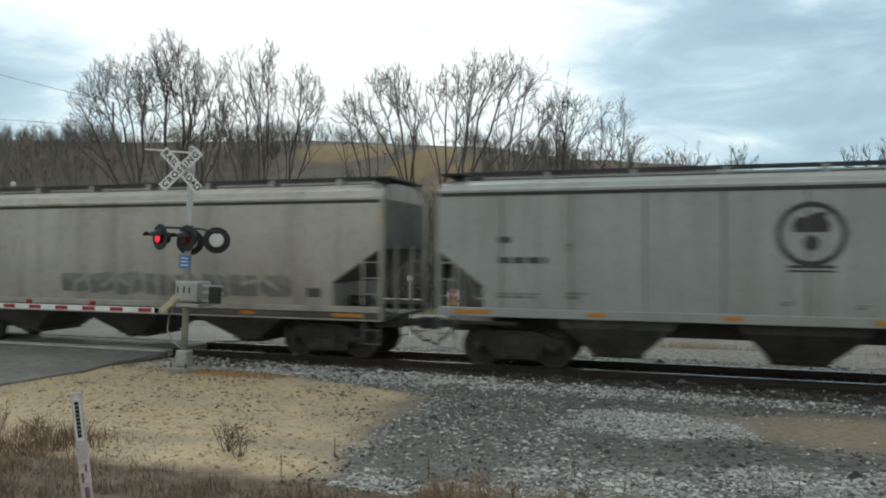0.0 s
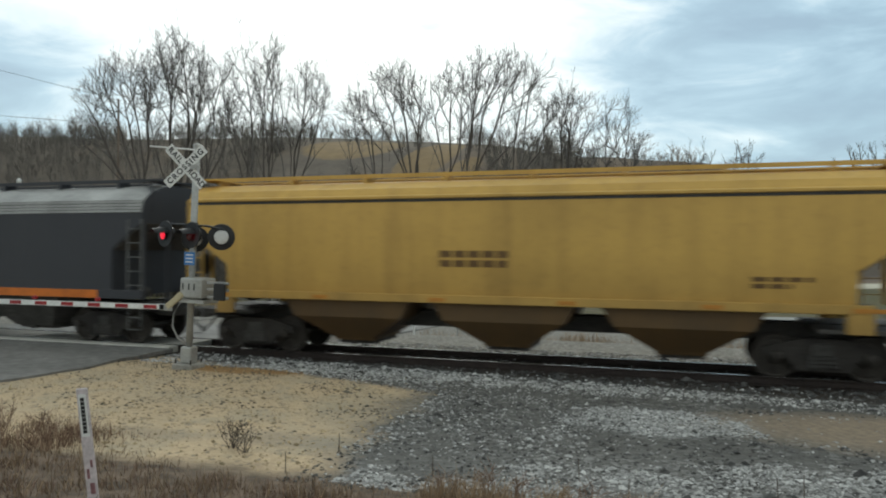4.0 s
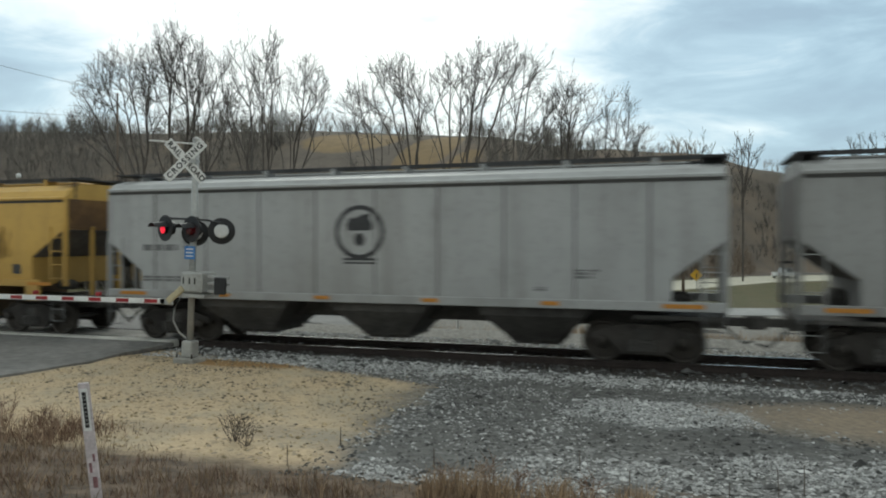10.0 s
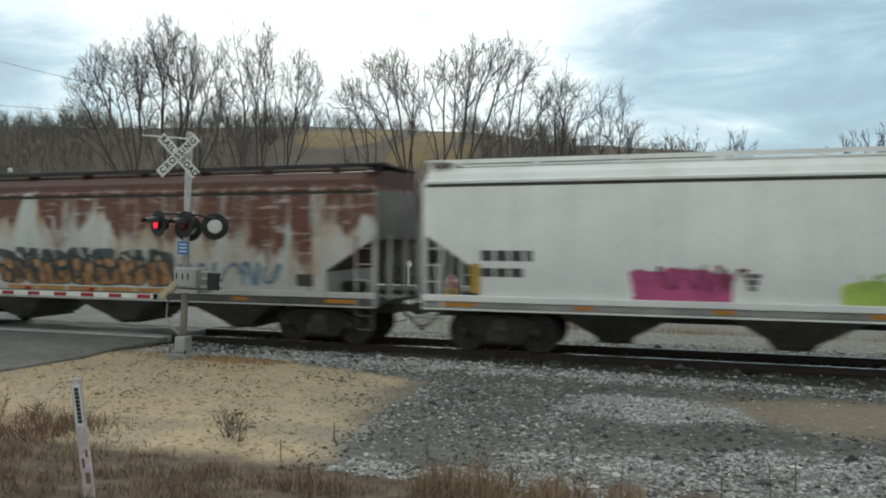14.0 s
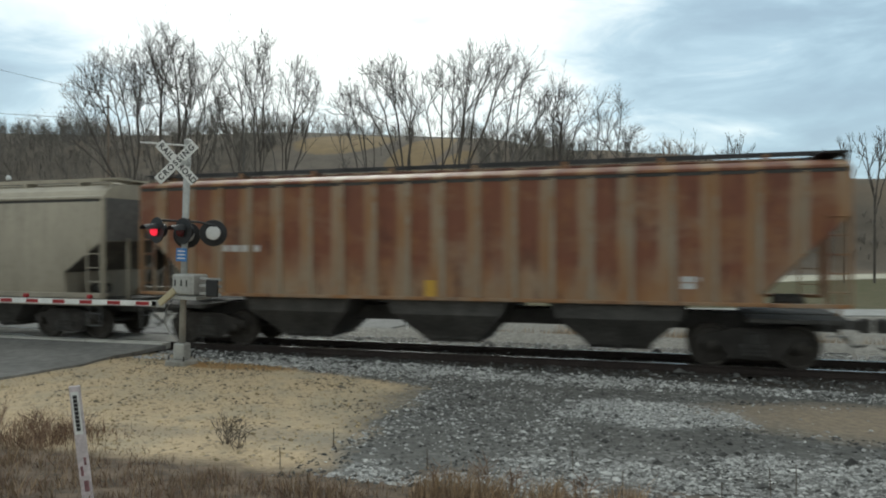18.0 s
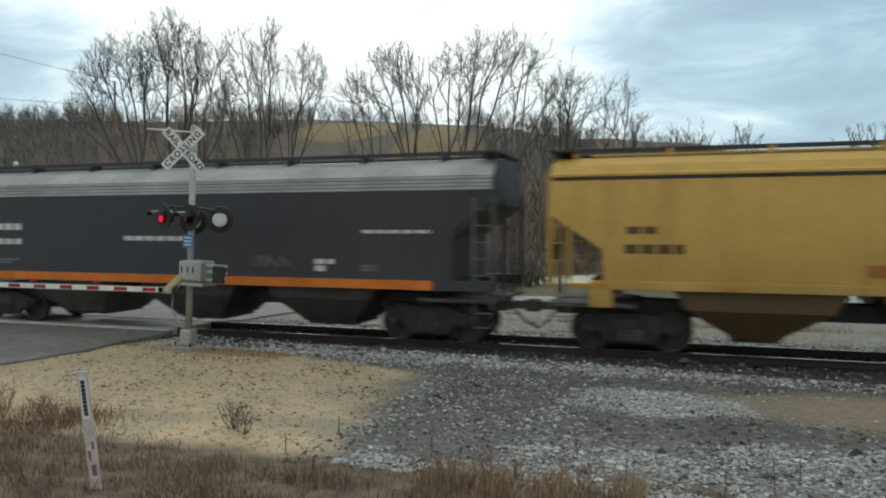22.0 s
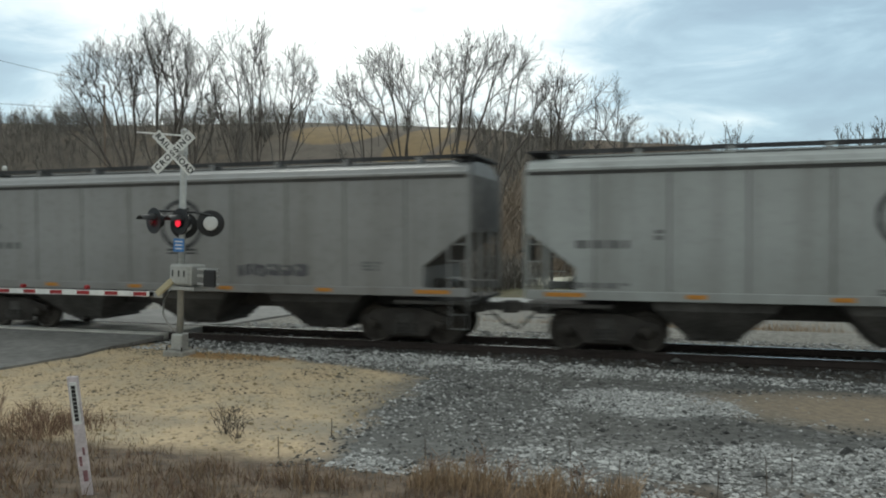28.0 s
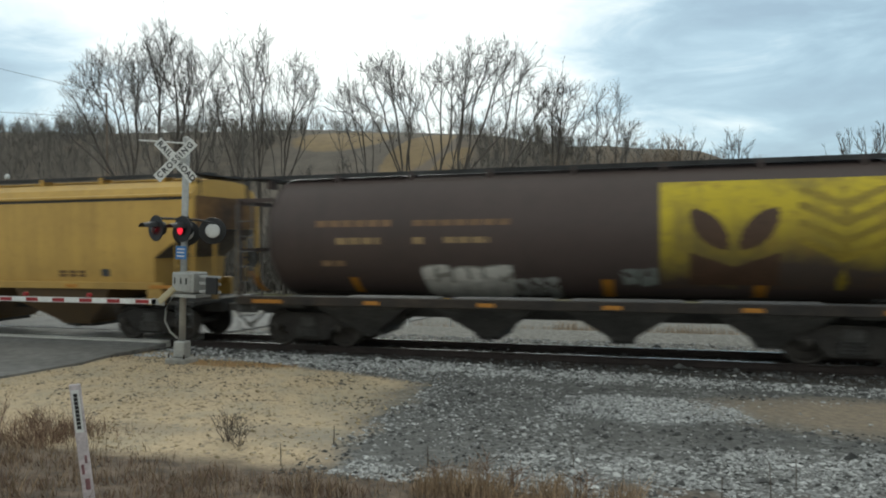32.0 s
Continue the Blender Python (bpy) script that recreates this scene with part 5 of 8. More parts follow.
bars(c_c, "smooth", -0.61, 1.07, 1.67, 1.94, 2, (0.16, 0.16, 0.16))
bars(c_c, "smooth", 0.79, 3.03, 1.65, 1.90, 2, (0.16, 0.16, 0.16))
bars(c_c, "smooth", 4.98, 5.56, 1.90, 2.14, 3, (0.16, 0.16, 0.16))
bars(c_c, "smooth", -6.14, -5.28, 1.98, 2.20, 1, (0.06, 0.06, 0.062))
spray(c_d, "smooth", -3.28, 0.30, 1.27, 2.01, 6, (0.025, 0.34, 0.46), (0.01, 0.07, 0.16), 5, "letters", "bright blue bubble letters")
emblem(c_d, "smooth", 2.66, 3.15, 0.59, filled=(0.26, 0.14, 0.075))
bars(c_d, "smooth", 3.34, 5.18, 2.75, 3.47, 3, (0.40, 0.13, 0.08))
spray(c_d, "smooth", 4.45, 5.31, 1.43, 2.17, 7, (0.06, 0.06, 0.062), None, 2, "letters", "sprayed paint")
spray(c_d, "smooth", 6.41, 6.56, 1.55, 2.27, 8, (0.5, 0.33, 0.06), None, 1, "block", "sprayed paint")
spray(c_d, "smooth", 4.19, 4.32, 1.41, 1.78, 9, (0.5, 0.33, 0.06), None, 1, "block", "sprayed paint")
bars(c_d, "smooth", 1.44, 2.53, 1.47, 1.93, 3, (0.16, 0.16, 0.16))
spray(c_d, "smooth", 5.34, 5.70, 1.51, 1.78, 10, (0.16, 0.16, 0.16), None, 1, "block", "sprayed paint")
emblem(c_e, "smooth", 2.73, 3.14, 0.59, filled=(0.26, 0.14, 0.075))
bars(c_e, "smooth", 3.42, 5.16, 2.71, 3.50, 3, (0.36, 0.10, 0.09))
spray(c_e, "smooth", 1.31, 5.52, 1.34, 2.20, 11, (0.42, 0.43, 0.36), (0.07, 0.08, 0.06), 6, "letters", "pale sprayed letters with dark outlines")
spray(c_e, "smooth", -3.53, -3.31, 1.44, 1.78, 12, (0.5, 0.33, 0.06), None, 1, "block", "sprayed paint")
spray(c_e, "smooth", 1.29, 1.48, 1.41, 1.80, 13, (0.5, 0.33, 0.06), None, 1, "block", "sprayed paint")
spray(c_e, "smooth", 3.76, 3.94, 1.48, 1.85, 14, (0.5, 0.33, 0.06), None, 1, "block", "sprayed paint")
bars(c_e, "smooth", -0.39, 0.46, 1.54, 1.94, 3, (0.16, 0.16, 0.16))
bars(c_e, "smooth", -5.41, -4.56, 2.31, 2.57, 1, (0.06, 0.06, 0.062))
bars(c_e, "smooth", 5.63, 6.15, 1.60, 1.78, 2, (0.06, 0.06, 0.062))
bars(c_f, "long", 5.20, 6.41, 1.86, 2.14, 2, (0.16, 0.09, 0.03))
spray(c_f, "long", 7.71, 8.13, 1.27, 1.51, 15, (0.06, 0.06, 0.062), None, 1, "block", "sprayed paint")
bars(c_f, "long", -1.50, 0.18, 2.20, 2.66, 2, (0.16, 0.09, 0.03))
bars(c_bl, "corrugated", -6.07, -5.18, 2.61, 2.88, 1, (0.6, 0.6, 0.59))
bars(c_bl, "corrugated", -6.06, -5.10, 2.28, 2.52, 1, (0.6, 0.6, 0.59))
bars(c_bl, "corrugated", -4.78, -4.51, 2.39, 2.67, 2, (0.16, 0.16, 0.16))
bars(c_bl, "corrugated", -6.26, -5.32, 1.71, 1.92, 2, (0.16, 0.16, 0.16))
emblem(c_g, "flat", 0.16, 2.96, 0.69)
spray(c_g, "flat", -6.17, -4.69, 1.76, 2.35, 16, (0.36, 0.10, 0.11), None, 2, "block", "faded red sprayed patch")
spray(c_g, "flat", -6.24, -4.28, 1.72, 1.93, 17, (0.30, 0.08, 0.09), None, 5, "lines", "sprayed paint")
bars(c_g, "flat", -6.24, -5.81, 2.84, 2.99, 1, (0.06, 0.06, 0.062))
bars(c_g, "flat", -6.24, -5.17, 2.35, 2.51, 1, (0.06, 0.06, 0.062))
bars(c_g, "flat", -4.72, -4.53, 2.55, 2.75, 2, (0.16, 0.16, 0.16))
word_blocks(c_h, "low_eave", -6.69, -3.69, 2.84, 3.41, 6, (0.42, 0.035, 0.04), 0.12)
spray(c_h, "low_eave", -4.82, -3.71, 1.67, 2.09, 18, (0.06, 0.06, 0.062), None, 3, "letters", "sprayed paint")
bars(c_h, "low_eave", -6.24, -5.10, 2.39, 2.59, 1, (0.16, 0.16, 0.16))
bars(c_h, "low_eave", -6.24, -5.04, 1.91, 2.15, 2, (0.16, 0.16, 0.16))
bars(c_h, "low_eave", 5.66, 6.27, 1.53, 2.09, 3, (0.20, 0.36, 0.36))
bars(c_h, "low_eave", 2.55, 3.05, 2.51, 2.58, 1, (0.06, 0.06, 0.062))
bars(c_h, "low_eave", -1.23, -0.66, 2.54, 2.62, 1, (0.06, 0.06, 0.062))
spray(c_i, "long", -5.57, -1.08, 2.49, 3.67, 19, (0.62, 0.55, 0.38), None, 5, "lines", "white sprayed strokes")
spray(c_i, "long", -5.58, -2.26, 1.50, 2.28, 21, (0.60, 0.50, 0.20), (0.06, 0.045, 0.02), 5, "letters", "yellow letters with black outlines")
spray(c_i, "long", -0.52, 3.29, 1.60, 2.50, 22, (0.62, 0.55, 0.40), None, 6, "lines", "white sprayed strokes")
spray(c_i, "long", -2.26, -1.32, 1.71, 2.12, 23, (0.30, 0.14, 0.03), None, 1, "block", "sprayed paint")
spray(c_i, "long", 6.27, 6.64, 1.85, 2.10, 24, (0.06, 0.06, 0.062), None, 1, "block", "sprayed paint")
bars(c_i, "long", -6.83, -5.64, 1.93, 2.33, 2, (0.10, 0.06, 0.03))
word_blocks(c_j, "smooth", -0.85, 0.40, 3.00, 3.57, 2, (0.42, 0.035, 0.04), 0.0)
spray(c_j, "smooth", -4.44, 0.79, 1.34, 1.80, 26, (0.60, 0.40, 0.06), None, 7, "letters", "yellow sprayed letters")
spray(c_j, "smooth", -4.40, 0.75, 1.60, 1.84, 125, (0.03, 0.03, 0.05), None, 9, "lines", "black sprayed strokes")
spray(c_j, "smooth", -4.44, 0.79, 1.70, 2.32, 25, (0.07, 0.17, 0.52), (0.03, 0.06, 0.24), 6, "letters", "blue sprayed letters")
sill_paint(c_j, "smooth", -4.4, 0.77, 7, (0.60, 0.40, 0.06), 1)
sill_paint(c_d, "smooth", -3.15, 0.35, 5, (0.025, 0.34, 0.46), 2)
sill_paint(c_ab, "flat", -2.3, 3.4, 6, (0.26, 0.50, 0.32), 3)
sill_paint(c_ak, "low_eave", -5.1, -0.6, 6, (0.56, 0.48, 0.13), 4)
sill_paint(c_ak, "low_eave", 0.1, 2.4, 3, (0.05, 0.22, 0.55), 5)
sill_paint(c_q, "low_eave", -3.4, 2.1, 5, (0.42, 0.22, 0.07), 6)
bars(c_j, "smooth", -5.62, -4.77, 2.51, 2.73, 1, (0.06, 0.06, 0.062))
bars(c_j, "smooth", -5.60, -4.41, 2.04, 2.24, 1, (0.06, 0.06, 0.062))
bars(c_j, "smooth", -5.62, -4.84, 1.50, 1.64, 2, (0.16, 0.16, 0.16))
spray(c_j, "smooth", 5.38, 5.78, 1.54, 1.79, 28, (0.06, 0.06, 0.062), None, 1, "block", "sprayed paint")
bars(c_j, "smooth", 1.36, 2.11, 1.47, 1.69, 2, (0.16, 0.16, 0.16))
bars(c_j, "smooth", 3.51, 3.98, 1.52, 1.72, 2, (0.16, 0.16, 0.16))
word_blocks(c_k, "flat", -0.52, 0.78, 3.12, 3.68, 2, (0.42, 0.035, 0.04), 0.0)
bars(c_k, "flat", -6.31, -5.94, 2.53, 2.70, 1, (0.16, 0.16, 0.16))
bars(c_k, "flat", -6.23, -5.12, 2.05, 2.24, 1, (0.16, 0.16, 0.16))
bars(c_k, "flat", -6.23, -5.12, 1.59, 1.74, 2, (0.16, 0.16, 0.16))
bars(c_k, "flat", -4.56, -4.15, 1.60, 1.76, 2, (0.16, 0.16, 0.16))
bars(c_k, "flat", -4.80, -4.58, 2.31, 2.55, 2, (0.16, 0.16, 0.16))
bars(c_k, "flat", 5.03, 5.69, 1.85, 2.08, 2, (0.16, 0.16, 0.16))
bars(c_k, "flat", 4.19, 4.49, 1.59, 1.72, 2, (0.16, 0.16, 0.16))
bars(c_k, "flat", 0.94, 1.24, 1.56, 1.66, 2, (0.16, 0.16, 0.16))
emblem(c_l, "flat", -0.40, 2.91, 0.70)
bars(c_l, "flat", -6.76, -5.59, 2.39, 2.62, 1, (0.16, 0.16, 0.16))
bars(c_l, "flat", -6.77, -4.69, 1.62, 1.79, 2, (0.16, 0.16, 0.16))
bars(c_l, "flat", 4.66, 5.30, 1.85, 2.09, 3, (0.16, 0.16, 0.16))
bars(c_l, "flat", 3.78, 4.13, 1.57, 1.69, 2, (0.16, 0.16, 0.16))
bars(c_l, "flat", -5.46, -5.20, 2.48, 2.72, 2, (0.16, 0.16, 0.16))
spray(c_m, "long", 5.27, 6.41, 2.05, 3.27, 29, (0.26, 0.15, 0.03), None, 4, "lines", "faint brown leaf mark")
spray(c_m, "long", 5.55, 6.14, 2.17, 3.04, 30, (0.28, 0.16, 0.03), None, 2, "lines", "sprayed paint")
spray(c_m, "long", -3.70, -2.48, 1.72, 2.27, 31, (0.06, 0.06, 0.062), None, 3, "letters", "sprayed paint")
spray(c_m, "long", 2.81, 4.03, 1.71, 2.02, 32, (0.40, 0.16, 0.04), None, 4, "letters", "sprayed paint")
bars(c_m, "long", -6.62, -5.73, 2.75, 2.98, 1, (0.12, 0.07, 0.02))
bars(c_m, "long", -6.62, -5.29, 2.18, 2.47, 1, (0.12, 0.07, 0.02))
bars(c_m, "long", -5.13, -4.91, 2.44, 2.68, 2, (0.12, 0.07, 0.02))
spray(c_m, "long", 6.37, 6.69, 1.77, 2.06, 33, (0.06, 0.06, 0.062), None, 1, "block", "sprayed paint")
bars(c_m, "long", -0.33, 0.21, 1.71, 1.91, 3, (0.2, 0.12, 0.03))
spray(c_m, "long", -2.10, -1.73, 1.76, 1.97, 34, (0.38, 0.14, 0.04), None, 1, "block", "sprayed paint")
word_blocks(c_n, "low_eave", -6.76, -3.79, 2.78, 3.46, 6, (0.42, 0.035, 0.04), 0.12)
bars(c_n, "low_eave", -6.27, -5.11, 2.16, 2.44, 2, (0.16, 0.16, 0.16))
bars(c_n, "low_eave", -6.27, -5.27, 1.76, 2.02, 2, (0.16, 0.16, 0.16))
bars(c_n, "low_eave", 3.44, 4.60, 2.35, 2.44, 1, (0.06, 0.06, 0.062))
spray(c_n, "low_eave", 5.67, 6.10, 1.49, 1.70, 35, (0.06, 0.06, 0.062), None, 1, "block", "sprayed paint")
bars(c_n, "low_eave", 1.61, 2.23, 1.42, 1.63, 2, (0.16, 0.16, 0.16))
spray(c_n, "low_eave", -5.84, -5.65, 1.27, 1.59, 36, (0.5, 0.33, 0.06), None, 1, "block", "sprayed paint")
spray(c_n, "low_eave", -1.17, -1.00, 1.35, 1.65, 37, (0.5, 0.33, 0.06), None, 1, "block", "sprayed paint")
spray(c_n, "low_eave", 1.10, 1.25, 1.40, 1.69, 38, (0.5, 0.33, 0.06), None, 1, "block", "sprayed paint")
leaf_panel(c_o, "round", 2.95, 7.25, 1.55, 3.94, (0.46, 0.37, 0.07), (0.10, 0.045, 0.035), 1)
spray(c_o, "round", 2.52, 2.95, 1.49, 3.99, 71, (0.42, 0.16, 0.08), None, 1, "block", "dull orange edge of the panel")
spray(c_o, "round", 0.90, 7.05, 1.32, 2.30, 39, (0.23, 0.235, 0.23), None, 2, "block", "grey sprayed mass")
spray(c_o, "round", 1.2, 6.9, 1.36, 2.32, 128, (0.36, 0.37, 0.36), None, 9, "lines", "pale sprayed strokes")
spray(c_o, "round", -4.59, 0.73, 1.27, 2.30, 40, (0.18, 0.175, 0.16), None, 8, "letters", "dark grey sprayed letters")
bars(c_o, "round", -7.12, -6.82, 2.51, 3.12, 1, (0.5, 0.33, 0.06))
emblem(c_o, "round", -6.39, 2.81, 0.28, filled=(0.5, 0.33, 0.06))
bars(c_o, "round", -5.48, -3.52, 2.89, 3.11, 1, (0.36, 0.24, 0.06))
bars(c_o, "round", -5.48, -3.78, 2.48, 2.71, 1, (0.42, 0.28, 0.06))
bars(c_o, "round", -2.98, -0.56, 2.89, 3.10, 1, (0.34, 0.23, 0.06))
bars(c_o, "round", -2.97, -1.18, 2.49, 2.72, 1, (0.38, 0.25, 0.06))
bars(c_o, "round", -5.97, -4.76, 1.99, 2.18, 1, (0.42, 0.26, 0.05))
spray(c_o, "round", -6.68, -6.22, 1.98, 2.28, 41, (0.5, 0.14, 0.04), None, 1, "block", "sprayed paint")
spray(c_o, "round", -7.33, -6.85, 1.27, 1.30, 42, (0.45, 0.2, 0.04), None, 1, "block", "sprayed paint")
spray(c_o, "round", -5.27, -4.83, 1.27, 1.22, 43, (0.45, 0.2, 0.04), None, 1, "block", "sprayed paint")
spray(c_p, "smooth", -3.38, -1.27, 1.27, 2.07, 44, (0.50, 0.10, 0.24), (0.44, 0.10, 0.22), 2, "block", "magenta sprayed patch")
spray(c_p, "smooth", -2.78, -0.96, 1.52, 2.16, 45, (0.16, 0.04, 0.07), None, 4, "lines", "sprayed paint")
spray(c_p, "smooth", 0.71, 3.50, 1.27, 1.86, 46, (0.42, 0.55, 0.12), (0.5, 0.62, 0.2), 3, "block", "lime green sprayed patch")
spray(c_p, "smooth", 1.04, 3.24, 1.61, 2.01, 47, (0.40, 0.53, 0.14), None, 5, "lines", "sprayed paint")
spray(c_p, "smooth", 6.30, 6.45, 1.41, 2.25, 48, (0.5, 0.33, 0.06), None, 1, "block", "sprayed paint")
spray(c_p, "smooth", -6.87, -6.63, 1.41, 2.10, 49, (0.5, 0.33, 0.06), None, 1, "block", "sprayed paint")
bars(c_p, "smooth", -6.68, -5.42, 2.09, 2.39, 1, (0.06, 0.06, 0.062))
bars(c_p, "smooth", -6.69, -5.60, 1.73, 2.00, 1, (0.06, 0.06, 0.062))
spray(c_p, "smooth", 5.31, 5.75, 1.54, 1.86, 50, (0.06, 0.06, 0.062), None, 1, "block", "sprayed paint")
bars(c_p, "smooth", 4.16, 4.79, 1.41, 1.60, 3, (0.16, 0.16, 0.16))
bars(c_p, "smooth", -1.04, -0.74, 1.55, 1.96, 3, (0.16, 0.16, 0.16))
word_blocks(c_q, "low_eave", -6.31, -4.56, 2.99, 3.53, 6, (0.42, 0.035, 0.04), 0.1)
spray(c_q, "low_eave", -4.00, 2.21, 1.62, 2.42, 127, (0.055, 0.07, 0.07), None, 7, "letters", "dark teal sprayed letters")
spray(c_q, "low_eave", -3.72, 2.09, 1.36, 2.10, 51, (0.37, 0.19, 0.08), (0.04, 0.045, 0.045), 7, "letters", "orange letters with black outlines")
spray(c_q, "low_eave", -3.85, 2.2, 1.38, 2.36, 131, (0.05, 0.052, 0.052), None, 9, "lines", "black sprayed strokes")
spray(c_q, "low_eave", 2.33, 5.39, 1.38, 2.16, 52, (0.12, 0.22, 0.34), None, 5, "lines", "blue-grey sprayed letters")
spray(c_q, "low_eave", 5.76, 6.22, 1.47, 1.77, 53, (0.06, 0.06, 0.062), None, 1, "block", "sprayed paint")
emblem(c_s, "flat", -0.07, 2.96, 0.73)
spray(c_s, "flat", -3.58, -1.24, 1.39, 2.21, 54, (0.48, 0.045, 0.06), (0.62, 0.60, 0.60), 4, "letters", "red letters with white outlines")
spray(c_s, "flat", -5.01, -4.12, 1.70, 2.04, 55, (0.6, 0.6, 0.59), None, 4, "letters", "sprayed paint")
spray(c_s, "flat", 1.43, 3.94, 1.44, 2.27, 56, (0.30, 0.33, 0.37), (0.11, 0.13, 0.20), 6, "letters", "blue-grey sprayed letters")
bars(c_s, "flat", -6.50, -6.02, 2.88, 3.07, 1, (0.06, 0.06, 0.062))
bars(c_s, "flat", -6.50, -5.32, 2.39, 2.58, 1, (0.06, 0.06, 0.062))
bars(c_s, "flat", -4.90, -4.69, 2.50, 2.71, 2, (0.16, 0.16, 0.16))
bars(c_s, "flat", -7.77, -7.03, 3.56, 3.97, 2, (0.16, 0.16, 0.16))
spray(c_s, "flat", -0.39, 0.63, 1.40, 1.87, 57, (0.16, 0.16, 0.16), None, 4, "lines", "sprayed paint")
bars(c_s, "flat", -6.30, -5.31, 1.62, 1.82, 2, (0.16, 0.16, 0.16))
emblem(c_t, "flat", 0.07, 3.02, 0.71)
spray(c_t, "flat", 1.20, 3.58, 1.44, 2.19, 58, (0.05, 0.28, 0.10), (0.02, 0.12, 0.05), 4, "letters", "green sprayed letters")
spray(c_t, "flat", 3.58, 4.90, 1.59, 1.97, 59, (0.16, 0.15, 0.20), None, 4, "letters", "sprayed paint")
bars(c_t, "flat", -6.63, -5.45, 2.37, 2.54, 1, (0.06, 0.06, 0.062))
spray(c_t, "flat", 6.69, 7.11, 1.52, 2.04, 60, (0.06, 0.06, 0.062), None, 1, "block", "sprayed paint")
bars(c_u, "ribbed", -6.05, -4.80, 2.42, 2.65, 1, (0.6, 0.6, 0.59))
spray(c_u, "ribbed", -0.44, -0.16, 1.44, 1.83, 61, (0.55, 0.33, 0.05), None, 1, "block", "sprayed paint")
bars(c_u, "ribbed", 5.17, 5.62, 1.66, 1.96, 2, (0.6, 0.6, 0.59))
bars(c_v, "smooth", -6.39, -5.24, 2.76, 3.04, 1, (0.06, 0.06, 0.062))
bars(c_v, "smooth", -6.35, -4.76, 2.22, 2.51, 1, (0.06, 0.06, 0.062))
bars(c_v, "smooth", -4.05, -3.76, 2.51, 2.75, 2, (0.16, 0.16, 0.16))
spray(c_v, "smooth", -4.98, -4.68, 1.72, 1.91, 62, (0.06, 0.06, 0.062), None, 1, "block", "sprayed paint")
bars(c_v, "smooth", -2.09, -1.41, 1.69, 2.10, 4, (0.16, 0.16, 0.16))
bars(c_v, "smooth", 0.32, 0.72, 1.70, 1.93, 3, (0.16, 0.16, 0.16))
bars(c_v, "smooth", 1.54, 2.26, 1.71, 2.11, 4, (0.16, 0.16, 0.16))
spray(c_v, "smooth", -1.08, -0.18, 1.73, 2.01, 63, (0.42, 0.26, 0.23), None, 1, "block", "faint pink sprayed patch")
bars(c_v, "smooth", -6.24, -5.39, 1.69, 1.90, 2, (0.16, 0.16, 0.16))
spray(c_w, "smooth", -3.29, -1.01, 1.27, 2.35, 64, (0.27, 0.285, 0.29), None, 3, "letters", "grey sprayed letters")
spray(c_w, "smooth", -0.70, 2.55, 1.28, 2.19, 65, (0.22, 0.33, 0.33), (0.2, 0.18, 0.16), 4, "lines", "teal and brown sprayed strokes")
spray(c_w, "smooth", 2.68, 5.39, 1.32, 1.96, 66, (0.62, 0.63, 0.62), (0.22, 0.23, 0.24), 5, "letters", "white bubble letters")
bars(c_w, "smooth", -6.06, -4.91, 2.43, 2.64, 1, (0.16, 0.16, 0.16))
bars(c_w, "smooth", -6.06, -5.09, 1.92, 2.19, 2, (0.16, 0.16, 0.16))
spray(c_w, "smooth", 5.70, 6.09, 1.47, 1.70, 67, (0.06, 0.06, 0.062), None, 1, "block", "sprayed paint")
bars(c_w, "smooth", 6.66, 7.01, 1.57, 2.18, 1, (0.3,0.16,0.1))
emblem(c_x, "flat", 0.03, 2.94, 0.71)
bars(c_x, "flat", -6.42, -5.10, 2.43, 2.68, 1, (0.06, 0.06, 0.062))
bars(c_x, "flat", 5.08, 5.74, 1.74, 2.01, 3, (0.16, 0.16, 0.16))
bars(c_x, "flat", 4.29, 4.60, 1.48, 1.63, 2, (0.16, 0.16, 0.16))
bars(c_x, "flat", -0.69, -0.25, 1.37, 1.53, 2, (0.16, 0.16, 0.16))
bars(c_y, "long", -6.60, -5.89, 2.58, 2.80, 1, (0.1, 0.06, 0.02))
bars(c_y, "long", -6.64, -5.34, 2.14, 2.42, 1, (0.1, 0.06, 0.02))
spray(c_y, "long", 6.51, 6.87, 1.77, 2.02, 68, (0.06, 0.06, 0.062), None, 1, "block", "sprayed paint")
bars(c_y, "long", 2.31, 3.53, 1.72, 2.00, 2, (0.22, 0.36, 0.28))
bars(c_y, "long", -0.76, -0.03, 1.72, 1.99, 3, (0.22, 0.13, 0.03))
spray(c_y, "long", -1.96, -1.51, 1.77, 2.04, 69, (0.36, 0.14, 0.03), None, 1, "block", "sprayed paint")
spray(c_y, "long", 1.50, 2.17, 1.70, 2.02, 70, (0.40, 0.15, 0.04), None, 1, "block", "sprayed paint")
bars(c_y, "long", 4.82, 5.88, 1.71, 1.95, 2, (0.3, 0.18, 0.04))
bars(c_z, "corrugated", -1.91, 0.06, 2.37, 2.55, 1, (0.6, 0.6, 0.59))
bars(c_z, "corrugated", 5.07, 6.89, 2.60, 2.71, 1, (0.6, 0.6, 0.59))
bars(c_z, "corrugated", 3.80, 4.38, 1.65, 2.00, 2, (0.6, 0.6, 0.59))
bars(c_z, "corrugated", -6.42, -5.41, 2.63, 2.88, 1, (0.6, 0.6, 0.59))
bars(c_z, "corrugated", -6.42, -5.42, 2.24, 2.45, 1, (0.6, 0.6, 0.59))
bars(c_z, "corrugated", -6.43, -5.51, 1.72, 1.90, 2, (0.16, 0.16, 0.16))
spray(c_z, "corrugated", 2.05, 3.17, 1.76, 2.09, 71, (0.16, 0.16, 0.16), None, 4, "lines", "sprayed paint")
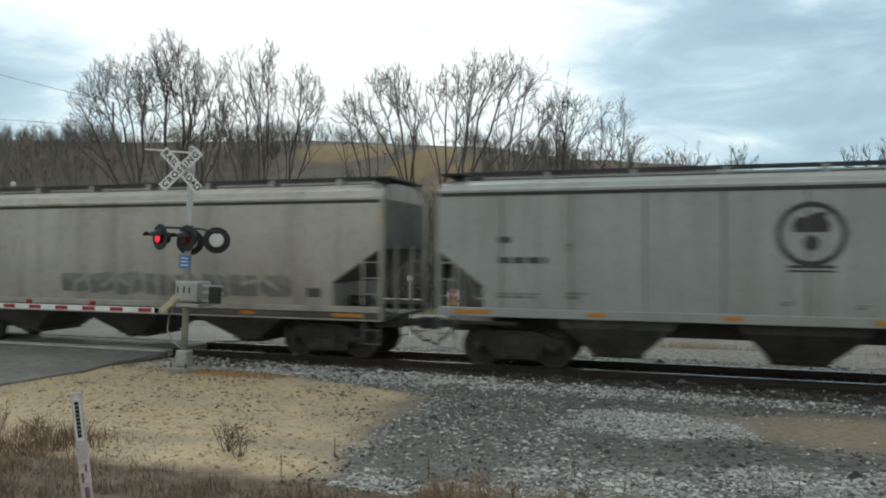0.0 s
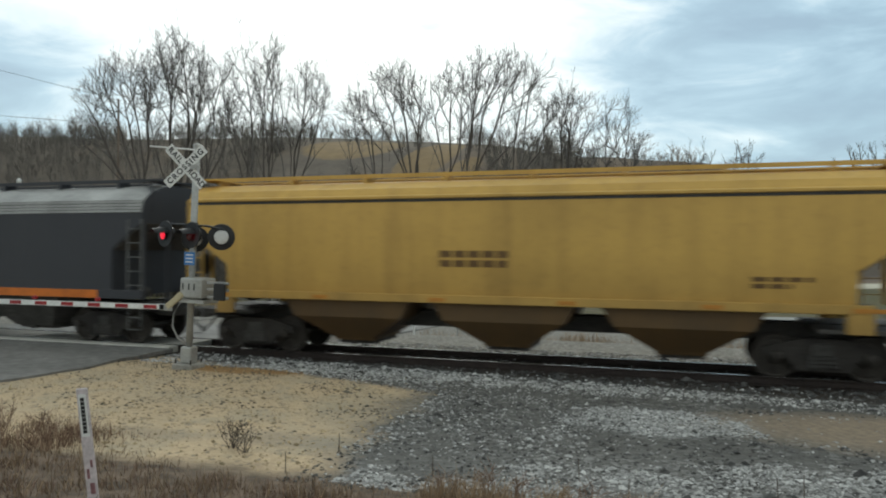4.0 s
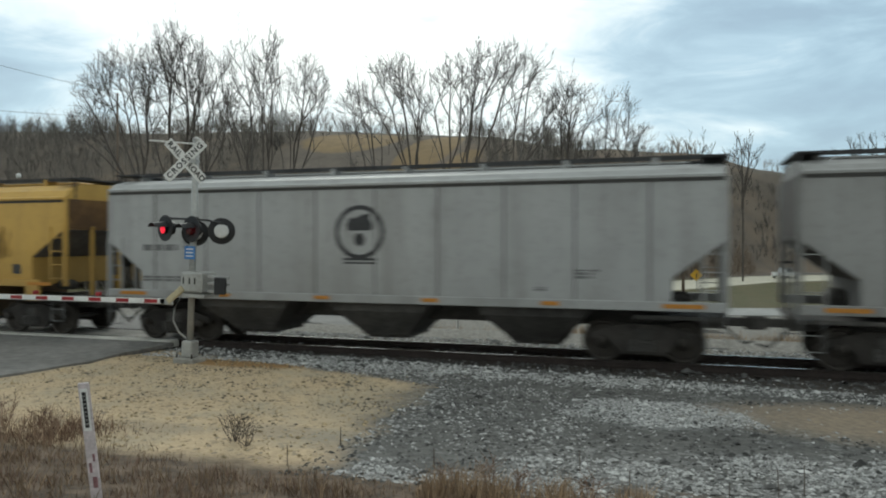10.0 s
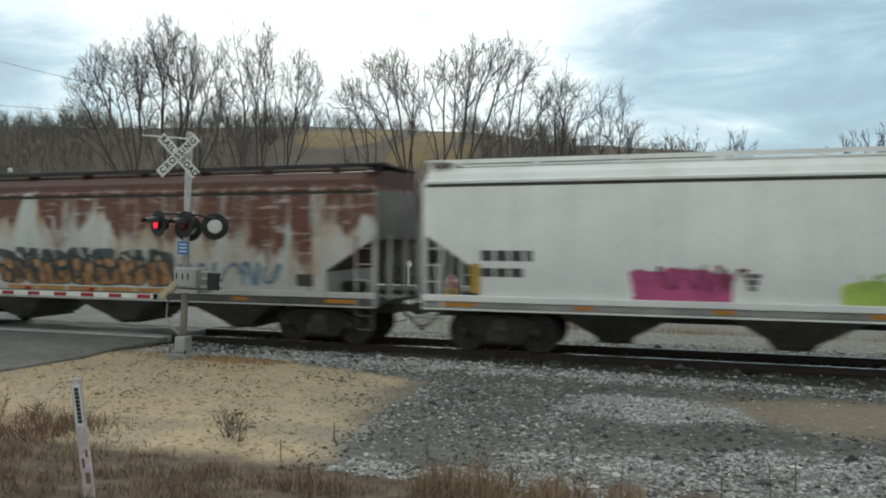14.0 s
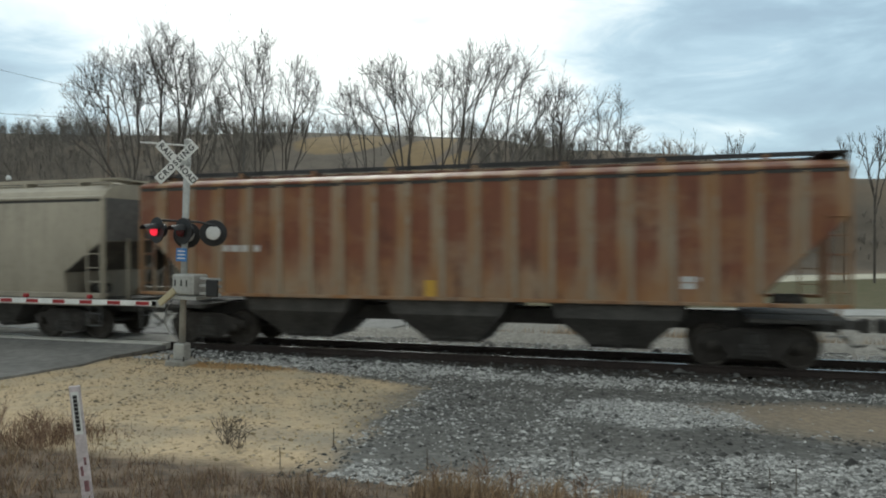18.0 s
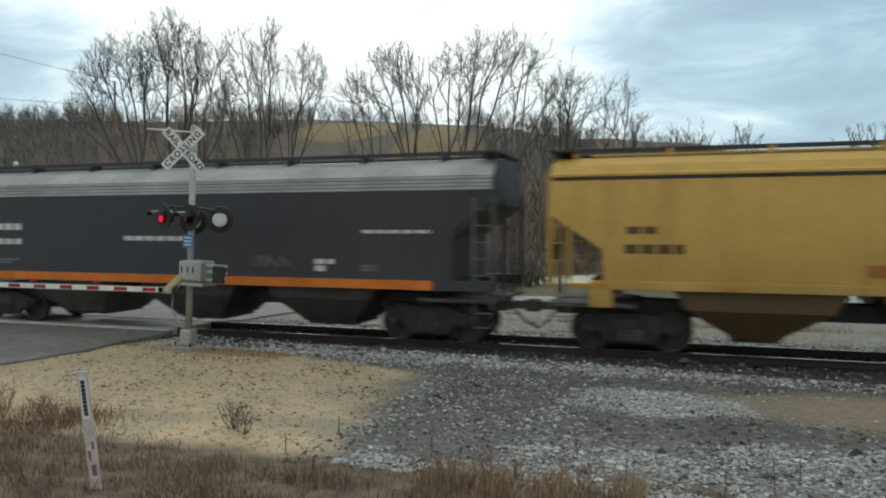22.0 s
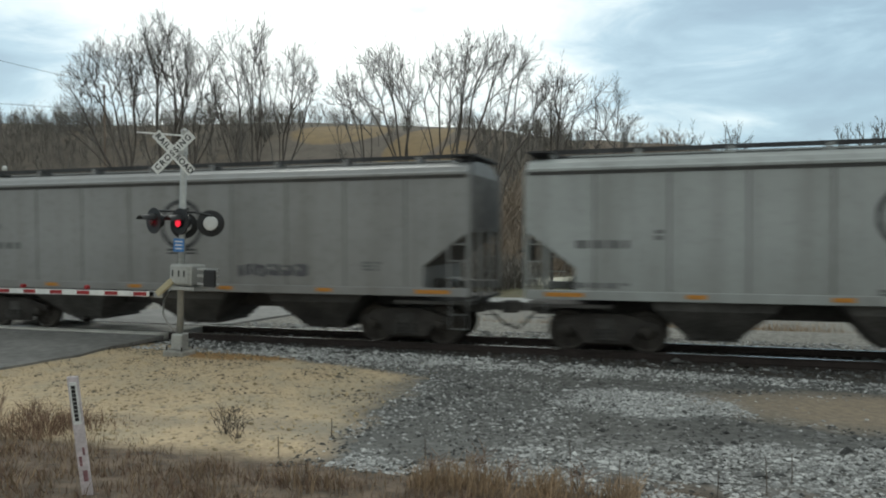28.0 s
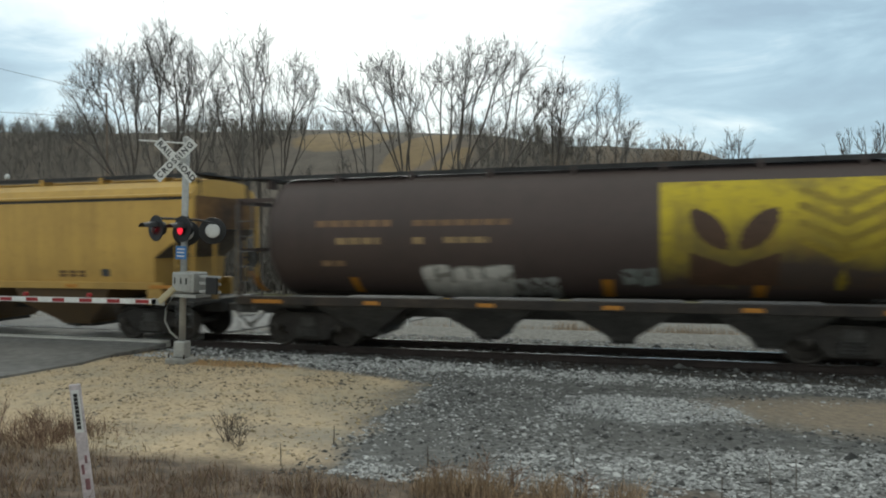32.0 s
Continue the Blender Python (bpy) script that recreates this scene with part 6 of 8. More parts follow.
bars(c_z, "corrugated", 0.43, 1.32, 1.65, 1.76, 1, (0.16, 0.16, 0.16))
bars(c_z, "corrugated", 5.04, 5.54, 1.69, 1.88, 2, (0.16, 0.16, 0.16))
word_blocks(c_aa, "low_eave", -7.11, -4.09, 2.75, 3.37, 6, (0.42, 0.035, 0.04), 0.12)
spray(c_aa, "low_eave", 1.38, 2.63, 1.27, 2.11, 72, (0.03, 0.30, 0.10), None, 1, "block", "solid green sprayed patch")
spray(c_aa, "low_eave", 3.78, 5.00, 1.27, 2.15, 73, (0.03, 0.30, 0.10), None, 1, "block", "solid green sprayed patch")
spray(c_aa, "low_eave", 0.71, 1.53, 1.32, 1.84, 74, (0.10, 0.36, 0.16), None, 3, "lines", "sprayed paint")
spray(c_aa, "low_eave", 4.70, 5.40, 1.51, 2.10, 75, (0.10, 0.36, 0.16), None, 3, "lines", "sprayed paint")
spray(c_aa, "low_eave", 2.75, 3.78, 1.45, 2.10, 76, (0.36, 0.46, 0.14), None, 3, "lines", "sprayed paint")
spray(c_aa, "low_eave", -4.66, -3.76, 1.81, 2.10, 77, (0.20, 0.45, 0.16), None, 4, "lines", "sprayed paint")
bars(c_aa, "low_eave", -6.61, -5.58, 2.24, 2.46, 1, (0.16, 0.16, 0.16))
bars(c_aa, "low_eave", -6.61, -5.58, 1.77, 1.99, 1, (0.16, 0.16, 0.16))
spray(c_aa, "low_eave", 5.83, 6.28, 1.51, 1.72, 78, (0.06, 0.06, 0.062), None, 1, "block", "sprayed paint")
bars(c_aa, "low_eave", 3.74, 4.51, 2.36, 2.42, 1, (0.06, 0.06, 0.062))
emblem(c_ab, "flat", 0.03, 3.03, 0.69)
spray(c_ab, "flat", -2.31, 3.57, 1.42, 2.23, 79, (0.25, 0.53, 0.33), (0.66, 0.70, 0.68), 7, "letters", "mint green letters with white outlines")
spray(c_ab, "flat", 4.22, 5.51, 1.74, 2.03, 80, (0.10, 0.10, 0.12), None, 5, "lines", "sprayed paint")
bars(c_ab, "flat", -5.60, -4.46, 2.40, 2.62, 1, (0.06, 0.06, 0.062))
spray(c_ac, "smooth", -0.44, 1.40, 1.34, 2.00, 81, (0.33, 0.33, 0.33), None, 4, "lines", "grey sprayed strokes")
spray(c_ac, "smooth", 2.62, 3.98, 1.39, 2.05, 82, (0.36, 0.36, 0.36), (0.2, 0.2, 0.2), 3, "letters", "grey sprayed letters")
spray(c_ac, "smooth", 5.61, 5.94, 1.60, 1.79, 83, (0.06, 0.06, 0.062), None, 1, "block", "sprayed paint")
spray(c_ac, "smooth", -7.05, -6.41, 2.87, 3.14, 84, (0.06, 0.06, 0.062), None, 3, "letters", "sprayed paint")
bars(c_ac, "smooth", -5.67, -5.04, 2.35, 2.54, 1, (0.06, 0.06, 0.062))
bars(c_ac, "smooth", -5.55, -4.38, 1.76, 2.07, 1, (0.06, 0.06, 0.062))
bars(c_ac, "smooth", 3.52, 3.54, 2.84, 2.86, 1, (0.06, 0.06, 0.062))
spray(c_ad, "smooth", -4.06, 0.99, 1.27, 2.56, 85, (0.16, 0.38, 0.40), (0.03, 0.03, 0.03), 5, "letters", "teal and black sprayed letters")
spray(c_ad, "smooth", -3.10, 1.12, 1.27, 1.88, 86, (0.48, 0.42, 0.26), None, 5, "lines", "sprayed paint")
spray(c_ad, "smooth", 1.49, 6.32, 1.27, 2.42, 87, (0.50, 0.10, 0.10), (0.50, 0.36, 0.33), 6, "letters", "red letters with pale outlines")
spray(c_ad, "smooth", 2.09, 5.11, 2.36, 2.63, 88, (0.06, 0.06, 0.062), None, 7, "lines", "sprayed paint")
spray(c_ad, "smooth", -6.68, -4.25, 1.27, 1.97, 89, (0.42, 0.10, 0.08), None, 3, "letters", "sprayed paint")
spray(c_ad, "smooth", 6.37, 6.91, 1.86, 2.32, 90, (0.06, 0.06, 0.062), None, 2, "lines", "sprayed paint")
bars(c_ad, "smooth", -5.13, -4.15, 2.21, 2.53, 1, (0.06, 0.06, 0.062))
emblem(c_ag, "flat", -0.15, 2.96, 0.71)
bars(c_ag, "flat", -6.67, -5.46, 2.27, 2.53, 1, (0.16, 0.16, 0.16))
bars(c_ag, "flat", 4.90, 5.41, 1.81, 2.05, 3, (0.16, 0.16, 0.16))
bars(c_ag, "flat", 4.03, 4.39, 1.53, 1.68, 2, (0.16, 0.16, 0.16))
bars(c_ag, "flat", -0.80, -0.31, 1.38, 1.54, 2, (0.16, 0.16, 0.16))
bars(c_ag, "flat", -6.72, -5.45, 1.45, 1.59, 2, (0.16, 0.16, 0.16))
bars(c_ag, "flat", -5.00, -4.74, 2.49, 2.74, 2, (0.16, 0.16, 0.16))
emblem(c_ah, "flat", 0.06, 2.93, 0.70)
spray(c_ah, "flat", 1.75, 3.71, 1.61, 1.95, 91, (0.09, 0.09, 0.10), None, 5, "letters", "dark sprayed scribble")
bars(c_ah, "flat", -6.53, -5.97, 2.80, 3.00, 1, (0.16, 0.16, 0.16))
bars(c_ah, "flat", -6.54, -5.25, 2.23, 2.47, 1, (0.16, 0.16, 0.16))
bars(c_ah, "flat", 5.07, 5.64, 1.77, 2.02, 3, (0.16, 0.16, 0.16))
emblem(c_af, "flat", 0.9, 2.95, 0.82)
bars(c_af, "flat", -5.6, -4.3, 2.35, 2.55, 1, (0.06, 0.06, 0.062))
canada_word(c_ai, -0.33, 2.77, 4.94)
spray(c_ai, "round", -5.80, -2.12, 1.27, 2.26, 92, (0.50, 0.50, 0.48), (0.06, 0.06, 0.06), 4, "letters", "grey letters with black outlines")
spray(c_ai, "round", -1.59, 1.47, 1.27, 2.13, 93, (0.62, 0.60, 0.57), (0.05, 0.05, 0.05), 4, "letters", "white sprayed letters")
spray(c_ai, "round", 2.59, 5.71, 1.27, 2.26, 94, (0.38, 0.39, 0.42), (0.06, 0.06, 0.08), 5, "letters", "grey sprayed letters")
spray(c_ai, "round", 5.59, 7.07, 1.27, 2.18, 95, (0.26, 0.22, 0.36), (0.1, 0.3, 0.2), 3, "letters", "purple and green sprayed letters")
spray(c_ai, "round", 2.86, 3.84, 2.18, 3.23, 96, (0.28, 0.09, 0.04), None, 4, "lines", "faint brown wheat mark")
spray(c_ai, "round", 4.56, 5.76, 2.18, 3.19, 97, (0.26, 0.08, 0.04), None, 4, "lines", "sprayed paint")
spray(c_ai, "round", 1.42, 1.97, 1.60, 1.98, 98, (0.10, 0.3, 0.16), None, 2, "letters", "sprayed paint")
spray(c_ai, "round", -6.88, -6.16, 2.30, 2.52, 99, (0.36, 0.19, 0.17), None, 1, "block", "sprayed paint")
spray(c_ai, "round", 1.45, 2.13, 3.19, 3.41, 100, (0.36, 0.07, 0.06), None, 1, "block", "sprayed paint")
spray(c_aj, "round", -4.23, -1.43, 1.27, 2.30, 101, (0.46, 0.36, 0.44), (0.45, 0.46, 0.46), 3, "letters", "pink and teal bubble letters")
spray(c_aj, "round", -3.10, -2.14, 1.27, 1.99, 102, (0.20, 0.50, 0.52), None, 1, "block", "sprayed paint")
spray(c_aj, "round", -0.69, 4.97, 1.27, 2.29, 103, (0.15, 0.15, 0.14), (0.24, 0.24, 0.22), 7, "letters", "dark grey sprayed letters")
spray(c_aj, "round", 4.84, 6.29, 1.31, 2.14, 104, (0.20, 0.2, 0.18), None, 3, "block", "sprayed paint")
spray(c_aj, "round", 2.81, 6.98, 2.89, 3.81, 105, (0.16, 0.10, 0.055), None, 1, "block", "faded tan panel")
bars(c_aj, "round", 4.09, 4.72, 1.12, 1.27, 1, (0.5,0.26,0.05))
word_blocks(c_ak, "low_eave", -7.14, -3.93, 2.80, 3.39, 6, (0.42, 0.035, 0.04), 0.12)
spray(c_ak, "low_eave", -5.69, -0.30, 1.45, 2.18, 106, (0.10, 0.28, 0.50), None, 11, "lines", "blue sprayed strokes")
spray(c_ak, "low_eave", -5.55, -0.44, 1.62, 2.12, 126, (0.13, 0.32, 0.52), None, 9, "letters", "blue sprayed cloud")
spray(c_ak, "low_eave", -5.16, -1.20, 1.36, 1.88, 107, (0.56, 0.48, 0.13), (0.03, 0.03, 0.03), 5, "letters", "yellow bubble letters with black outlines")
spray(c_ak, "low_eave", -0.44, 2.72, 1.27, 2.21, 108, (0.62, 0.36, 0.14), None, 5, "letters", "orange sprayed cloud")
spray(c_ak, "low_eave", -0.16, 2.05, 1.27, 2.05, 109, (0.05, 0.22, 0.55), None, 3, "letters", "blue sprayed letters")
spray(c_ak, "low_eave", 3.51, 6.17, 1.74, 2.22, 110, (0.12, 0.12, 0.12), None, 7, "lines", "thin black scribble")
spray(c_ak, "low_eave", -7.65, -6.90, 2.47, 2.69, 111, (0.06, 0.06, 0.062), None, 2, "lines", "sprayed paint")
bars(c_ak, "low_eave", 4.91, 6.11, 1.63, 1.87, 2, (0.16, 0.16, 0.16))
leaf_panel(c_al, "round", 2.39, 7.02, 1.57, 3.92, (0.58, 0.44, 0.025), (0.09, 0.05, 0.03), 1)
spray(c_al, "round", -3.03, -0.81, 1.27, 2.11, 112, (0.55, 0.53, 0.49), (0.3, 0.28, 0.25), 3, "letters", "white sprayed shape")
spray(c_al, "round", -2.75, -0.94, 1.27, 1.76, 113, (0.64, 0.62, 0.57), None, 1, "block", "white sprayed shape")
spray(c_al, "round", -0.81, 0.20, 1.27, 1.84, 114, (0.33, 0.33, 0.31), None, 3, "letters", "sprayed paint")
spray(c_al, "round", 1.54, 2.35, 1.61, 2.07, 115, (0.24, 0.26, 0.24), None, 2, "letters", "sprayed paint")
spray(c_al, "round", -7.74, -7.52, 1.36, 1.93, 116, (0.50, 0.22, 0.03), None, 1, "block", "sprayed paint")
spray(c_al, "round", -4.96, -4.72, 1.37, 1.78, 117, (0.50, 0.22, 0.03), None, 1, "block", "sprayed paint")
spray(c_al, "round", 1.14, 1.39, 1.34, 1.78, 118, (0.50, 0.22, 0.03), None, 1, "block", "sprayed paint")
spray(c_al, "round", 4.28, 4.53, 1.37, 1.78, 119, (0.50, 0.22, 0.03), None, 1, "block", "sprayed paint")
bars(c_al, "round", -5.72, -3.69, 2.96, 3.16, 1, (0.22, 0.13, 0.07))
bars(c_al, "round", -3.22, -0.80, 2.96, 3.14, 1, (0.22, 0.13, 0.07))
bars(c_al, "round", -5.19, -3.98, 2.54, 2.75, 1, (0.36, 0.25, 0.13))
bars(c_al, "round", -3.23, -2.88, 2.54, 2.74, 1, (0.36, 0.25, 0.13))
bars(c_al, "round", -2.46, -1.31, 2.56, 2.76, 1, (0.36, 0.25, 0.13))
bars(c_al, "round", -5.65, -4.96, 2.01, 2.19, 1, (0.26, 0.17, 0.1))
bars(c_am, "long", 3.92, 4.89, 1.72, 1.93, 2, (0.16, 0.09, 0.03))
spray(c_am, "long", 5.42, 5.72, 1.76, 1.98, 120, (0.06, 0.06, 0.062), None, 1, "block", "sprayed paint")
orange_sill(c_bl, -110.79, -93.95)
corrugated_roof(c_bl, -110.79, -93.95)
orange_sill(c_r, -318.5, -301.81)
corrugated_roof(c_r, -318.5, -301.81)
orange_sill(c_z, -457.3, -440.49)
corrugated_roof(c_z, -457.3, -440.49)
bars(c_r, "corrugated", -1.91, 0.06, 2.37, 2.55, 1, (0.6, 0.6, 0.59))
bars(c_r, "corrugated", 5.07, 6.89, 2.60, 2.71, 1, (0.6, 0.6, 0.59))
bars(c_r, "corrugated", 3.80, 4.38, 1.65, 2.00, 2, (0.6, 0.6, 0.59))
bars(c_r, "corrugated", -6.42, -5.41, 2.63, 2.88, 1, (0.6, 0.6, 0.59))
bars(c_r, "corrugated", -6.42, -5.42, 2.24, 2.45, 1, (0.6, 0.6, 0.59))
bars(c_r, "corrugated", -6.43, -5.51, 1.72, 1.90, 2, (0.16, 0.16, 0.16))
spray(c_r, "corrugated", 2.05, 3.17, 1.76, 2.09, 71, (0.16, 0.16, 0.16), None, 4, "lines", "sprayed paint")
bars(c_r, "corrugated", 0.43, 1.32, 1.65, 1.76, 1, (0.16, 0.16, 0.16))
bars(c_r, "corrugated", 5.04, 5.54, 1.69, 1.88, 2, (0.16, 0.16, 0.16))

# ---- the crossing signal ----
M_ALU = mat("weathered_aluminium_paint", (0.42, 0.42, 0.40), 0.5, 0.3, noise_scale=1.5, vary=0.3, fine=0.12)
M_SIGN = mat("white_sign_sheet", (0.74, 0.74, 0.72), 0.45, noise_scale=2, vary=0.15)
M_INK = mat("black_letters", (0.02, 0.02, 0.02), 0.5, noise_scale=2, vary=0.2)
M_HOOD = mat("black_enamel", (0.022, 0.022, 0.024), 0.55, noise_scale=3, vary=0.4, fine=0.2)
M_BLUE = mat("blue_sign_sheet", (0.05, 0.19, 0.48), 0.4, noise_scale=3, vary=0.2)
M_GATERED = mat("red_gate_sheet", (0.33, 0.025, 0.03), 0.4, noise_scale=3, vary=0.3)
M_LENS = mat("dark_red_glass", (0.10, 0.006, 0.008), 0.25, noise_scale=6, vary=0.4)
M_LIT = mat("glowing_red_lamp", (0.9, 0.02, 0.05), 0.3, glow=0.85)
M_BUFF = mat("buff_casting", (0.46, 0.40, 0.26), 0.6, noise_scale=3, vary=0.3, fine=0.15)
M_LAMPBACK = mat("pale_lamp_housing", (0.60, 0.60, 0.59), 0.5, noise_scale=3, vary=0.2, fine=0.1)
FLASHERS = []


UPRIGHT = pose(0, 0, 0, 90, 0, 0)          # turns a flat word to stand, facing -y


def build_signal():
    X, Y = -10.83, 14.3
    g0 = ground_z(X, Y)
    sig = thing("crossing_signal", "grey crossing mast with crossbuck, red flashing lamps and lowered gate", "crossing signal", pose(X, Y, g0, 0, 2.3, 0))
    part("foundation", Geo().box(-0.27, 0.27, -0.27, 0.27, -0.1, 0.12, bev=0.03), M_CONCRETE, sig, "stained concrete footing")
    base = part("mast_base", Geo().box(-0.145, 0.145, -0.145, 0.145, 0.12, 0.50, bev=0.03), M_ALU, sig)
    bolt = Geo().lathe([(0.02, 0.14), (0.02, 0.2), (0.012, 0.24)], "z", 6).mesh("bolt")
    for sx in (-1, 1):
        for sy in (-1, 1):
            part("bolt", bolt, M_RAIL, base, at=pose(sx * 0.2, sy * 0.2, -0.02))
    part("mast", Geo().tube([(0, 0, 0.5), (0, 0, 5.12)], 0.075, 14), M_ALU, sig, smooth=True)
    part("mast_cap", Geo().lathe([(0.085, 5.10), (0.085, 5.15), (0.03, 5.19)], "z", 12), M_ALU, sig)
    # crossbuck: two blades, lettered
    for name, rot, first in (("crossbuck_blade", 45, True), ("crossbuck_blade", -45, False)):
        m = pose(-0.19, -0.12 - (0.012 if rot > 0 else 0.0), 4.63, 0, 0, 14) @ pose(0, 0, 0, 0, -rot, 0)
        bl = part(name, Geo().box(-0.61, 0.61, -0.004, 0.004, -0.112, 0.112), M_SIGN, sig, "white sheet blade with black letters", at=m)
        face = pose(0, -0.007, 0) @ UPRIGHT
        if rot > 0:
            letters("CROSSING", 0.185, M_INK, bl, face, bold=0.005, wide=1.32)
        else:
            letters("RAIL", 0.185, M_INK, bl, pose(-0.36, 0, 0) @ face, bold=0.005, wide=1.15)
            letters("ROAD", 0.185, M_INK, bl, pose(0.36, 0, 0) @ face, bold=0.005, wide=1.05)
    part("crossbuck_bracket", Geo().box(-0.16, 0.09, -0.11, -0.07, 4.58, 4.68).tube([(0, 0, 4.6), (0, 0, 4.66)], 0.09, 12), M_ALU, sig)
    part("sight_bar", Geo().tube([(-1.22, -0.1, 5.10), (0.02, -0.1, 5.02)], 0.017, 8), M_SIGN, sig, "thin pale bar beside the sign")
    # lamps on a cross arm
    part("lamp_arm", Geo().tube([(-0.72, 0.02, 3.30), (-0.35, 0.0, 3.30), (0.35, 0.0, 3.29), (0.78, 0.02, 3.22)], 0.026, 8).tube([(0, 0, 3.2), (0, 0, 3.36)], 0.1, 12), M_HOOD, sig)
    for x, z, turn, lit in ((-0.70, 3.07, 20, True), (0.02, 3.07, 16, True), (0.64, 3.05, -214, False), (-0.07, 2.98, -214, False)):
        m = pose(x, -0.12 if lit else 0.16, z, 0, 0, -turn)
        lamp = part("flasher_lamp", Geo().lathe([(0.08, 0.22), (0.15, 0.2), (0.165, 0.03), (0.165, 0.0)], "y", 20), M_LAMPBACK if not lit else M_HOOD, sig, "round red flasher lamp in a black disc" if lit else "flasher lamp seen from its grey back", smooth=False, at=m)
        part("backing_disc", Geo().lathe([(0.30, 0.0), (0.305, 0.012), (0.30, 0.025), (0.1, 0.04)], "y", 28), M_HOOD, lamp)
        if lit:
            # a two-faced lens, bright on one side and dark on the other
            lens = part("lens", Geo().lathe([(0.01, -0.03), (0.07, -0.022), (0.098, -0.003), (0.098, 0.003), (0.07, 0.022), (0.01, 0.03)], "y", 20), M_LIT, lamp, "round red lens", at=pose(0, -0.05, -0.03))
            lens.data.materials.append(M_LENS)
            for f in lens.data.polygons:
                f.material_index = 0 if f.center.y < 0 else 1
            FLASHERS.append((lens, pose(0, -0.05, -0.03), len(FLASHERS) == 0))
        hood = Geo()
        n = 14
        vs, fs = [], []
        for j, (yy, drop) in enumerate(((-0.005, 0), (-0.34, 0.05))):
            for r in (0.158, 0.166):
                for k in range(n):
                    a = radians(10 + 160 * k / (n - 1)) if j == 0 else radians(25 + 130 * k / (n - 1))
                    vs.append((r * math.cos(a), yy, r * math.sin(a) - drop))
        for k in range(n - 1):
            a, b_, c, d_ = k, n + k, 2 * n + k, 3 * n + k
            fs += [(a, a + 1, c + 1, c), (b_, d_, d_ + 1, b_ + 1), (a, b_, b_ + 1, a + 1), (c, c + 1, d_ + 1, d_)]
        fs += [(0, 2 * n, 3 * n, n), (n - 1, 2 * n - 1, 4 * n - 1, 3 * n - 1)]
        hood.add(vs, fs)
        part("visor", hood, M_HOOD, lamp)
        part("lamp_bracket", Geo().tube([(0, 0.12, 0.14), (0, 0.12, 0.26)], 0.025, 8), M_HOOD, lamp)
    part("number_plate_sign", Geo().box(-0.15, 0.13, -0.105, -0.095, 2.38, 2.68, bev=0.0), M_BLUE, sig, "small blue sign with pale bars")
    tag = sig.children[-1]
    for z in (2.45, 2.53, 2.61):
        part("text_bar", Geo().box(-0.11, 0.09, -0.111, -0.106, z - 0.012, z + 0.016), M_SIGN, tag)
    # gate: mechanism, counterweight arms and striped arm
    box = part("gate_mechanism", Geo().box(-0.05, 0.52, -0.36, 0.20, 1.64, 2.10, bev=0.03), M_ALU, sig, "grey steel gate mechanism box")
    part("box_door", Geo().box(0.0, 0.46, -0.375, -0.361, 1.69, 2.05, bev=0.006), M_ALU, box)
    for x in (0.04, 0.20, 0.34):
        part("door_hinge", Geo().box(x, x + 0.025, -0.388, -0.376, 1.84, 1.98), M_HOOD, box)
    part("shelf", Geo().box(-0.12, 0.60, -0.36, 0.2, 1.54, 1.615), M_ALU, box)
    for z in (1.66, 1.84, 1.99):
        part("counterweight_arm", Geo().box(0.60, 1.15, -0.26, -0.2, z, z + 0.06, bev=0.01), M_STEEL, sig)
    part("counterweight", Geo().box(0.82, 1.12, -0.34, -0.27, 1.64, 2.02, bev=0.02), M_HOOD, sig, "dark iron counterweight")
    part("arm_bracket", Geo().box(-0.52, 0.0, -0.42, -0.36, -0.075, 0.075, pose(0.05, 0, 1.74, 0, -40, 0), bev=0.02), M_BUFF, sig, "buff cast arm bracket")
    part("arm_root", Geo().box(-0.56, -0.2, -0.40, -0.36, 1.33, 1.48, bev=0.015), M_STEEL, sig)
    arm = part("gate_arm", Geo().box(-7.6, -0.42, -0.40, -0.365, 1.345, 1.465, bev=0.006), M_SIGN, sig, "white gate arm with red stripes", at=pose(-0.5, 0, 1.4) @ pose(0, 0, 0, 0, -2.3, 0) @ pose(0.5, 0, -1.4))
    for i in range(9):
        x = -0.62 - i * 0.80
        part("red_stripe", Geo().box(x - 0.36, x, -0.404, -0.361, 1.362, 1.448), M_GATERED, arm)
    for x in (-2.3, -4.2, -6.8):
        part("gate_lamp", Geo().lathe([(0.03, -0.06), (0.05, -0.05), (0.05, 0.05), (0.03, 0.06)], "y", 10, pose(x, -0.385, 1.53)), M_GATERED, arm, "small red gate lamp")
    part("conduit", Geo().tube([(-0.02, -0.1, 0.55), (-0.22, -0.14, 0.7), (-0.34, -0.18, 0.95), (-0.30, -0.2, 1.25), (-0.12, -0.2, 1.55)], 0.022, 8), M_STEEL, sig, "pale flexible cable conduit", smooth=True)
    return sig


build_signal()


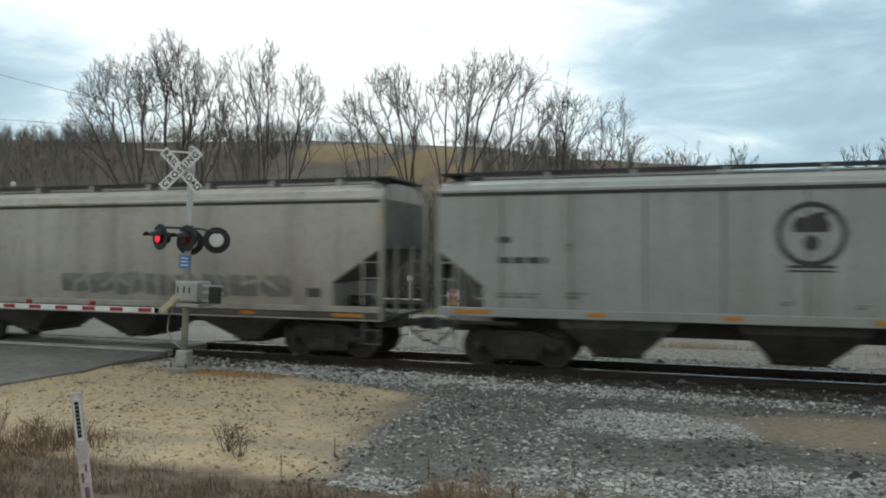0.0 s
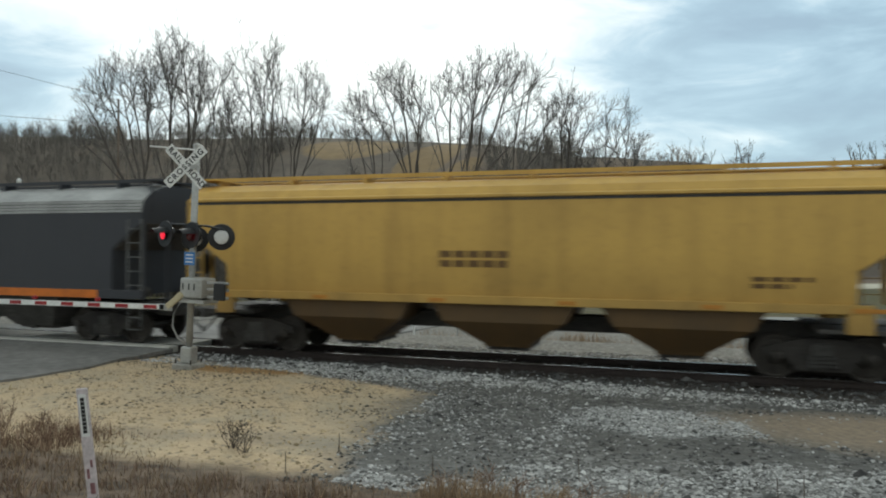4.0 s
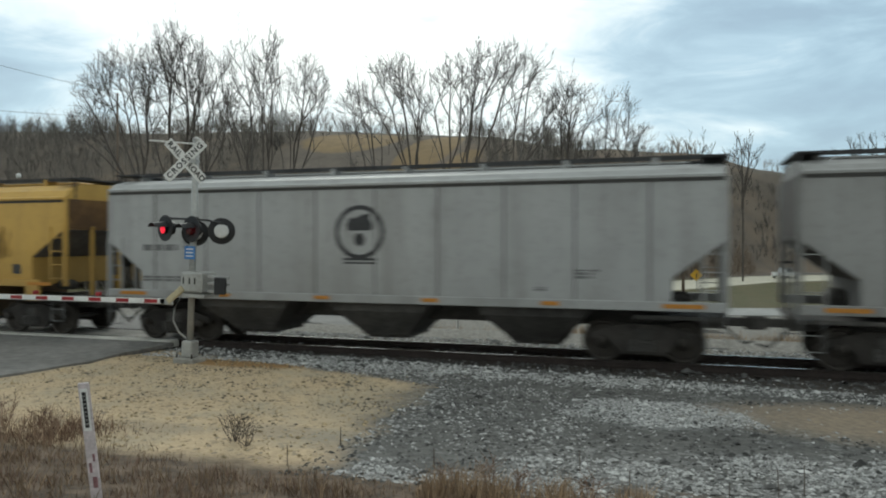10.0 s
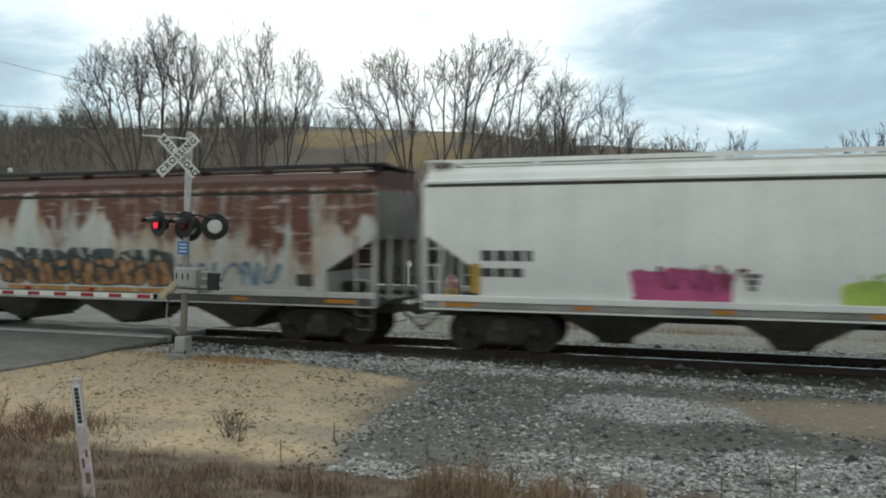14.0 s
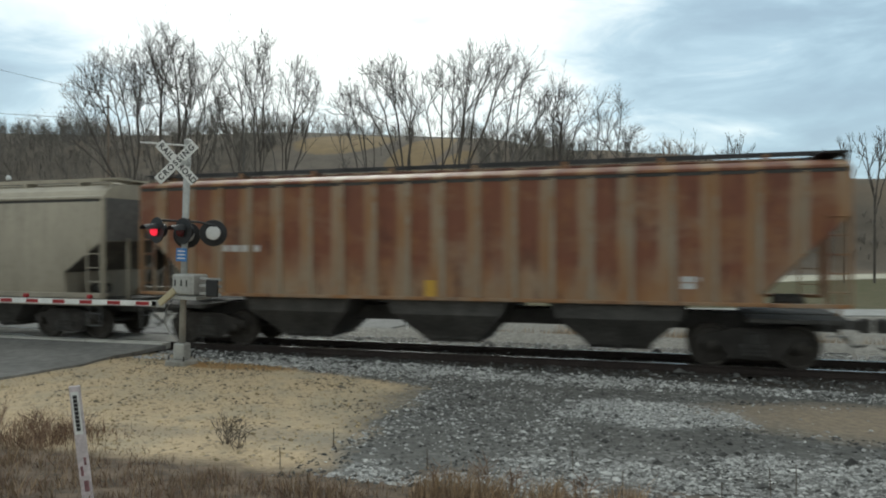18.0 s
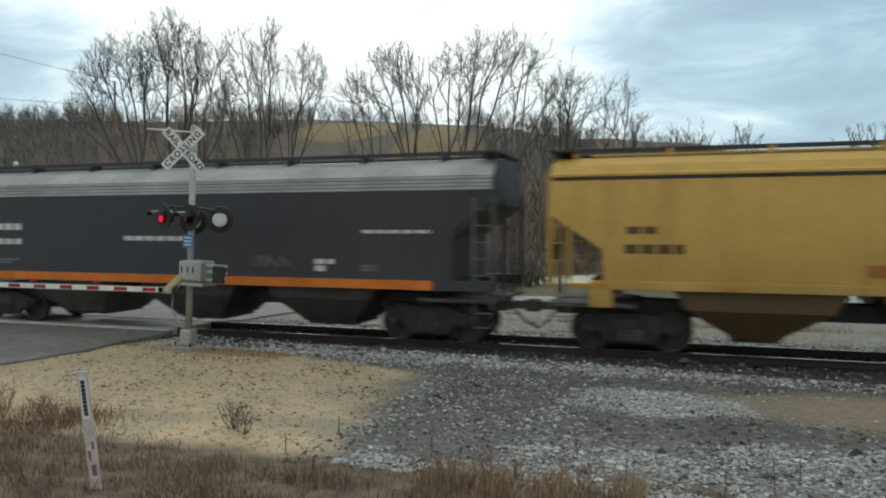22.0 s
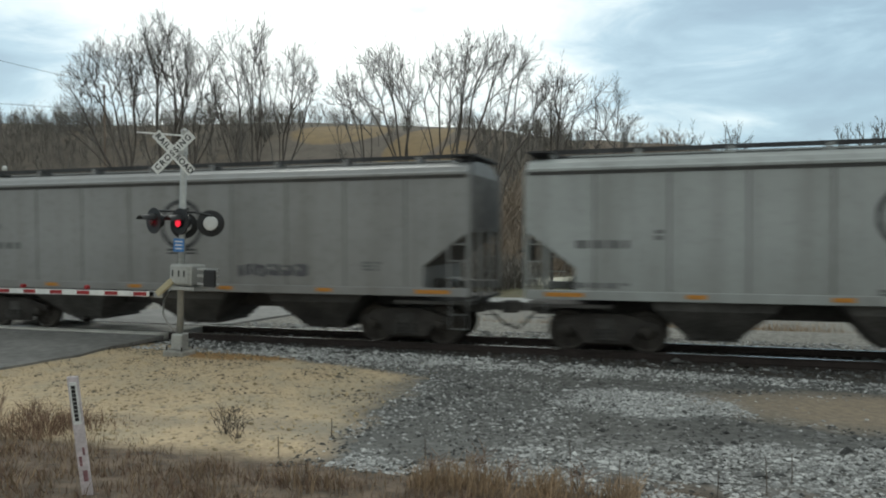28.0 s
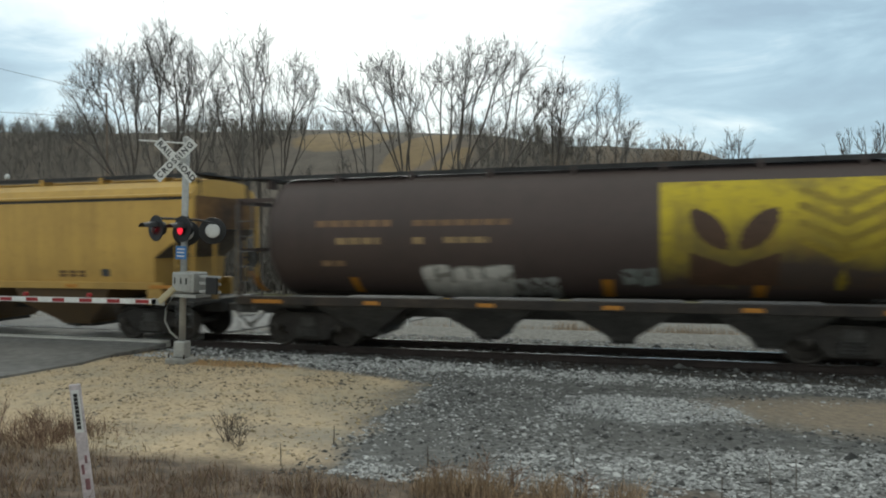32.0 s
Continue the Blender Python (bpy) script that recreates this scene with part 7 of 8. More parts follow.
def build_marker():
    """The leaning white marker post in the weeds."""
    p0 = Vector((-4.95, 5.25, 0.0))
    g0 = ground_z(p0.x, p0.y)
    post = thing("marker_post", "leaning white plastic marker post with a dark sticker and scuffs", "marker post", pose(p0.x, p0.y, g0 - 0.05, 4, -4.5, 20))
    part("post", Geo().box(-0.048, 0.048, -0.012, 0.012, 0, 1.13, bev=0.006), mat("scuffed_white_plastic", (0.62, 0.55, 0.56), 0.5, noise_scale=4, vary=0.3, fine=0.2), post)
    st = part("sticker", Geo().box(-0.034, 0.034, -0.016, -0.0125, 0.70, 1.08), M_SIGN, post)
    for i in range(9):
        z = 0.73 + i * 0.036
        part("text_bar", Geo().box(-0.018, 0.018, -0.0185, -0.0165, z, z + 0.031), M_INK, st)
    for i, (x, z, w, h) in enumerate(((0.01, 0.18, 0.02, 0.1), (-0.015, 0.32, 0.012, 0.09), (0.02, 0.42, 0.01, 0.07))):
        part("scuff", Geo().box(x - w, x + w, -0.0145, -0.0125, z, z + h), mat("red_brown_scuff", (0.30, 0.15, 0.16), 0.7, noise_scale=20, vary=0.5), post)


build_marker()

# ---- trees ----
M_BARK = mat("grey_brown_bark", (0.11, 0.095, 0.083), 0.95, noise_scale=1.2, vary=0.45, fine=0.3, bump=0.5)
M_TWIG = mat("bare_twigs", (0.158, 0.145, 0.137), 0.95, noise_scale=0.8, vary=0.45, fine=0.2)
M_BRUSH = mat("brown_brush", (0.19, 0.172, 0.152), 0.95, noise_scale=0.05, vary=0.45, fine=0.3, island=0.5)
M_SCRUB = mat("pale_brown_scrub", (0.27, 0.215, 0.165), 0.95, noise_scale=0.08, vary=0.45, fine=0.3, island=0.4)
M_RIDGE = mat("far_bare_woods", (0.40, 0.375, 0.355), 0.95, noise_scale=0.05, vary=0.4, fine=0.2)


def shoot(rnd, p, d, length, bend, steps=4, wild=0.10):
    """The line of a growing branch."""
    pts = [p]
    for i in range(steps):
        d = (d + bend * (1.0 / steps) + Vector((rnd.gauss(0, wild), rnd.gauss(0, wild), rnd.gauss(0, wild)))).normalized()
        p = p + d * (length / steps)
        pts.append(p)
    return pts


def off(rnd, d, angle):
    """A direction that leaves d by an angle in degrees."""
    a = Vector((rnd.gauss(0, 1), rnd.gauss(0, 1), rnd.gauss(0, 1)))
    a = (a - d * a.dot(d)).normalized()
    return (d * math.cos(radians(angle)) + a * math.sin(radians(angle))).normalized()


def tree(x, y, top, left, right, base, seed, label, dense=1.0, step=0.36, twig=0.0150):
    """A bare tree: a short trunk whose limbs fan out and fork again and again, up to a rounded crown between left and right, from base to top."""
    rnd, rs = random.Random(seed), np.random.RandomState(seed)
    foot = ground_z(x, y) - 0.2
    t = thing("tree", label, "tree", pose(x, y, foot), group="bare trees behind the track")
    mid, half = (left + right) / 2, (right - left) / 2
    z1, z0 = top - foot, base - foot
    fork = 0.63 * z0

    def inside(p):
        u, w, v = (p[0] - mid) / half, p[1] / half / 0.7, (p[2] - z0) / (z1 - z0 if p[2] > z0 else z0 - fork + 0.5)
        rim = 1 + 0.30 * noise.noise((p[0] / 1.6 + seed, p[1] / 1.6, p[2] / 1.6))
        return u * u + w * w + max(v, 0.0) ** 2 < rim and abs(u) < rim + min(v, 0.0) * 0.75

    P = [np.array((mid * 0.10 * k / 4, 0.0, fork * k / 4)) for k in range(5)]
    up, queue, aims = [-1, 0, 1, 2, 3], [], []
    limbs = max(4, int(round(2 + half * 1.25)))
    for k in range(limbs):
        phi = radians(96) * ((k + rnd.uniform(0.2, 0.8)) / limbs * 2 - 1)
        goal = np.array((mid + half * 1.05 * math.sin(phi), rnd.uniform(-0.45, 0.45) * half, z0 + (z1 - z0) * (math.cos(phi) * 1.2 - 0.06)))
        root = rnd.choice((3, 4, 4))
        way = goal - P[root]
        size = np.linalg.norm(way)
        queue.append((root, way / size + np.array((0, 0, -0.04 * abs(math.sin(phi)))), size * 1.03, 0))
        aims.append(goal)
    while queue and len(P) < 5200:
        i, d, size, level = queue.pop(0)
        aim = aims.pop(0) if level == 0 else None
        seg = step * (1.35 if level == 0 else 0.95)
        turn = rs.uniform(0, 6.28)
        spot = size * (rs.uniform(0.42, 0.56) if level == 0 else 0.18)
        for k in range(1, max(2, int(size / seg)) + 1):
            d = d + rs.normal(0, 0.075, 3) + np.array((0, 0, 0.012 + 0.009 * level))
            if level == 0:
                d = d + 0.16 * (aim - P[i]) / (np.linalg.norm(aim - P[i]) + 0.1)
            d /= np.linalg.norm(d)
            p = P[i] + d * seg * rs.uniform(0.85, 1.15)
            if level and p[2] > fork + 2.5 and not inside(p):
                break
            P.append(p)
            up.append(i)
            i = len(P) - 1
            if k * seg >= spot and level < 4:
                turn += 2.4
                side = np.cross(d, (0.31, 0.2, 0.93))
                side = side / np.linalg.norm(side)
                other = np.cross(d, side)
                a = radians(rs.uniform(25, 52))
                fresh = d * math.cos(a) + (side * math.cos(turn) + other * math.sin(turn) * 0.7) * math.sin(a)
                queue.append((i, fresh, (0.30 + 0.45 * rs.uniform()) * (size - k * seg) + 0.75, level + 1))
                spot += rs.uniform(0.55, 1.1) * step * (2.9 if level == 0 else 2.5) / dense
    kids = collections.defaultdict(list)
    for i, u in enumerate(up):
        if u >= 0:
            kids[u].append(i)
    r = [0.0] * len(P)
    for i in range(len(P) - 1, -1, -1):
        r[i] = max(twig, sum(r[k] ** 2.5 for k in kids[i]) ** (1 / 2.5))
    big = max(r[0], 0.01)
    thick = 0.30 / big if big > 0.30 else 1.0
    r = [max(twig, v * thick) for v in r]
    g, crown = Geo(), Geo()
    starts = [(0, k) for k in kids[0]]
    while starts:
        a, k = starts.pop()
        line = [a, k]
        while len(kids[line[-1]]) == 1:
            line.append(kids[line[-1]][0])
        end = line[-1]
        starts += [(end, c) for c in kids[end]]
        q = [Vector(P[i]) for i in line]
        wide = r[line[1]]
        (g if wide > 0.05 else crown).tube(q, wide, 6 if wide > 0.1 else (4 if wide > 0.04 else 3), r[end] if kids[end] else twig * 0.7, caps=False)
        for i in line[1:]:
            if r[i] > twig * 3.6:
                continue
            here = Vector(P[i])
            d = (here - Vector(P[up[i]])).normalized()
            for _ in range(1 if kids[i] else 3):
                if rnd.random() < 0.3:
                    continue
                e = off(rnd, (d + Vector((0, 0, 0.35))).normalized(), rnd.uniform(10, 48))
                crown.tube(shoot(rnd, here, e, step * rnd.uniform(0.8, 2.3), Vector((0, 0, 0.25)), 2, 0.07), twig * 0.85, 3, twig * 0.6, caps=False)
    part("trunk", g, M_BARK, t, "dark trunk and main limbs")
    part("crown", crown, M_TWIG, t, "leafless crown of fine twigs")
    return t


TALL = "tall bare grey-brown deciduous tree with a spreading crown"
SMALL = "bare multi-limbed tree with fine twigs"
FAR = "small bare tree on the far slope"
for k, row in enumerate((
        (-44.0, 52, 19.6, -7.0, 3.1, 12.7, TALL), (-42.0, 54, 21.9, -4.0, 3.7, 13.5, TALL), (-41.6, 57, 20.1, -1.9, 3.9, 14.0, TALL),
        (-34.5, 54, 20.7, -3.3, 1.5, 14.0, TALL), (-34.7, 57, 21.3, -2.6, 1.9, 14.8, TALL), (-34.3, 60, 19.9, -1.9, 4.4, 13.8, TALL),
        (-24.0, 56, 16.2, -3.9, 0.6, 12.3, SMALL), (-20.4, 55, 17.9, -5.2, 2.1, 12.7, TALL), (-18.3, 57, 17.7, -2.2, 3.0, 13.0, TALL),
        (-15.5, 53, 17.6, -1.0, 5.6, 12.4, TALL), (-13.2, 56, 17.4, -0.5, 5.2, 12.3, TALL), (-9.4, 60, 15.9, -2.1, 3.6, 11.2, SMALL),
        (-5.5, 64, 15.5, -1.7, 2.2, 11.6, SMALL), (-4.6, 68, 13.2, -0.7, 3.2, 10.7, SMALL))):
    tree(*row[:6], 70 + k, row[6])
for k, row in enumerate(((1.4, 130, 20.9, -0.9, 3.1, 18.4), (9.4, 130, 20.1, -2.6, 3.0, 17.8), (25.6, 130, 19.3, -1.6, 2.5, 17.5), (30.1, 131, 20.2, -2.6, 2.9, 17.5))):
    tree(*row, 57 + k, FAR, 0.5, 0.6, 0.04)


def far_woods(name, label, n, spot, high, seed, material, wide=0.30, tall=False):
    """Many small bare trees, each a stem with a fan of thin limbs."""
    rnd = random.Random(seed)
    g = Geo()
    for _ in range(n):
        x, y = spot(rnd)
        z = ground_z(x, y) - 0.2
        h = high * (1.0 if x < -20 or tall else 0.55) * min(1.7, rnd.lognormvariate(-0.15, 0.45))
        w = 0.05 + 0.008 * h
        c = Vector((0, w, 0))
        s = Vector((w, 0, 0))
        g.add([Vector((x, y, z)) - s, Vector((x, y, z)) + s, Vector((x, y, z)) + c, Vector((x + rnd.gauss(0, 0.14) * h, y, z + h * rnd.uniform(0.45, 0.8)))], [(0, 1, 3), (1, 2, 3), (2, 0, 3)])
        for i in range(rnd.randint(10, 15)):
            a, f = rnd.uniform(0, 6.28), rnd.uniform(0.15, 0.6)
            p = Vector((x, y, z + h * f))
            q = p + Vector((math.cos(a), math.sin(a), 0)) * h * wide * rnd.uniform(0.4, 1.1) + Vector((0, 0, h * (1 - f) * rnd.uniform(0.35, 0.85)))
            m_ = p.lerp(q, rnd.uniform(0.35, 0.7))
            e = m_ + Vector((rnd.uniform(-1, 1) * 0.2, rnd.uniform(-1, 1) * 0.2, rnd.uniform(0.1, 0.3))) * h
            for u, v in ((p, q), (m_, e)):
                g.add([u - s * 0.5, u + s * 0.5, u + c * 0.5, v], [(0, 1, 3), (1, 2, 3), (2, 0, 3)])
    me = bpy.data.meshes.new(name)
    me.from_pydata(g.v, [], g.f)
    me.materials.append(material)
    return tagged(new(name, me), label, "woods", kind="stuff")


def in_field(x, y):
    return any(((x - a) / c) ** 2 + ((y - b) / d) ** 2 < 1 for a, b, c, d in ((-95, 196, 17, 34), (-67, 186, 9, 42), (-55, 175, 5, 28)))


def slope_spot(r):
    while True:
        x, y = r.uniform(-330, 60), 96 + 122 * r.random() ** 0.8
        if not in_field(x, y) and y > 100 + max(0.0, min(100.0, (x + 30) * 1.6)) and noise.noise((x / 26, y / 26, 5)) > r.uniform(-0.75, 0.3):
            return x, y


def ridge_spot(r):
    while True:
        x, y = r.uniform(-420, 30), r.uniform(232, 252)
        if noise.noise((x / 30, 3, 8)) + 0.6 * noise.noise((x / 9, 1, 2)) > r.uniform(-0.5, 0.6):
            return x, y


far_woods("ridge_woods", "thin bare trees along the ridge", 800, ridge_spot, 6.2, 1, M_RIDGE, 0.42)
far_woods("hillside_woods", "brown leafless woods on the hillside", 5200, slope_spot, 5.5, 2, M_BRUSH)
far_woods("scrub", "tangled pale brown scrub beyond the road", 800, lambda r: (lambda x: (x, 116 + (x + 12) * 1.55 + r.uniform(0, 26)))(r.uniform(-28, 14)), 5.0, 4, M_SCRUB, 0.4)
far_woods("thicket", "fuzzy brown leafless thicket on the lower slope", 560, lambda r: (lambda x: (x, 108 + max(0.0, (x + 30) * 1.6) + 50 * r.random()))(r.uniform(-30, 2)), 8.0, 5, M_SCRUB, 0.34, True)
far_woods("brush", "tangled brown brush under the trees", 2100, lambda r: (r.uniform(-80, -14), r.uniform(62, 84)), 4.6, 3, M_BRUSH, 0.4)

# ---- the roads, signs and vehicles beyond the track ----
M_PALE = mat("pale_concrete_paving", (0.46, 0.435, 0.345), 0.9, noise_scale=0.25, vary=0.2, fine=0.12)
M_PALEGREY = mat("pale_worn_asphalt", (0.33, 0.33, 0.315), 0.9, noise_scale=0.4, vary=0.25, fine=0.15)
M_POLE = mat("weathered_pole_wood", (0.17, 0.13, 0.10), 0.9, noise_scale=1.5, vary=0.4, fine=0.2, stretch=(3, 3, 0.4))
M_GREENSIGN = mat("green_sign_sheet", (0.05, 0.27, 0.22), 0.5, noise_scale=3, vary=0.2)
M_YELLOWSIGN = mat("yellow_sign_sheet", (0.62, 0.36, 0.03), 0.5, noise_scale=3, vary=0.2)
M_WIRE = mat("black_wire", (0.03, 0.03, 0.032), 0.6)
M_GLASS = mat("dark_car_glass", (0.02, 0.025, 0.03), 0.08, spec=0.6, noise_scale=2, vary=0.1)
M_TYRE = mat("tyre_rubber", (0.02, 0.02, 0.02), 0.85, noise_scale=5, vary=0.3)
M_CHROME = mat("bright_rim", (0.5, 0.5, 0.5), 0.3, 0.9, noise_scale=5, vary=0.2)
M_CARWHITE = mat("white_car_body", (0.74, 0.75, 0.75), 0.25, spec=0.5, noise_scale=0.8, vary=0.08)
M_CARBLUE = mat("pale_blue_car_body", (0.26, 0.40, 0.52), 0.25, spec=0.5, noise_scale=0.8, vary=0.12)
M_TAIL = mat("red_tail_light", (0.35, 0.02, 0.02), 0.3, noise_scale=4, vary=0.2)


def lane(name, label, near, far, material, lift=0.06):
    """A road strip between two lines of points on the land."""
    n = 24
    def along(line, k):
        xs = [p[0] for p in line]
        t = k * (len(line) - 1)
        i = min(int(t), len(line) - 2)
        a, b = Vector((*line[i], 0)), Vector((*line[i + 1], 0))
        return a.lerp(b, t - i)
    top = []
    for line, order in ((near, range(n)), (far, reversed(range(n)))):
        for k in order:
            p = along(line, k / (n - 1))
            top.append((p.x, p.y, ground_z(p.x, p.y) + lift))
    g = Geo()
    m = 2 * n
    vs = top + [(x, y, z - 0.5) for x, y, z in top]
    g.add(vs, [(i, i + 1, m - 2 - i, m - 1 - i) for i in range(n - 1)] + [(i, i + m, (i + 1) % m + m, (i + 1) % m) for i in range(m)])
    ob = new(name, g.mesh(name))
    ob.data.materials.append(material)
    return tagged(ob, label, "road", kind="structure")


lane("road", "pale concrete road climbing away beyond the grass", [(-40, 62), (-20, 77), (-7.4, 90), (14.4, 129), (75, 180)], [(-52, 73), (-26, 93), (-11.5, 111), (13, 150), (75, 190)], M_PALE)
lane("road", "worn pale asphalt road behind the track", [(-90, 24.5), (-30, 42), (-4.1, 47.8), (2.0, 50), (40, 62)], [(-92, 31), (-32, 48.5), (-4.7, 54.3), (2.3, 56.9), (38, 69)], M_PALEGREY)


def sign_on_post(name, label, x, y, top, half_w, half_h, material, diamond=False, turn=18):
    z = ground_z(x, y)
    s = thing(name, label, "road sign", pose(x, y, z, 0, 0, turn))
    h = top - z
    part("post", Geo().box(-0.035, 0.035, -0.03, 0.03, -0.2, h + (0 if diamond else half_h)), M_STEEL, s)
    g = Geo()
    if diamond:
        g.plate([(0, h - half_h), (half_w, h), (0, h + half_h), (-half_w, h)], -0.05, 0.01)
    else:
        g.box(-half_w, half_w, -0.045, -0.032, h - half_h, h + half_h)
    b = part("blade", g, material, s)
    if not diamond:
        part("text_bar", Geo().box(-half_w * 0.8, half_w * 0.8, -0.05, -0.046, h - half_h * 0.4, h + half_h * 0.4), M_SIGN, b)
    else:
        part("symbol", Geo().box(-0.06, 0.06, -0.056, -0.051, h - half_h * 0.5, h + half_h * 0.4), M_INK, b)
    return s


sign_on_post("street_name_sign", "green street name sign with a pale bar on a post", -3.85, 47.0, 1.64, 0.55, 0.12, M_GREENSIGN)
sign_on_post("street_name_sign", "green street name sign turned edgewise on a post", -3.6, 47.3, 1.35, 0.35, 0.10, M_GREENSIGN, turn=75)
sign_on_post("warning_sign", "yellow diamond warning sign beside the road", 1.75, 104.0, -1.75, 0.82, 0.82, M_YELLOWSIGN, True, 5)


def stop_sign(x, y, mid, foot):
    """A red octagon over a yellow plate."""
    z = ground_z(x, y)
    s = thing("stop_sign", "red stop sign over a yellow plate on a post", "road sign", pose(x, y, z, 0, 0, 14))
    h, r = mid - z, 0.31
    part("post", Geo().box(-0.03, 0.03, -0.02, 0.02, -0.3, h + 0.3), M_STEEL, s)
    rim = part("rim", Geo().plate([(r * math.cos(radians(22.5 + 45 * k)), h + r * math.sin(radians(22.5 + 45 * k))) for k in range(8)], -0.045, 0.012), M_SIGN, s, "white edge of the octagon")
    q = r * 0.9
    face = part("blade", Geo().plate([(q * math.cos(radians(22.5 + 45 * k)), h + q * math.sin(radians(22.5 + 45 * k))) for k in range(8)], -0.052, 0.004), M_STOPRED, s, "red octagon")
    letters("STOP", 0.22, M_SIGN, face, pose(0, -0.056, h) @ UPRIGHT, bold=0.006)
    plate = part("plate", Geo().box(-0.28, 0.28, -0.05, -0.036, foot - z, h - r - 0.02), M_YELLOWSIGN, s, "yellow plate with dark bars")
    for k in (0.22, 0.45, 0.68):
        part("text_bar", Geo().box(-0.21, 0.21, -0.054, -0.051, foot - z + (h - r - foot + z) * k, foot - z + (h - r - foot + z) * (k + 0.12)), M_STONEDARK, plate)


M_STOPRED = mat("red_sign_sheet", (0.42, 0.025, 0.035), 0.45, noise_scale=3, vary=0.2)
stop_sign(-10.03, 33, 0.65, -0.41)
DISC_X, DISC_Z = -12.2, 1.42
disc = thing("marker_sign", "round pale sign on a thin pale post", "road sign", pose(DISC_X, 33, ground_z(DISC_X, 33), 0, 0, 30))
part("post", Geo().tube([(0, 0, -0.3), (0, 0, DISC_Z - ground_z(DISC_X, 33) + 0.1)], 0.045, 8), M_SIGN, disc)
part("blade", Geo().lathe([(0.02, -0.07), (0.155, -0.07), (0.155, -0.055), (0.02, -0.055)], "y", 16, pose(0, 0, DISC_Z - ground_z(DISC_X, 33))), M_SIGN, disc)


def utility_pole(x, y, top, arm=True):
    z = ground_z(x, y)
    p = thing("utility_pole", "brown timber utility pole with a cross arm", "utility pole", pose(x, y, z))
    part("pole", Geo().tube([(0, 0, -0.5), (0, 0, top - z)], 0.15, 10, 0.10), M_POLE, p, smooth=True)
    if not arm:
        return p
    a = part("cross_arm", Geo().box(-0.9, 0.9, -0.06, 0.06, top - z - 0.55, top - z - 0.42, pose(0, 0, 0, 0, 0, 30)), M_POLE, p)
    for x_ in (-0.8, -0.35, 0.35, 0.8):
        part("insulator", Geo().lathe([(0.03, 0), (0.05, 0.04), (0.03, 0.08), (0.05, 0.12), (0.02, 0.15)], "z", 8, pose(0, 0, 0, 0, 0, 30) @ pose(x_, 0, top - z - 0.42)), M_SIGN, a)
    return p


utility_pole(0.05, 66.0, 7.0)
utility_pole(-57.5, 64, 18.6, False)


def wire(a, b, sag):
    pts = [Vector(a).lerp(Vector(b), k / 12) - Vector((0, 0, sag * (1 - (2 * k / 12 - 1) ** 2))) for k in range(13)]
    g = Geo().tube(pts, 0.022, 5)
    ob = new("overhead_wire", g.mesh("overhead_wire"))
    ob.data.materials.append(M_WIRE)
    return tagged(ob, "thin black overhead wire against the sky", "wire", "overhead wires")


wire((-57.5, 64, 18.5), (-135, 62, 40.0), 0.4)
wire((-57.5, 64, 15.9), (-135, 62, 25.5), 0.5)

lamp_post = thing("street_lamp", "small white street lamp on a thin post", "street lamp", pose(-66.8, 60, ground_z(-66.8, 60)))
part("post", Geo().tube([(0, 0, -0.3), (0, 0, 11.8)], 0.07, 8), M_POLE, lamp_post)
part("lamp_head", Geo().lathe([(0.05, 11.7), (0.24, 11.8), (0.26, 12.0), (0.2, 12.2), (0.05, 12.25)], "z", 12), M_SIGN, lamp_post)


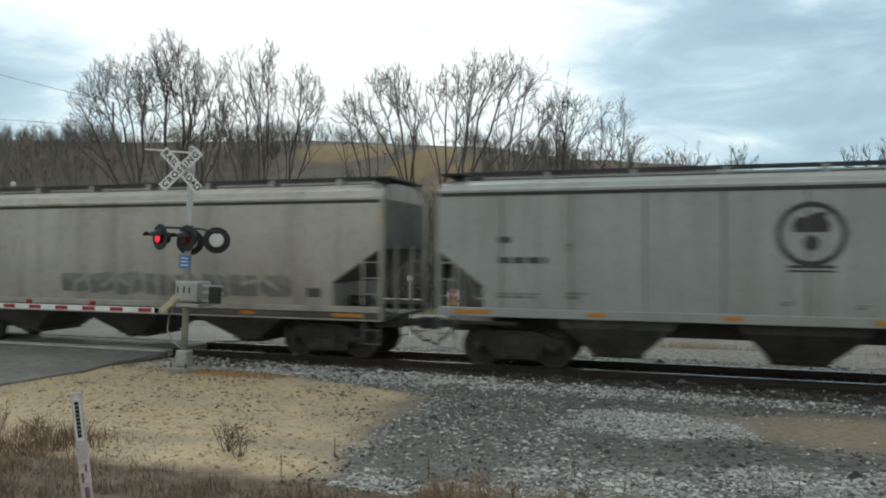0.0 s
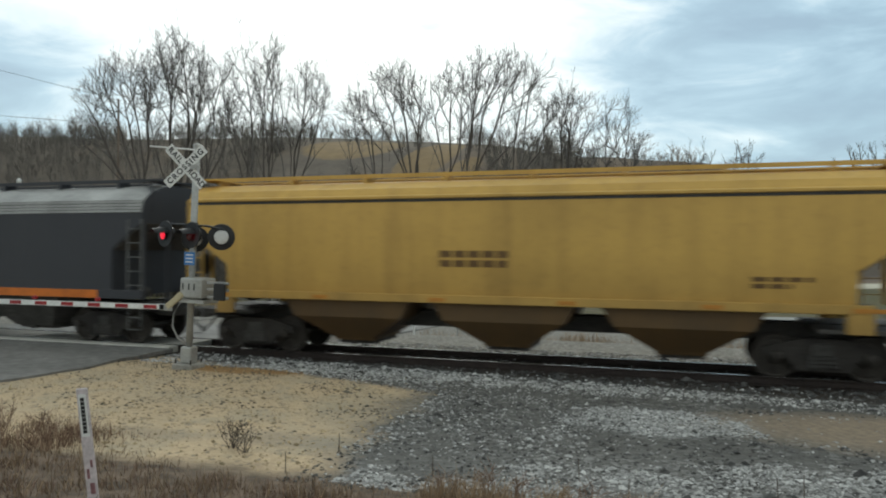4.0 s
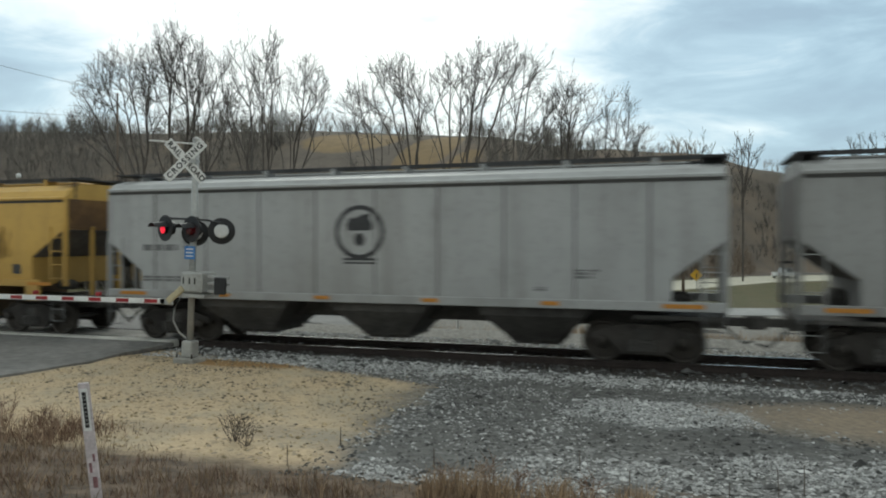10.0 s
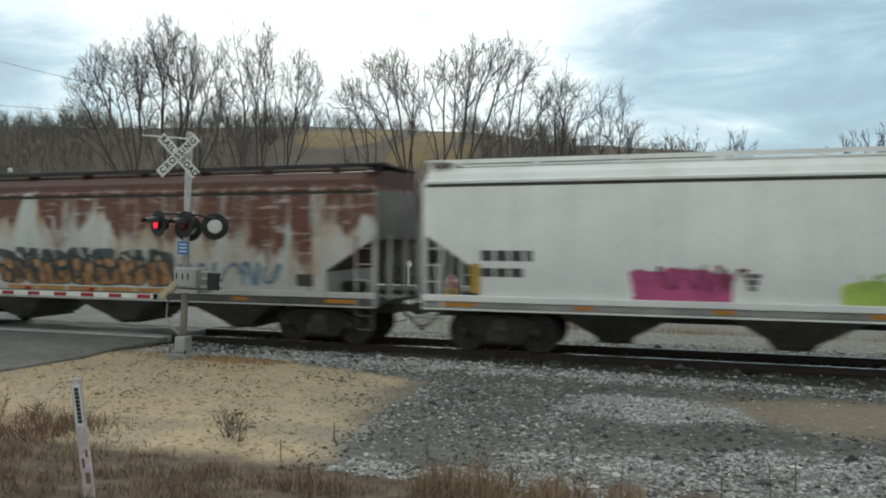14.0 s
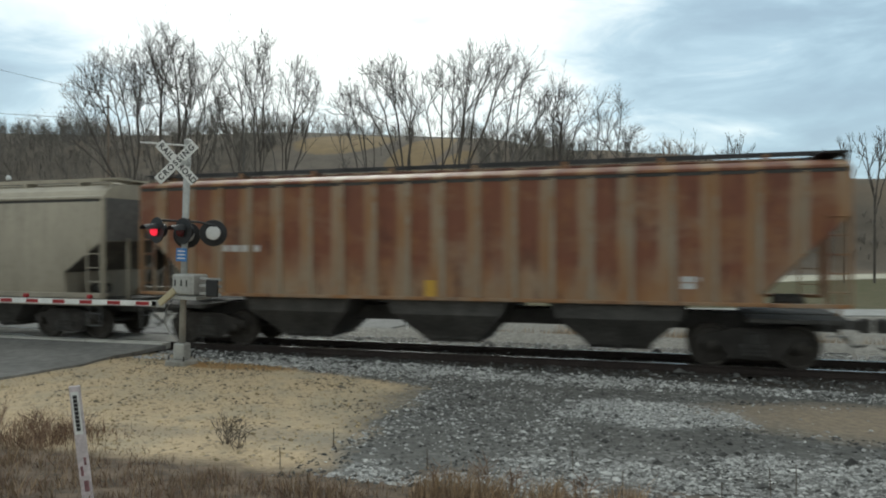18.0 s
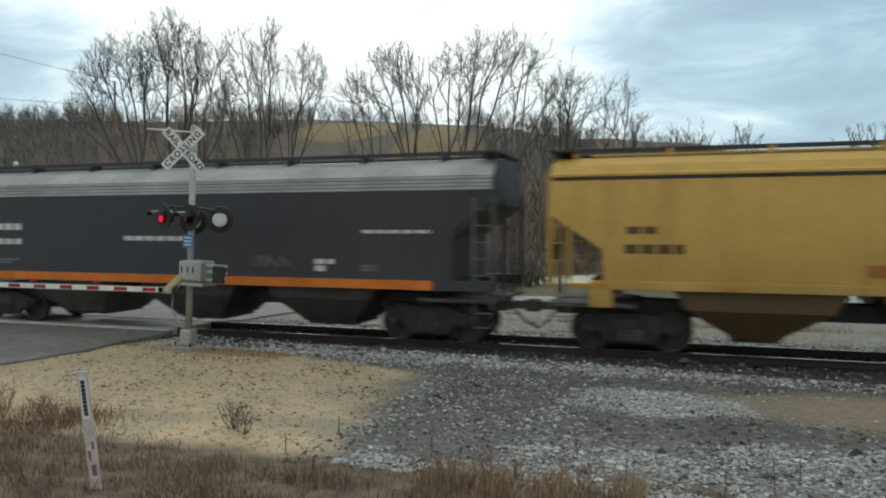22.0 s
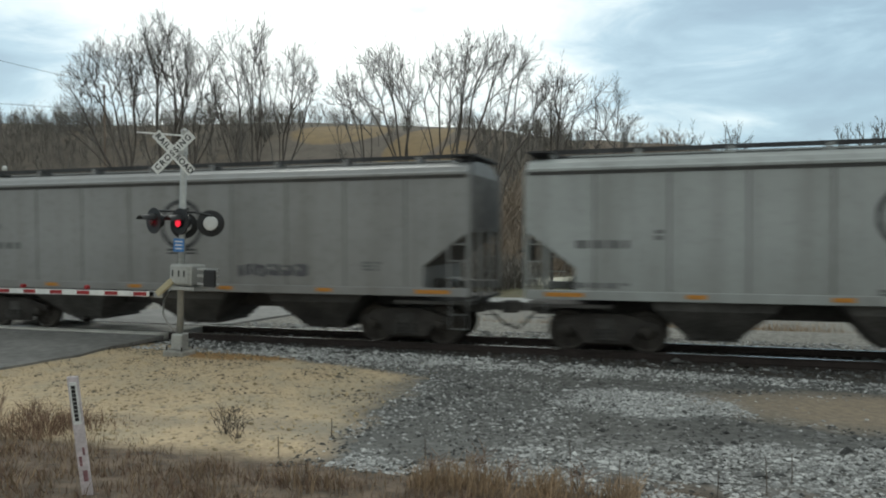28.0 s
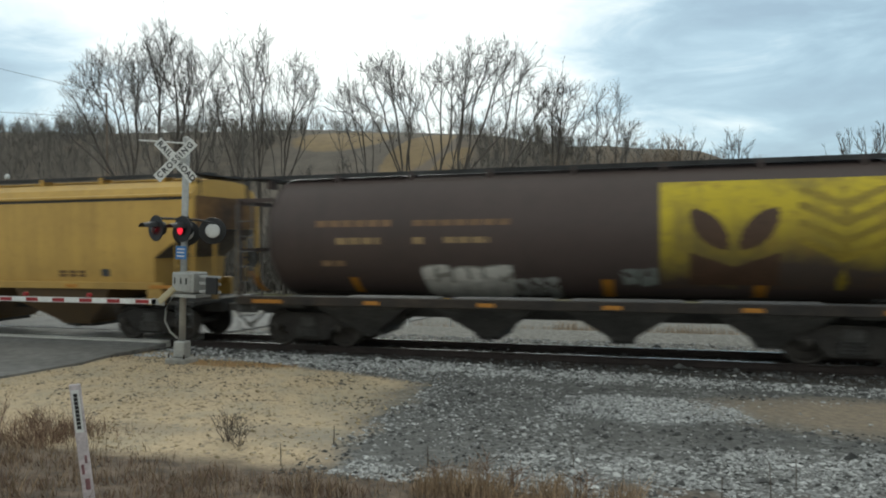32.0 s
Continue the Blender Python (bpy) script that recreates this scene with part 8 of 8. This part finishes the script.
def vehicle(name, label, category, paint_mat, kind):
    """A road vehicle that faces -x: body, cabin glass, wheels, lights."""
    v = thing(name, label, category)
    tall = 1.68 if kind == "suv" else (1.86 if kind == "pickup" else 1.46)
    ln = 4.6 if kind != "pickup" else 5.6
    h = ln / 2
    belt = 1.02 if kind != "pickup" else 1.12
    low = 0.34
    if kind == "suv":
        roof = [(-0.75, belt), (-0.05, tall - 0.06), (0.5, tall), (1.55, tall - 0.06), (2.1, belt + 0.1)]
        side = [(-h, 0.55), (-h + 0.05, 0.8), (-1.5, 0.98), (-0.75, belt), (2.12, belt + 0.1), (h, 0.95), (h, 0.5), (h - 0.1, low), (-h + 0.1, low)]
    elif kind == "pickup":
        roof = [(-1.25, belt), (-0.6, tall - 0.05), (0.4, tall), (0.75, tall - 0.1), (0.85, belt)]
        side = [(-h, 0.6), (-h + 0.05, 1.0), (-1.3, 1.08), (0.85, belt), (h, belt), (h, 0.55), (h - 0.1, 0.42), (-h + 0.1, 0.42)]
    else:
        roof = [(-0.95, 0.95), (-0.15, tall - 0.04), (0.5, tall), (1.1, tall - 0.1), (1.75, 1.0)]
        side = [(-h, 0.5), (-h + 0.05, 0.72), (-0.95, 0.93), (1.8, 1.0), (h, 0.9), (h, 0.45), (h - 0.1, low), (-h + 0.1, low)]
    body = Geo()
    body.loft([[(x * s, y, 0.66 + (z - 0.66) * q) for x, z in side] for y, s, q in ((-0.90, 0.985, 0.94), (-0.86, 1.0, 1.0), (0.86, 1.0, 1.0), (0.90, 0.985, 0.94))])
    part("body", body, paint_mat, v)
    cab = Geo().loft([[(x, y * (1.0 if z < belt + 0.15 else 0.84), z) for x, z in roof] for y in (-0.83, 0.83)])
    c = part("cabin", cab, paint_mat, v)
    g = [(x * 0.90 + 0.08, z - 0.07 if i not in (0, len(roof) - 1) else z + 0.03) for i, (x, z) in enumerate(roof)]
    for s in (-1, 1):
        part("side_window", Geo().loft([[(x, y * (1.0 if z < belt + 0.15 else 0.845), z) for x, z in g] for y in (s * 0.80, s * 0.842)]), M_GLASS, c)
    for x in (-h + 0.9, h - 0.95):
        for s in (-1, 1):
            w = part("wheel", Geo().lathe([(0.20, -0.1), (0.31, -0.11), (0.34, -0.06), (0.34, 0.08), (0.2, 0.1)], "y", 18), M_TYRE, v, at=pose(x, s * 0.84, 0.34))
            part("rim", Geo().lathe([(0.05, s * 0.112), (0.2, s * 0.115), (0.21, s * 0.10)], "y", 14), M_CHROME, w)
    for s in (-1, 1):
        part("headlight", Geo().box(-h - 0.01, -h + 0.2, s * 0.7 - 0.14, s * 0.7 + 0.14, 0.68, 0.80, bev=0.02), M_CHROME, v)
        part("tail_light", Geo().box(h - 0.12, h + 0.01, s * 0.74 - 0.1, s * 0.74 + 0.1, 0.75, 0.98, bev=0.02), M_TAIL, v)
    part("bumper", Geo().box(-h - 0.04, -h + 0.12, -0.82, 0.82, 0.40, 0.56, bev=0.03), M_TYRE, v)
    return v


TRAFFIC = []


def drive(v, stops):
    """Notes a vehicle's way: seconds, x and y; it faces along its way."""
    TRAFFIC.append((v, stops))


SUV = vehicle("suv", "white sport utility car driving on the lower road", "car", M_CARWHITE, "suv")
WAY = ((17.4, 118, 88.8), (18.2, 110, 86.2), (21.19, 30, 59.8), (22.2, 3.0, 51.6), (22.8, -13.2, 48.2), (24.0, -45, 40), (25.3, -82, 29.5), (26.0, -92, 27))
drive(SUV, ((0, 118, 88.8), *WAY, (32, -92, 27)))
ESTATE = vehicle("car", "white car driving on the lower road", "car", M_CARWHITE, "car")
drive(ESTATE, ((0, 118, 88.8), *((t - 1.31, x, y) for t, x, y in WAY), (32, -92, 27)))
SEDAN = vehicle("car", "pale blue car driving on the lower road", "car", M_CARBLUE, "car")
drive(SEDAN, ((0, 118, 92.0), (15, 118, 92.0), (15.7, 110, 89.5), (18.7, 30, 63.8), (19.6, 6.1, 56.5), (20.35, -14, 51.5), (21.6, -48, 42), (23.0, -85, 31.5), (23.7, -94, 29.5), (32, -94, 29.5)))
PICKUP = vehicle("pickup_truck", "white pickup truck driving up the pale road", "pickup", M_CARWHITE, "pickup")
drive(PICKUP, ((0, -46, 68), (2.0, -37, 73), (5.5, -11.4, 98.7), (9.1, 11.6, 135.9), (12, 30, 152), (16, 58, 175), (18, 70, 184), (32, 70, 184)))


# ---- stones, weeds and stalks on the near ground ----
def in_sand(x, y):
    return x < -4.4 and y < 13.45 + (-5 - x) * 0.34


def chips(x, y):
    if in_sand(x, y) or x < -13.2:
        return 0.0
    k = 0.035
    if 14.2 < y and y + 0.1 * x < 15.85:
        k = (0.3 if x < 0 else (0.2 if x < 3 else 0.08)) + 0.45 * max(0.0, noise.noise((x * 1.7, y * 2.2, 6)) + 0.3)
    if ((x + 0.35) / 1.5) ** 2 + ((y - 12.3) / 0.95) ** 2 < 1 + noise.noise((x * 1.5, y * 1.5, 1)):
        k = 1.0
    if x > -3.8 and 7.5 < y < 9.8 + 0.35 * x * (x < 3) + 0.4 * noise.noise((x, 2, 7)) and noise.noise((x * 0.6, y * 0.9, 8)) > -0.15:
        k = 1.0
    if x < -2 and 12 < y < 14.8:
        k = max(k, 0.16)
    if -4.6 < x < -1.2 and 9.0 < y < 12.6:
        k = max(k, 0.17)
    if ((x - 3.6) / 2.6) ** 2 + ((y - 12.4) / 1.0) ** 2 < 1:
        k *= 0.15
    return k * (0.4 + 1.2 * max(0, noise.noise((x * 1.3, y * 1.3, 2)) + 0.35))


stones("white_stones", "pale crushed stones scattered over the gravel", 24000, (-10, 7.5, 7.3, 16.6), 0.0175, M_STONE, 11, chips)
stones("dark_stones", "dark grey crushed stones over the gravel", 9500, (-10, 7.5, 7.3, 16.6), 0.018, M_STONEDARK, 12, lambda x, y: 0.0 if in_sand(x, y) or ((x - 3.7) / 3.2) ** 2 + ((y - 12.6) / 1.2) ** 2 < 1 else 0.8)
stones("sand_stones", "small stones on the sandy patch", 5200, (-13, -4.2, 7.8, 15.2), 0.014, M_SANDSTONE, 13, lambda x, y: 1.0 if in_sand(x, y) else 0.05)
stones("sand_dark_stones", "dark stones on the sandy patch", 1700, (-13, -4.0, 8.4, 15.4), 0.0165, M_SANDDARK, 14,
       lambda x, y: (0.10 + (1.0 if noise.noise((x * 0.7, y * 1.3, 5)) + 0.10 * (y - 11.5) > 0.12 else 0.0)) if in_sand(x, y) else 0.1)

M_WEED = mat("dry_weed", (0.30, 0.215, 0.135), 0.95, noise_scale=0.7, vary=0.5, fine=0.2, island=0.45)
M_WEEDRED = mat("reddish_dry_weed", (0.235, 0.155, 0.112), 0.95, noise_scale=0.7, vary=0.5, fine=0.2, island=0.4)
M_WEEDMID = mat("brown_dead_weed", (0.25, 0.165, 0.115), 0.95, noise_scale=0.7, vary=0.45, fine=0.2, island=0.4)
M_TALLGRASS = mat("tan_dry_grass", (0.38, 0.27, 0.17), 0.95, noise_scale=0.7, vary=0.4, fine=0.2, island=0.4)
M_STALK = mat("grey_dead_stalk", (0.13, 0.105, 0.085), 0.95, noise_scale=3, vary=0.4)


def weeds(name, label, n, where, high, material, seed, keep):
    rnd = random.Random(seed)
    vs, fs = [], []
    x0, x1, y0, y1 = where
    made = 0
    while made < n:
        x, y = rnd.uniform(x0, x1), rnd.uniform(y0, y1)
        k = keep(x, y)
        if rnd.random() > k:
            continue
        made += 1
        h = high * rnd.uniform(0.35, 1.15) * (0.45 + 0.55 * k)
        a, lean = rnd.uniform(0, 6.28), rnd.uniform(0.05, 1.5) * rnd.random() ** 0.7
        w = rnd.uniform(0.003, 0.006)
        z = ground_z(x, y) - 0.02
        px, py = math.cos(a) * h * lean, math.sin(a) * h * lean
        sx, sy = -math.sin(a + 0.8) * w, math.cos(a + 0.8) * w
        i = len(vs)
        vs += [(x - sx, y - sy, z), (x + sx, y + sy, z), (x + px * 0.4 + sx * 0.7, y + py * 0.4 + sy * 0.7, z + h * 0.6), (x + px * 0.4 - sx * 0.7, y + py * 0.4 - sy * 0.7, z + h * 0.6), (x + px, y + py, z + h)]
        fs += [(i, i + 1, i + 2, i + 3), (i + 3, i + 2, i + 4)]
    me = bpy.data.meshes.new(name)
    me.from_pydata(vs, [], fs)
    me.materials.append(material)
    return tagged(new(name, me), label, "weeds", kind="stuff")


def weedy(x, y):
    """How thick the weeds stand: a belt on the bank, thinning out to the gravel."""
    edge = 7.95 + 0.07 * x + 0.5 * noise.noise((x * 0.6, 1.0, 4)) if x < 0 else 7.9 - 0.5 * x * 0.3
    k = max(0.0, min(1.0, (edge - y) / 0.8))
    if x < -6.2:
        k = max(k, max(0.0, min(1.0, (9.2 - y) / 0.9)) * max(0.0, min(1.0, (-6.2 - x) / 1.6)) * 0.5)
    if x > -1.6:
        k *= 0.55 if x < 1 else 0.34
    return k * (0.45 + max(-0.3, noise.noise((x * 1.6, y * 1.6, 9))) * 1.1)


weeds("dry_grass", "dry tan grass and weeds on the bank", 6600, (-11.5, 3.5, 3.8, 9.4), 0.26, M_WEED, 21, weedy)
weeds("tall_grass", "tufts of tall tan dry grass at the gravel's edge", 1500, (-2.6, -0.3, 6.7, 7.7), 0.40, M_TALLGRASS, 23, lambda x, y: max(0.0, noise.noise((x * 2.2, y * 1.2, 3)) + 0.35))
weeds("left_weeds", "fuzzy brown dead weeds on the bank", 1800, (-10.4, -7.2, 7.3, 8.8), 0.46, M_WEEDMID, 24, lambda x, y: max(0.0, noise.noise((x * 1.3, y * 1.3, 3)) + 0.3) * min(1.0, (-7.2 - x) / 1.5))
weeds("far_grass", "tan dry grass beyond the track", 4200, (-9, 9, 24.5, 31), 0.62, M_TALLGRASS, 25, lambda x, y: max(0.0, noise.noise((x * 0.35, y * 0.5, 12)) + 0.4) * (1.0 if -4 < x < 5 else 0.35))
weeds("dry_weeds", "tangled reddish-brown dead weeds on the bank", 10000, (-11.5, 2.5, 3.8, 9.4), 0.18, M_WEEDRED, 22, weedy)


def dead_weed(x, y, high, seed, forks=5, label="bare dead weed with forked stalks", material=M_STALK):
    rnd = random.Random(seed)
    w = thing("dead_weed", label, "weed", pose(x, y, ground_z(x, y) - 0.02), group="dead weeds on the gravel")
    for s in range(forks):
        a = rnd.uniform(0, 6.28)
        p = Vector((rnd.gauss(0, 0.03), rnd.gauss(0, 0.03), 0))
        q = p + Vector((math.cos(a) * high * rnd.uniform(0.1, 0.6), math.sin(a) * high * 0.3, high * rnd.uniform(0.6, 1.0)))
        m = p.lerp(q, 0.5) + Vector((rnd.gauss(0, 0.03), 0, 0))
        g = Geo().tube([p, m, q], 0.006, 4, 0.003)
        for k in range(4):
            b = m.lerp(q, rnd.random())
            g.tube([b, b + Vector((rnd.gauss(0, 0.09), rnd.gauss(0, 0.05), rnd.uniform(0.03, 0.12)))], 0.004, 3, 0.002)
        part("stalk", g, material, w)
    return w


dead_weed(-5.85, 8.7, 0.44, 1, 16)
dead_weed(-5.55, 8.5, 0.30, 2, 9)
for i, (x, y, h) in enumerate(((-4.38, 8.95, 0.27), (-2.86, 8.4, 0.26), (-1.15, 8.75, 0.30), (-0.55, 8.2, 0.28), (-4.55, 7.85, 0.28), (0.95, 8.25, 0.42), (0.45, 8.0, 0.3), (1.25, 8.7, 0.35))):
    st = thing("stalk", "single upright dead stalk in the gravel", "weed", pose(x, y, ground_z(x, y) - 0.02, 0, 2 - i % 3 * 2, 0), group="dead stalks on the gravel")
    part("stem", Geo().tube([(0, 0, 0), (0.004, 0, h * 0.5), (0, 0, h)], 0.011 if i < 2 else 0.006, 5, 0.005), M_STALK, st)
for i, (x, y, h) in enumerate(((-9.4, 8.2, 0.62), (-9.0, 8.4, 0.5), (-8.5, 8.1, 0.55), (-8.0, 7.9, 0.5), (-7.6, 8.0, 0.42), (-9.8, 8.6, 0.55), (-1.9, 7.5, 0.5), (-1.6, 7.6, 0.42), (-0.9, 7.5, 0.42), (-2.4, 7.3, 0.4))):
    dead_weed(x, y, h * 0.8, 30 + i, 7, "tall dry brown weed on the bank", M_WEEDRED)


# ---- what moves ----
def motions():
    """The train rolls by; its wheels turn while they pass the crossing."""
    for car, x0 in CARS:
        walk(car, [(t, pose(x0 + s, TRACK_Y, 0)) for t, s in RUN])
    ts, ss = [t for t, s in RUN], [s for t, s in RUN]
    for w, x, s in WHEELS:
        car = w.parent.parent
        base = [x0 for c, x0 in CARS if c == car][0] + w.parent.matrix_basis.translation.x + x
        t_in, t_out = float(np.interp(-24 - base, ss, ts)), float(np.interp(10 - base, ss, ts))
        k0, k1 = max(0, int(t_in * FPS)), min(32 * FPS, int(t_out * FPS) + 1)
        times = sorted({0, 32 * FPS} | set(range(k0, k1 + 1)))
        rows = []
        for k in times:
            a = math.degrees(float(np.interp(min(max(k, k0), k1) / FPS, ts, ss)) / 0.457)
            rows.append((k / FPS, pose(x, s * 0.755, 0.457) @ pose(0, 0, 0, 0, a % 360, 0) @ pose(0, 0, 0, 0, 0, 0 if s < 0 else 180)))
        walk(w, rows)
    # road traffic beyond
    for v, stops in TRAFFIC:
        rows = []
        for k, (t, x, y) in enumerate(stops):
            a, b = stops[max(k - 1, 0)], stops[min(k + 1, len(stops) - 1)]
            if abs(a[1] - b[1]) > 0.1:
                heading = math.degrees(math.atan2(a[2] - b[2], a[1] - b[1]))
            elif k == 0:
                heading = math.degrees(math.atan2(y - stops[3][2], x - stops[3][1]))
            rows.append((t, pose(x, y, ground_z(x, y) + 0.07, 0, 0, heading)))
        walk(v, rows)
    # the two lamps flash in turn: each lens turns its bright or its dark face to the road
    period, phase = 0.991, 0.26
    for lens, base, first in FLASHERS:
        switches, rows = [], []
        k = 0
        while True:
            ts_ = k * period / 2 - phase
            if ts_ > 31.97:
                break
            if ts_ > 0.11:
                switches.append((ts_, (k % 2 == 0) == first))
            k += 1
        lit = first
        rows.append((0.0, base @ pose(0, 0, 0, 0, 0, 0 if lit else 180)))
        for ts_, now in switches:
            a = 0 if now else 180
            for dt, turn in ((-0.1, -180), (-0.0667, -120), (-0.0333, -60), (0.0, 0)):
                rows.append((ts_ + dt, base @ pose(0, 0, 0, 0, 0, a + turn)))
        rows.append((32.0, rows[-1][1]))
        keep = {}
        for t, m in rows:
            keep[frame(t)] = (t, m)
        walk(lens, [keep[k_] for k_ in sorted(keep)])


motions()
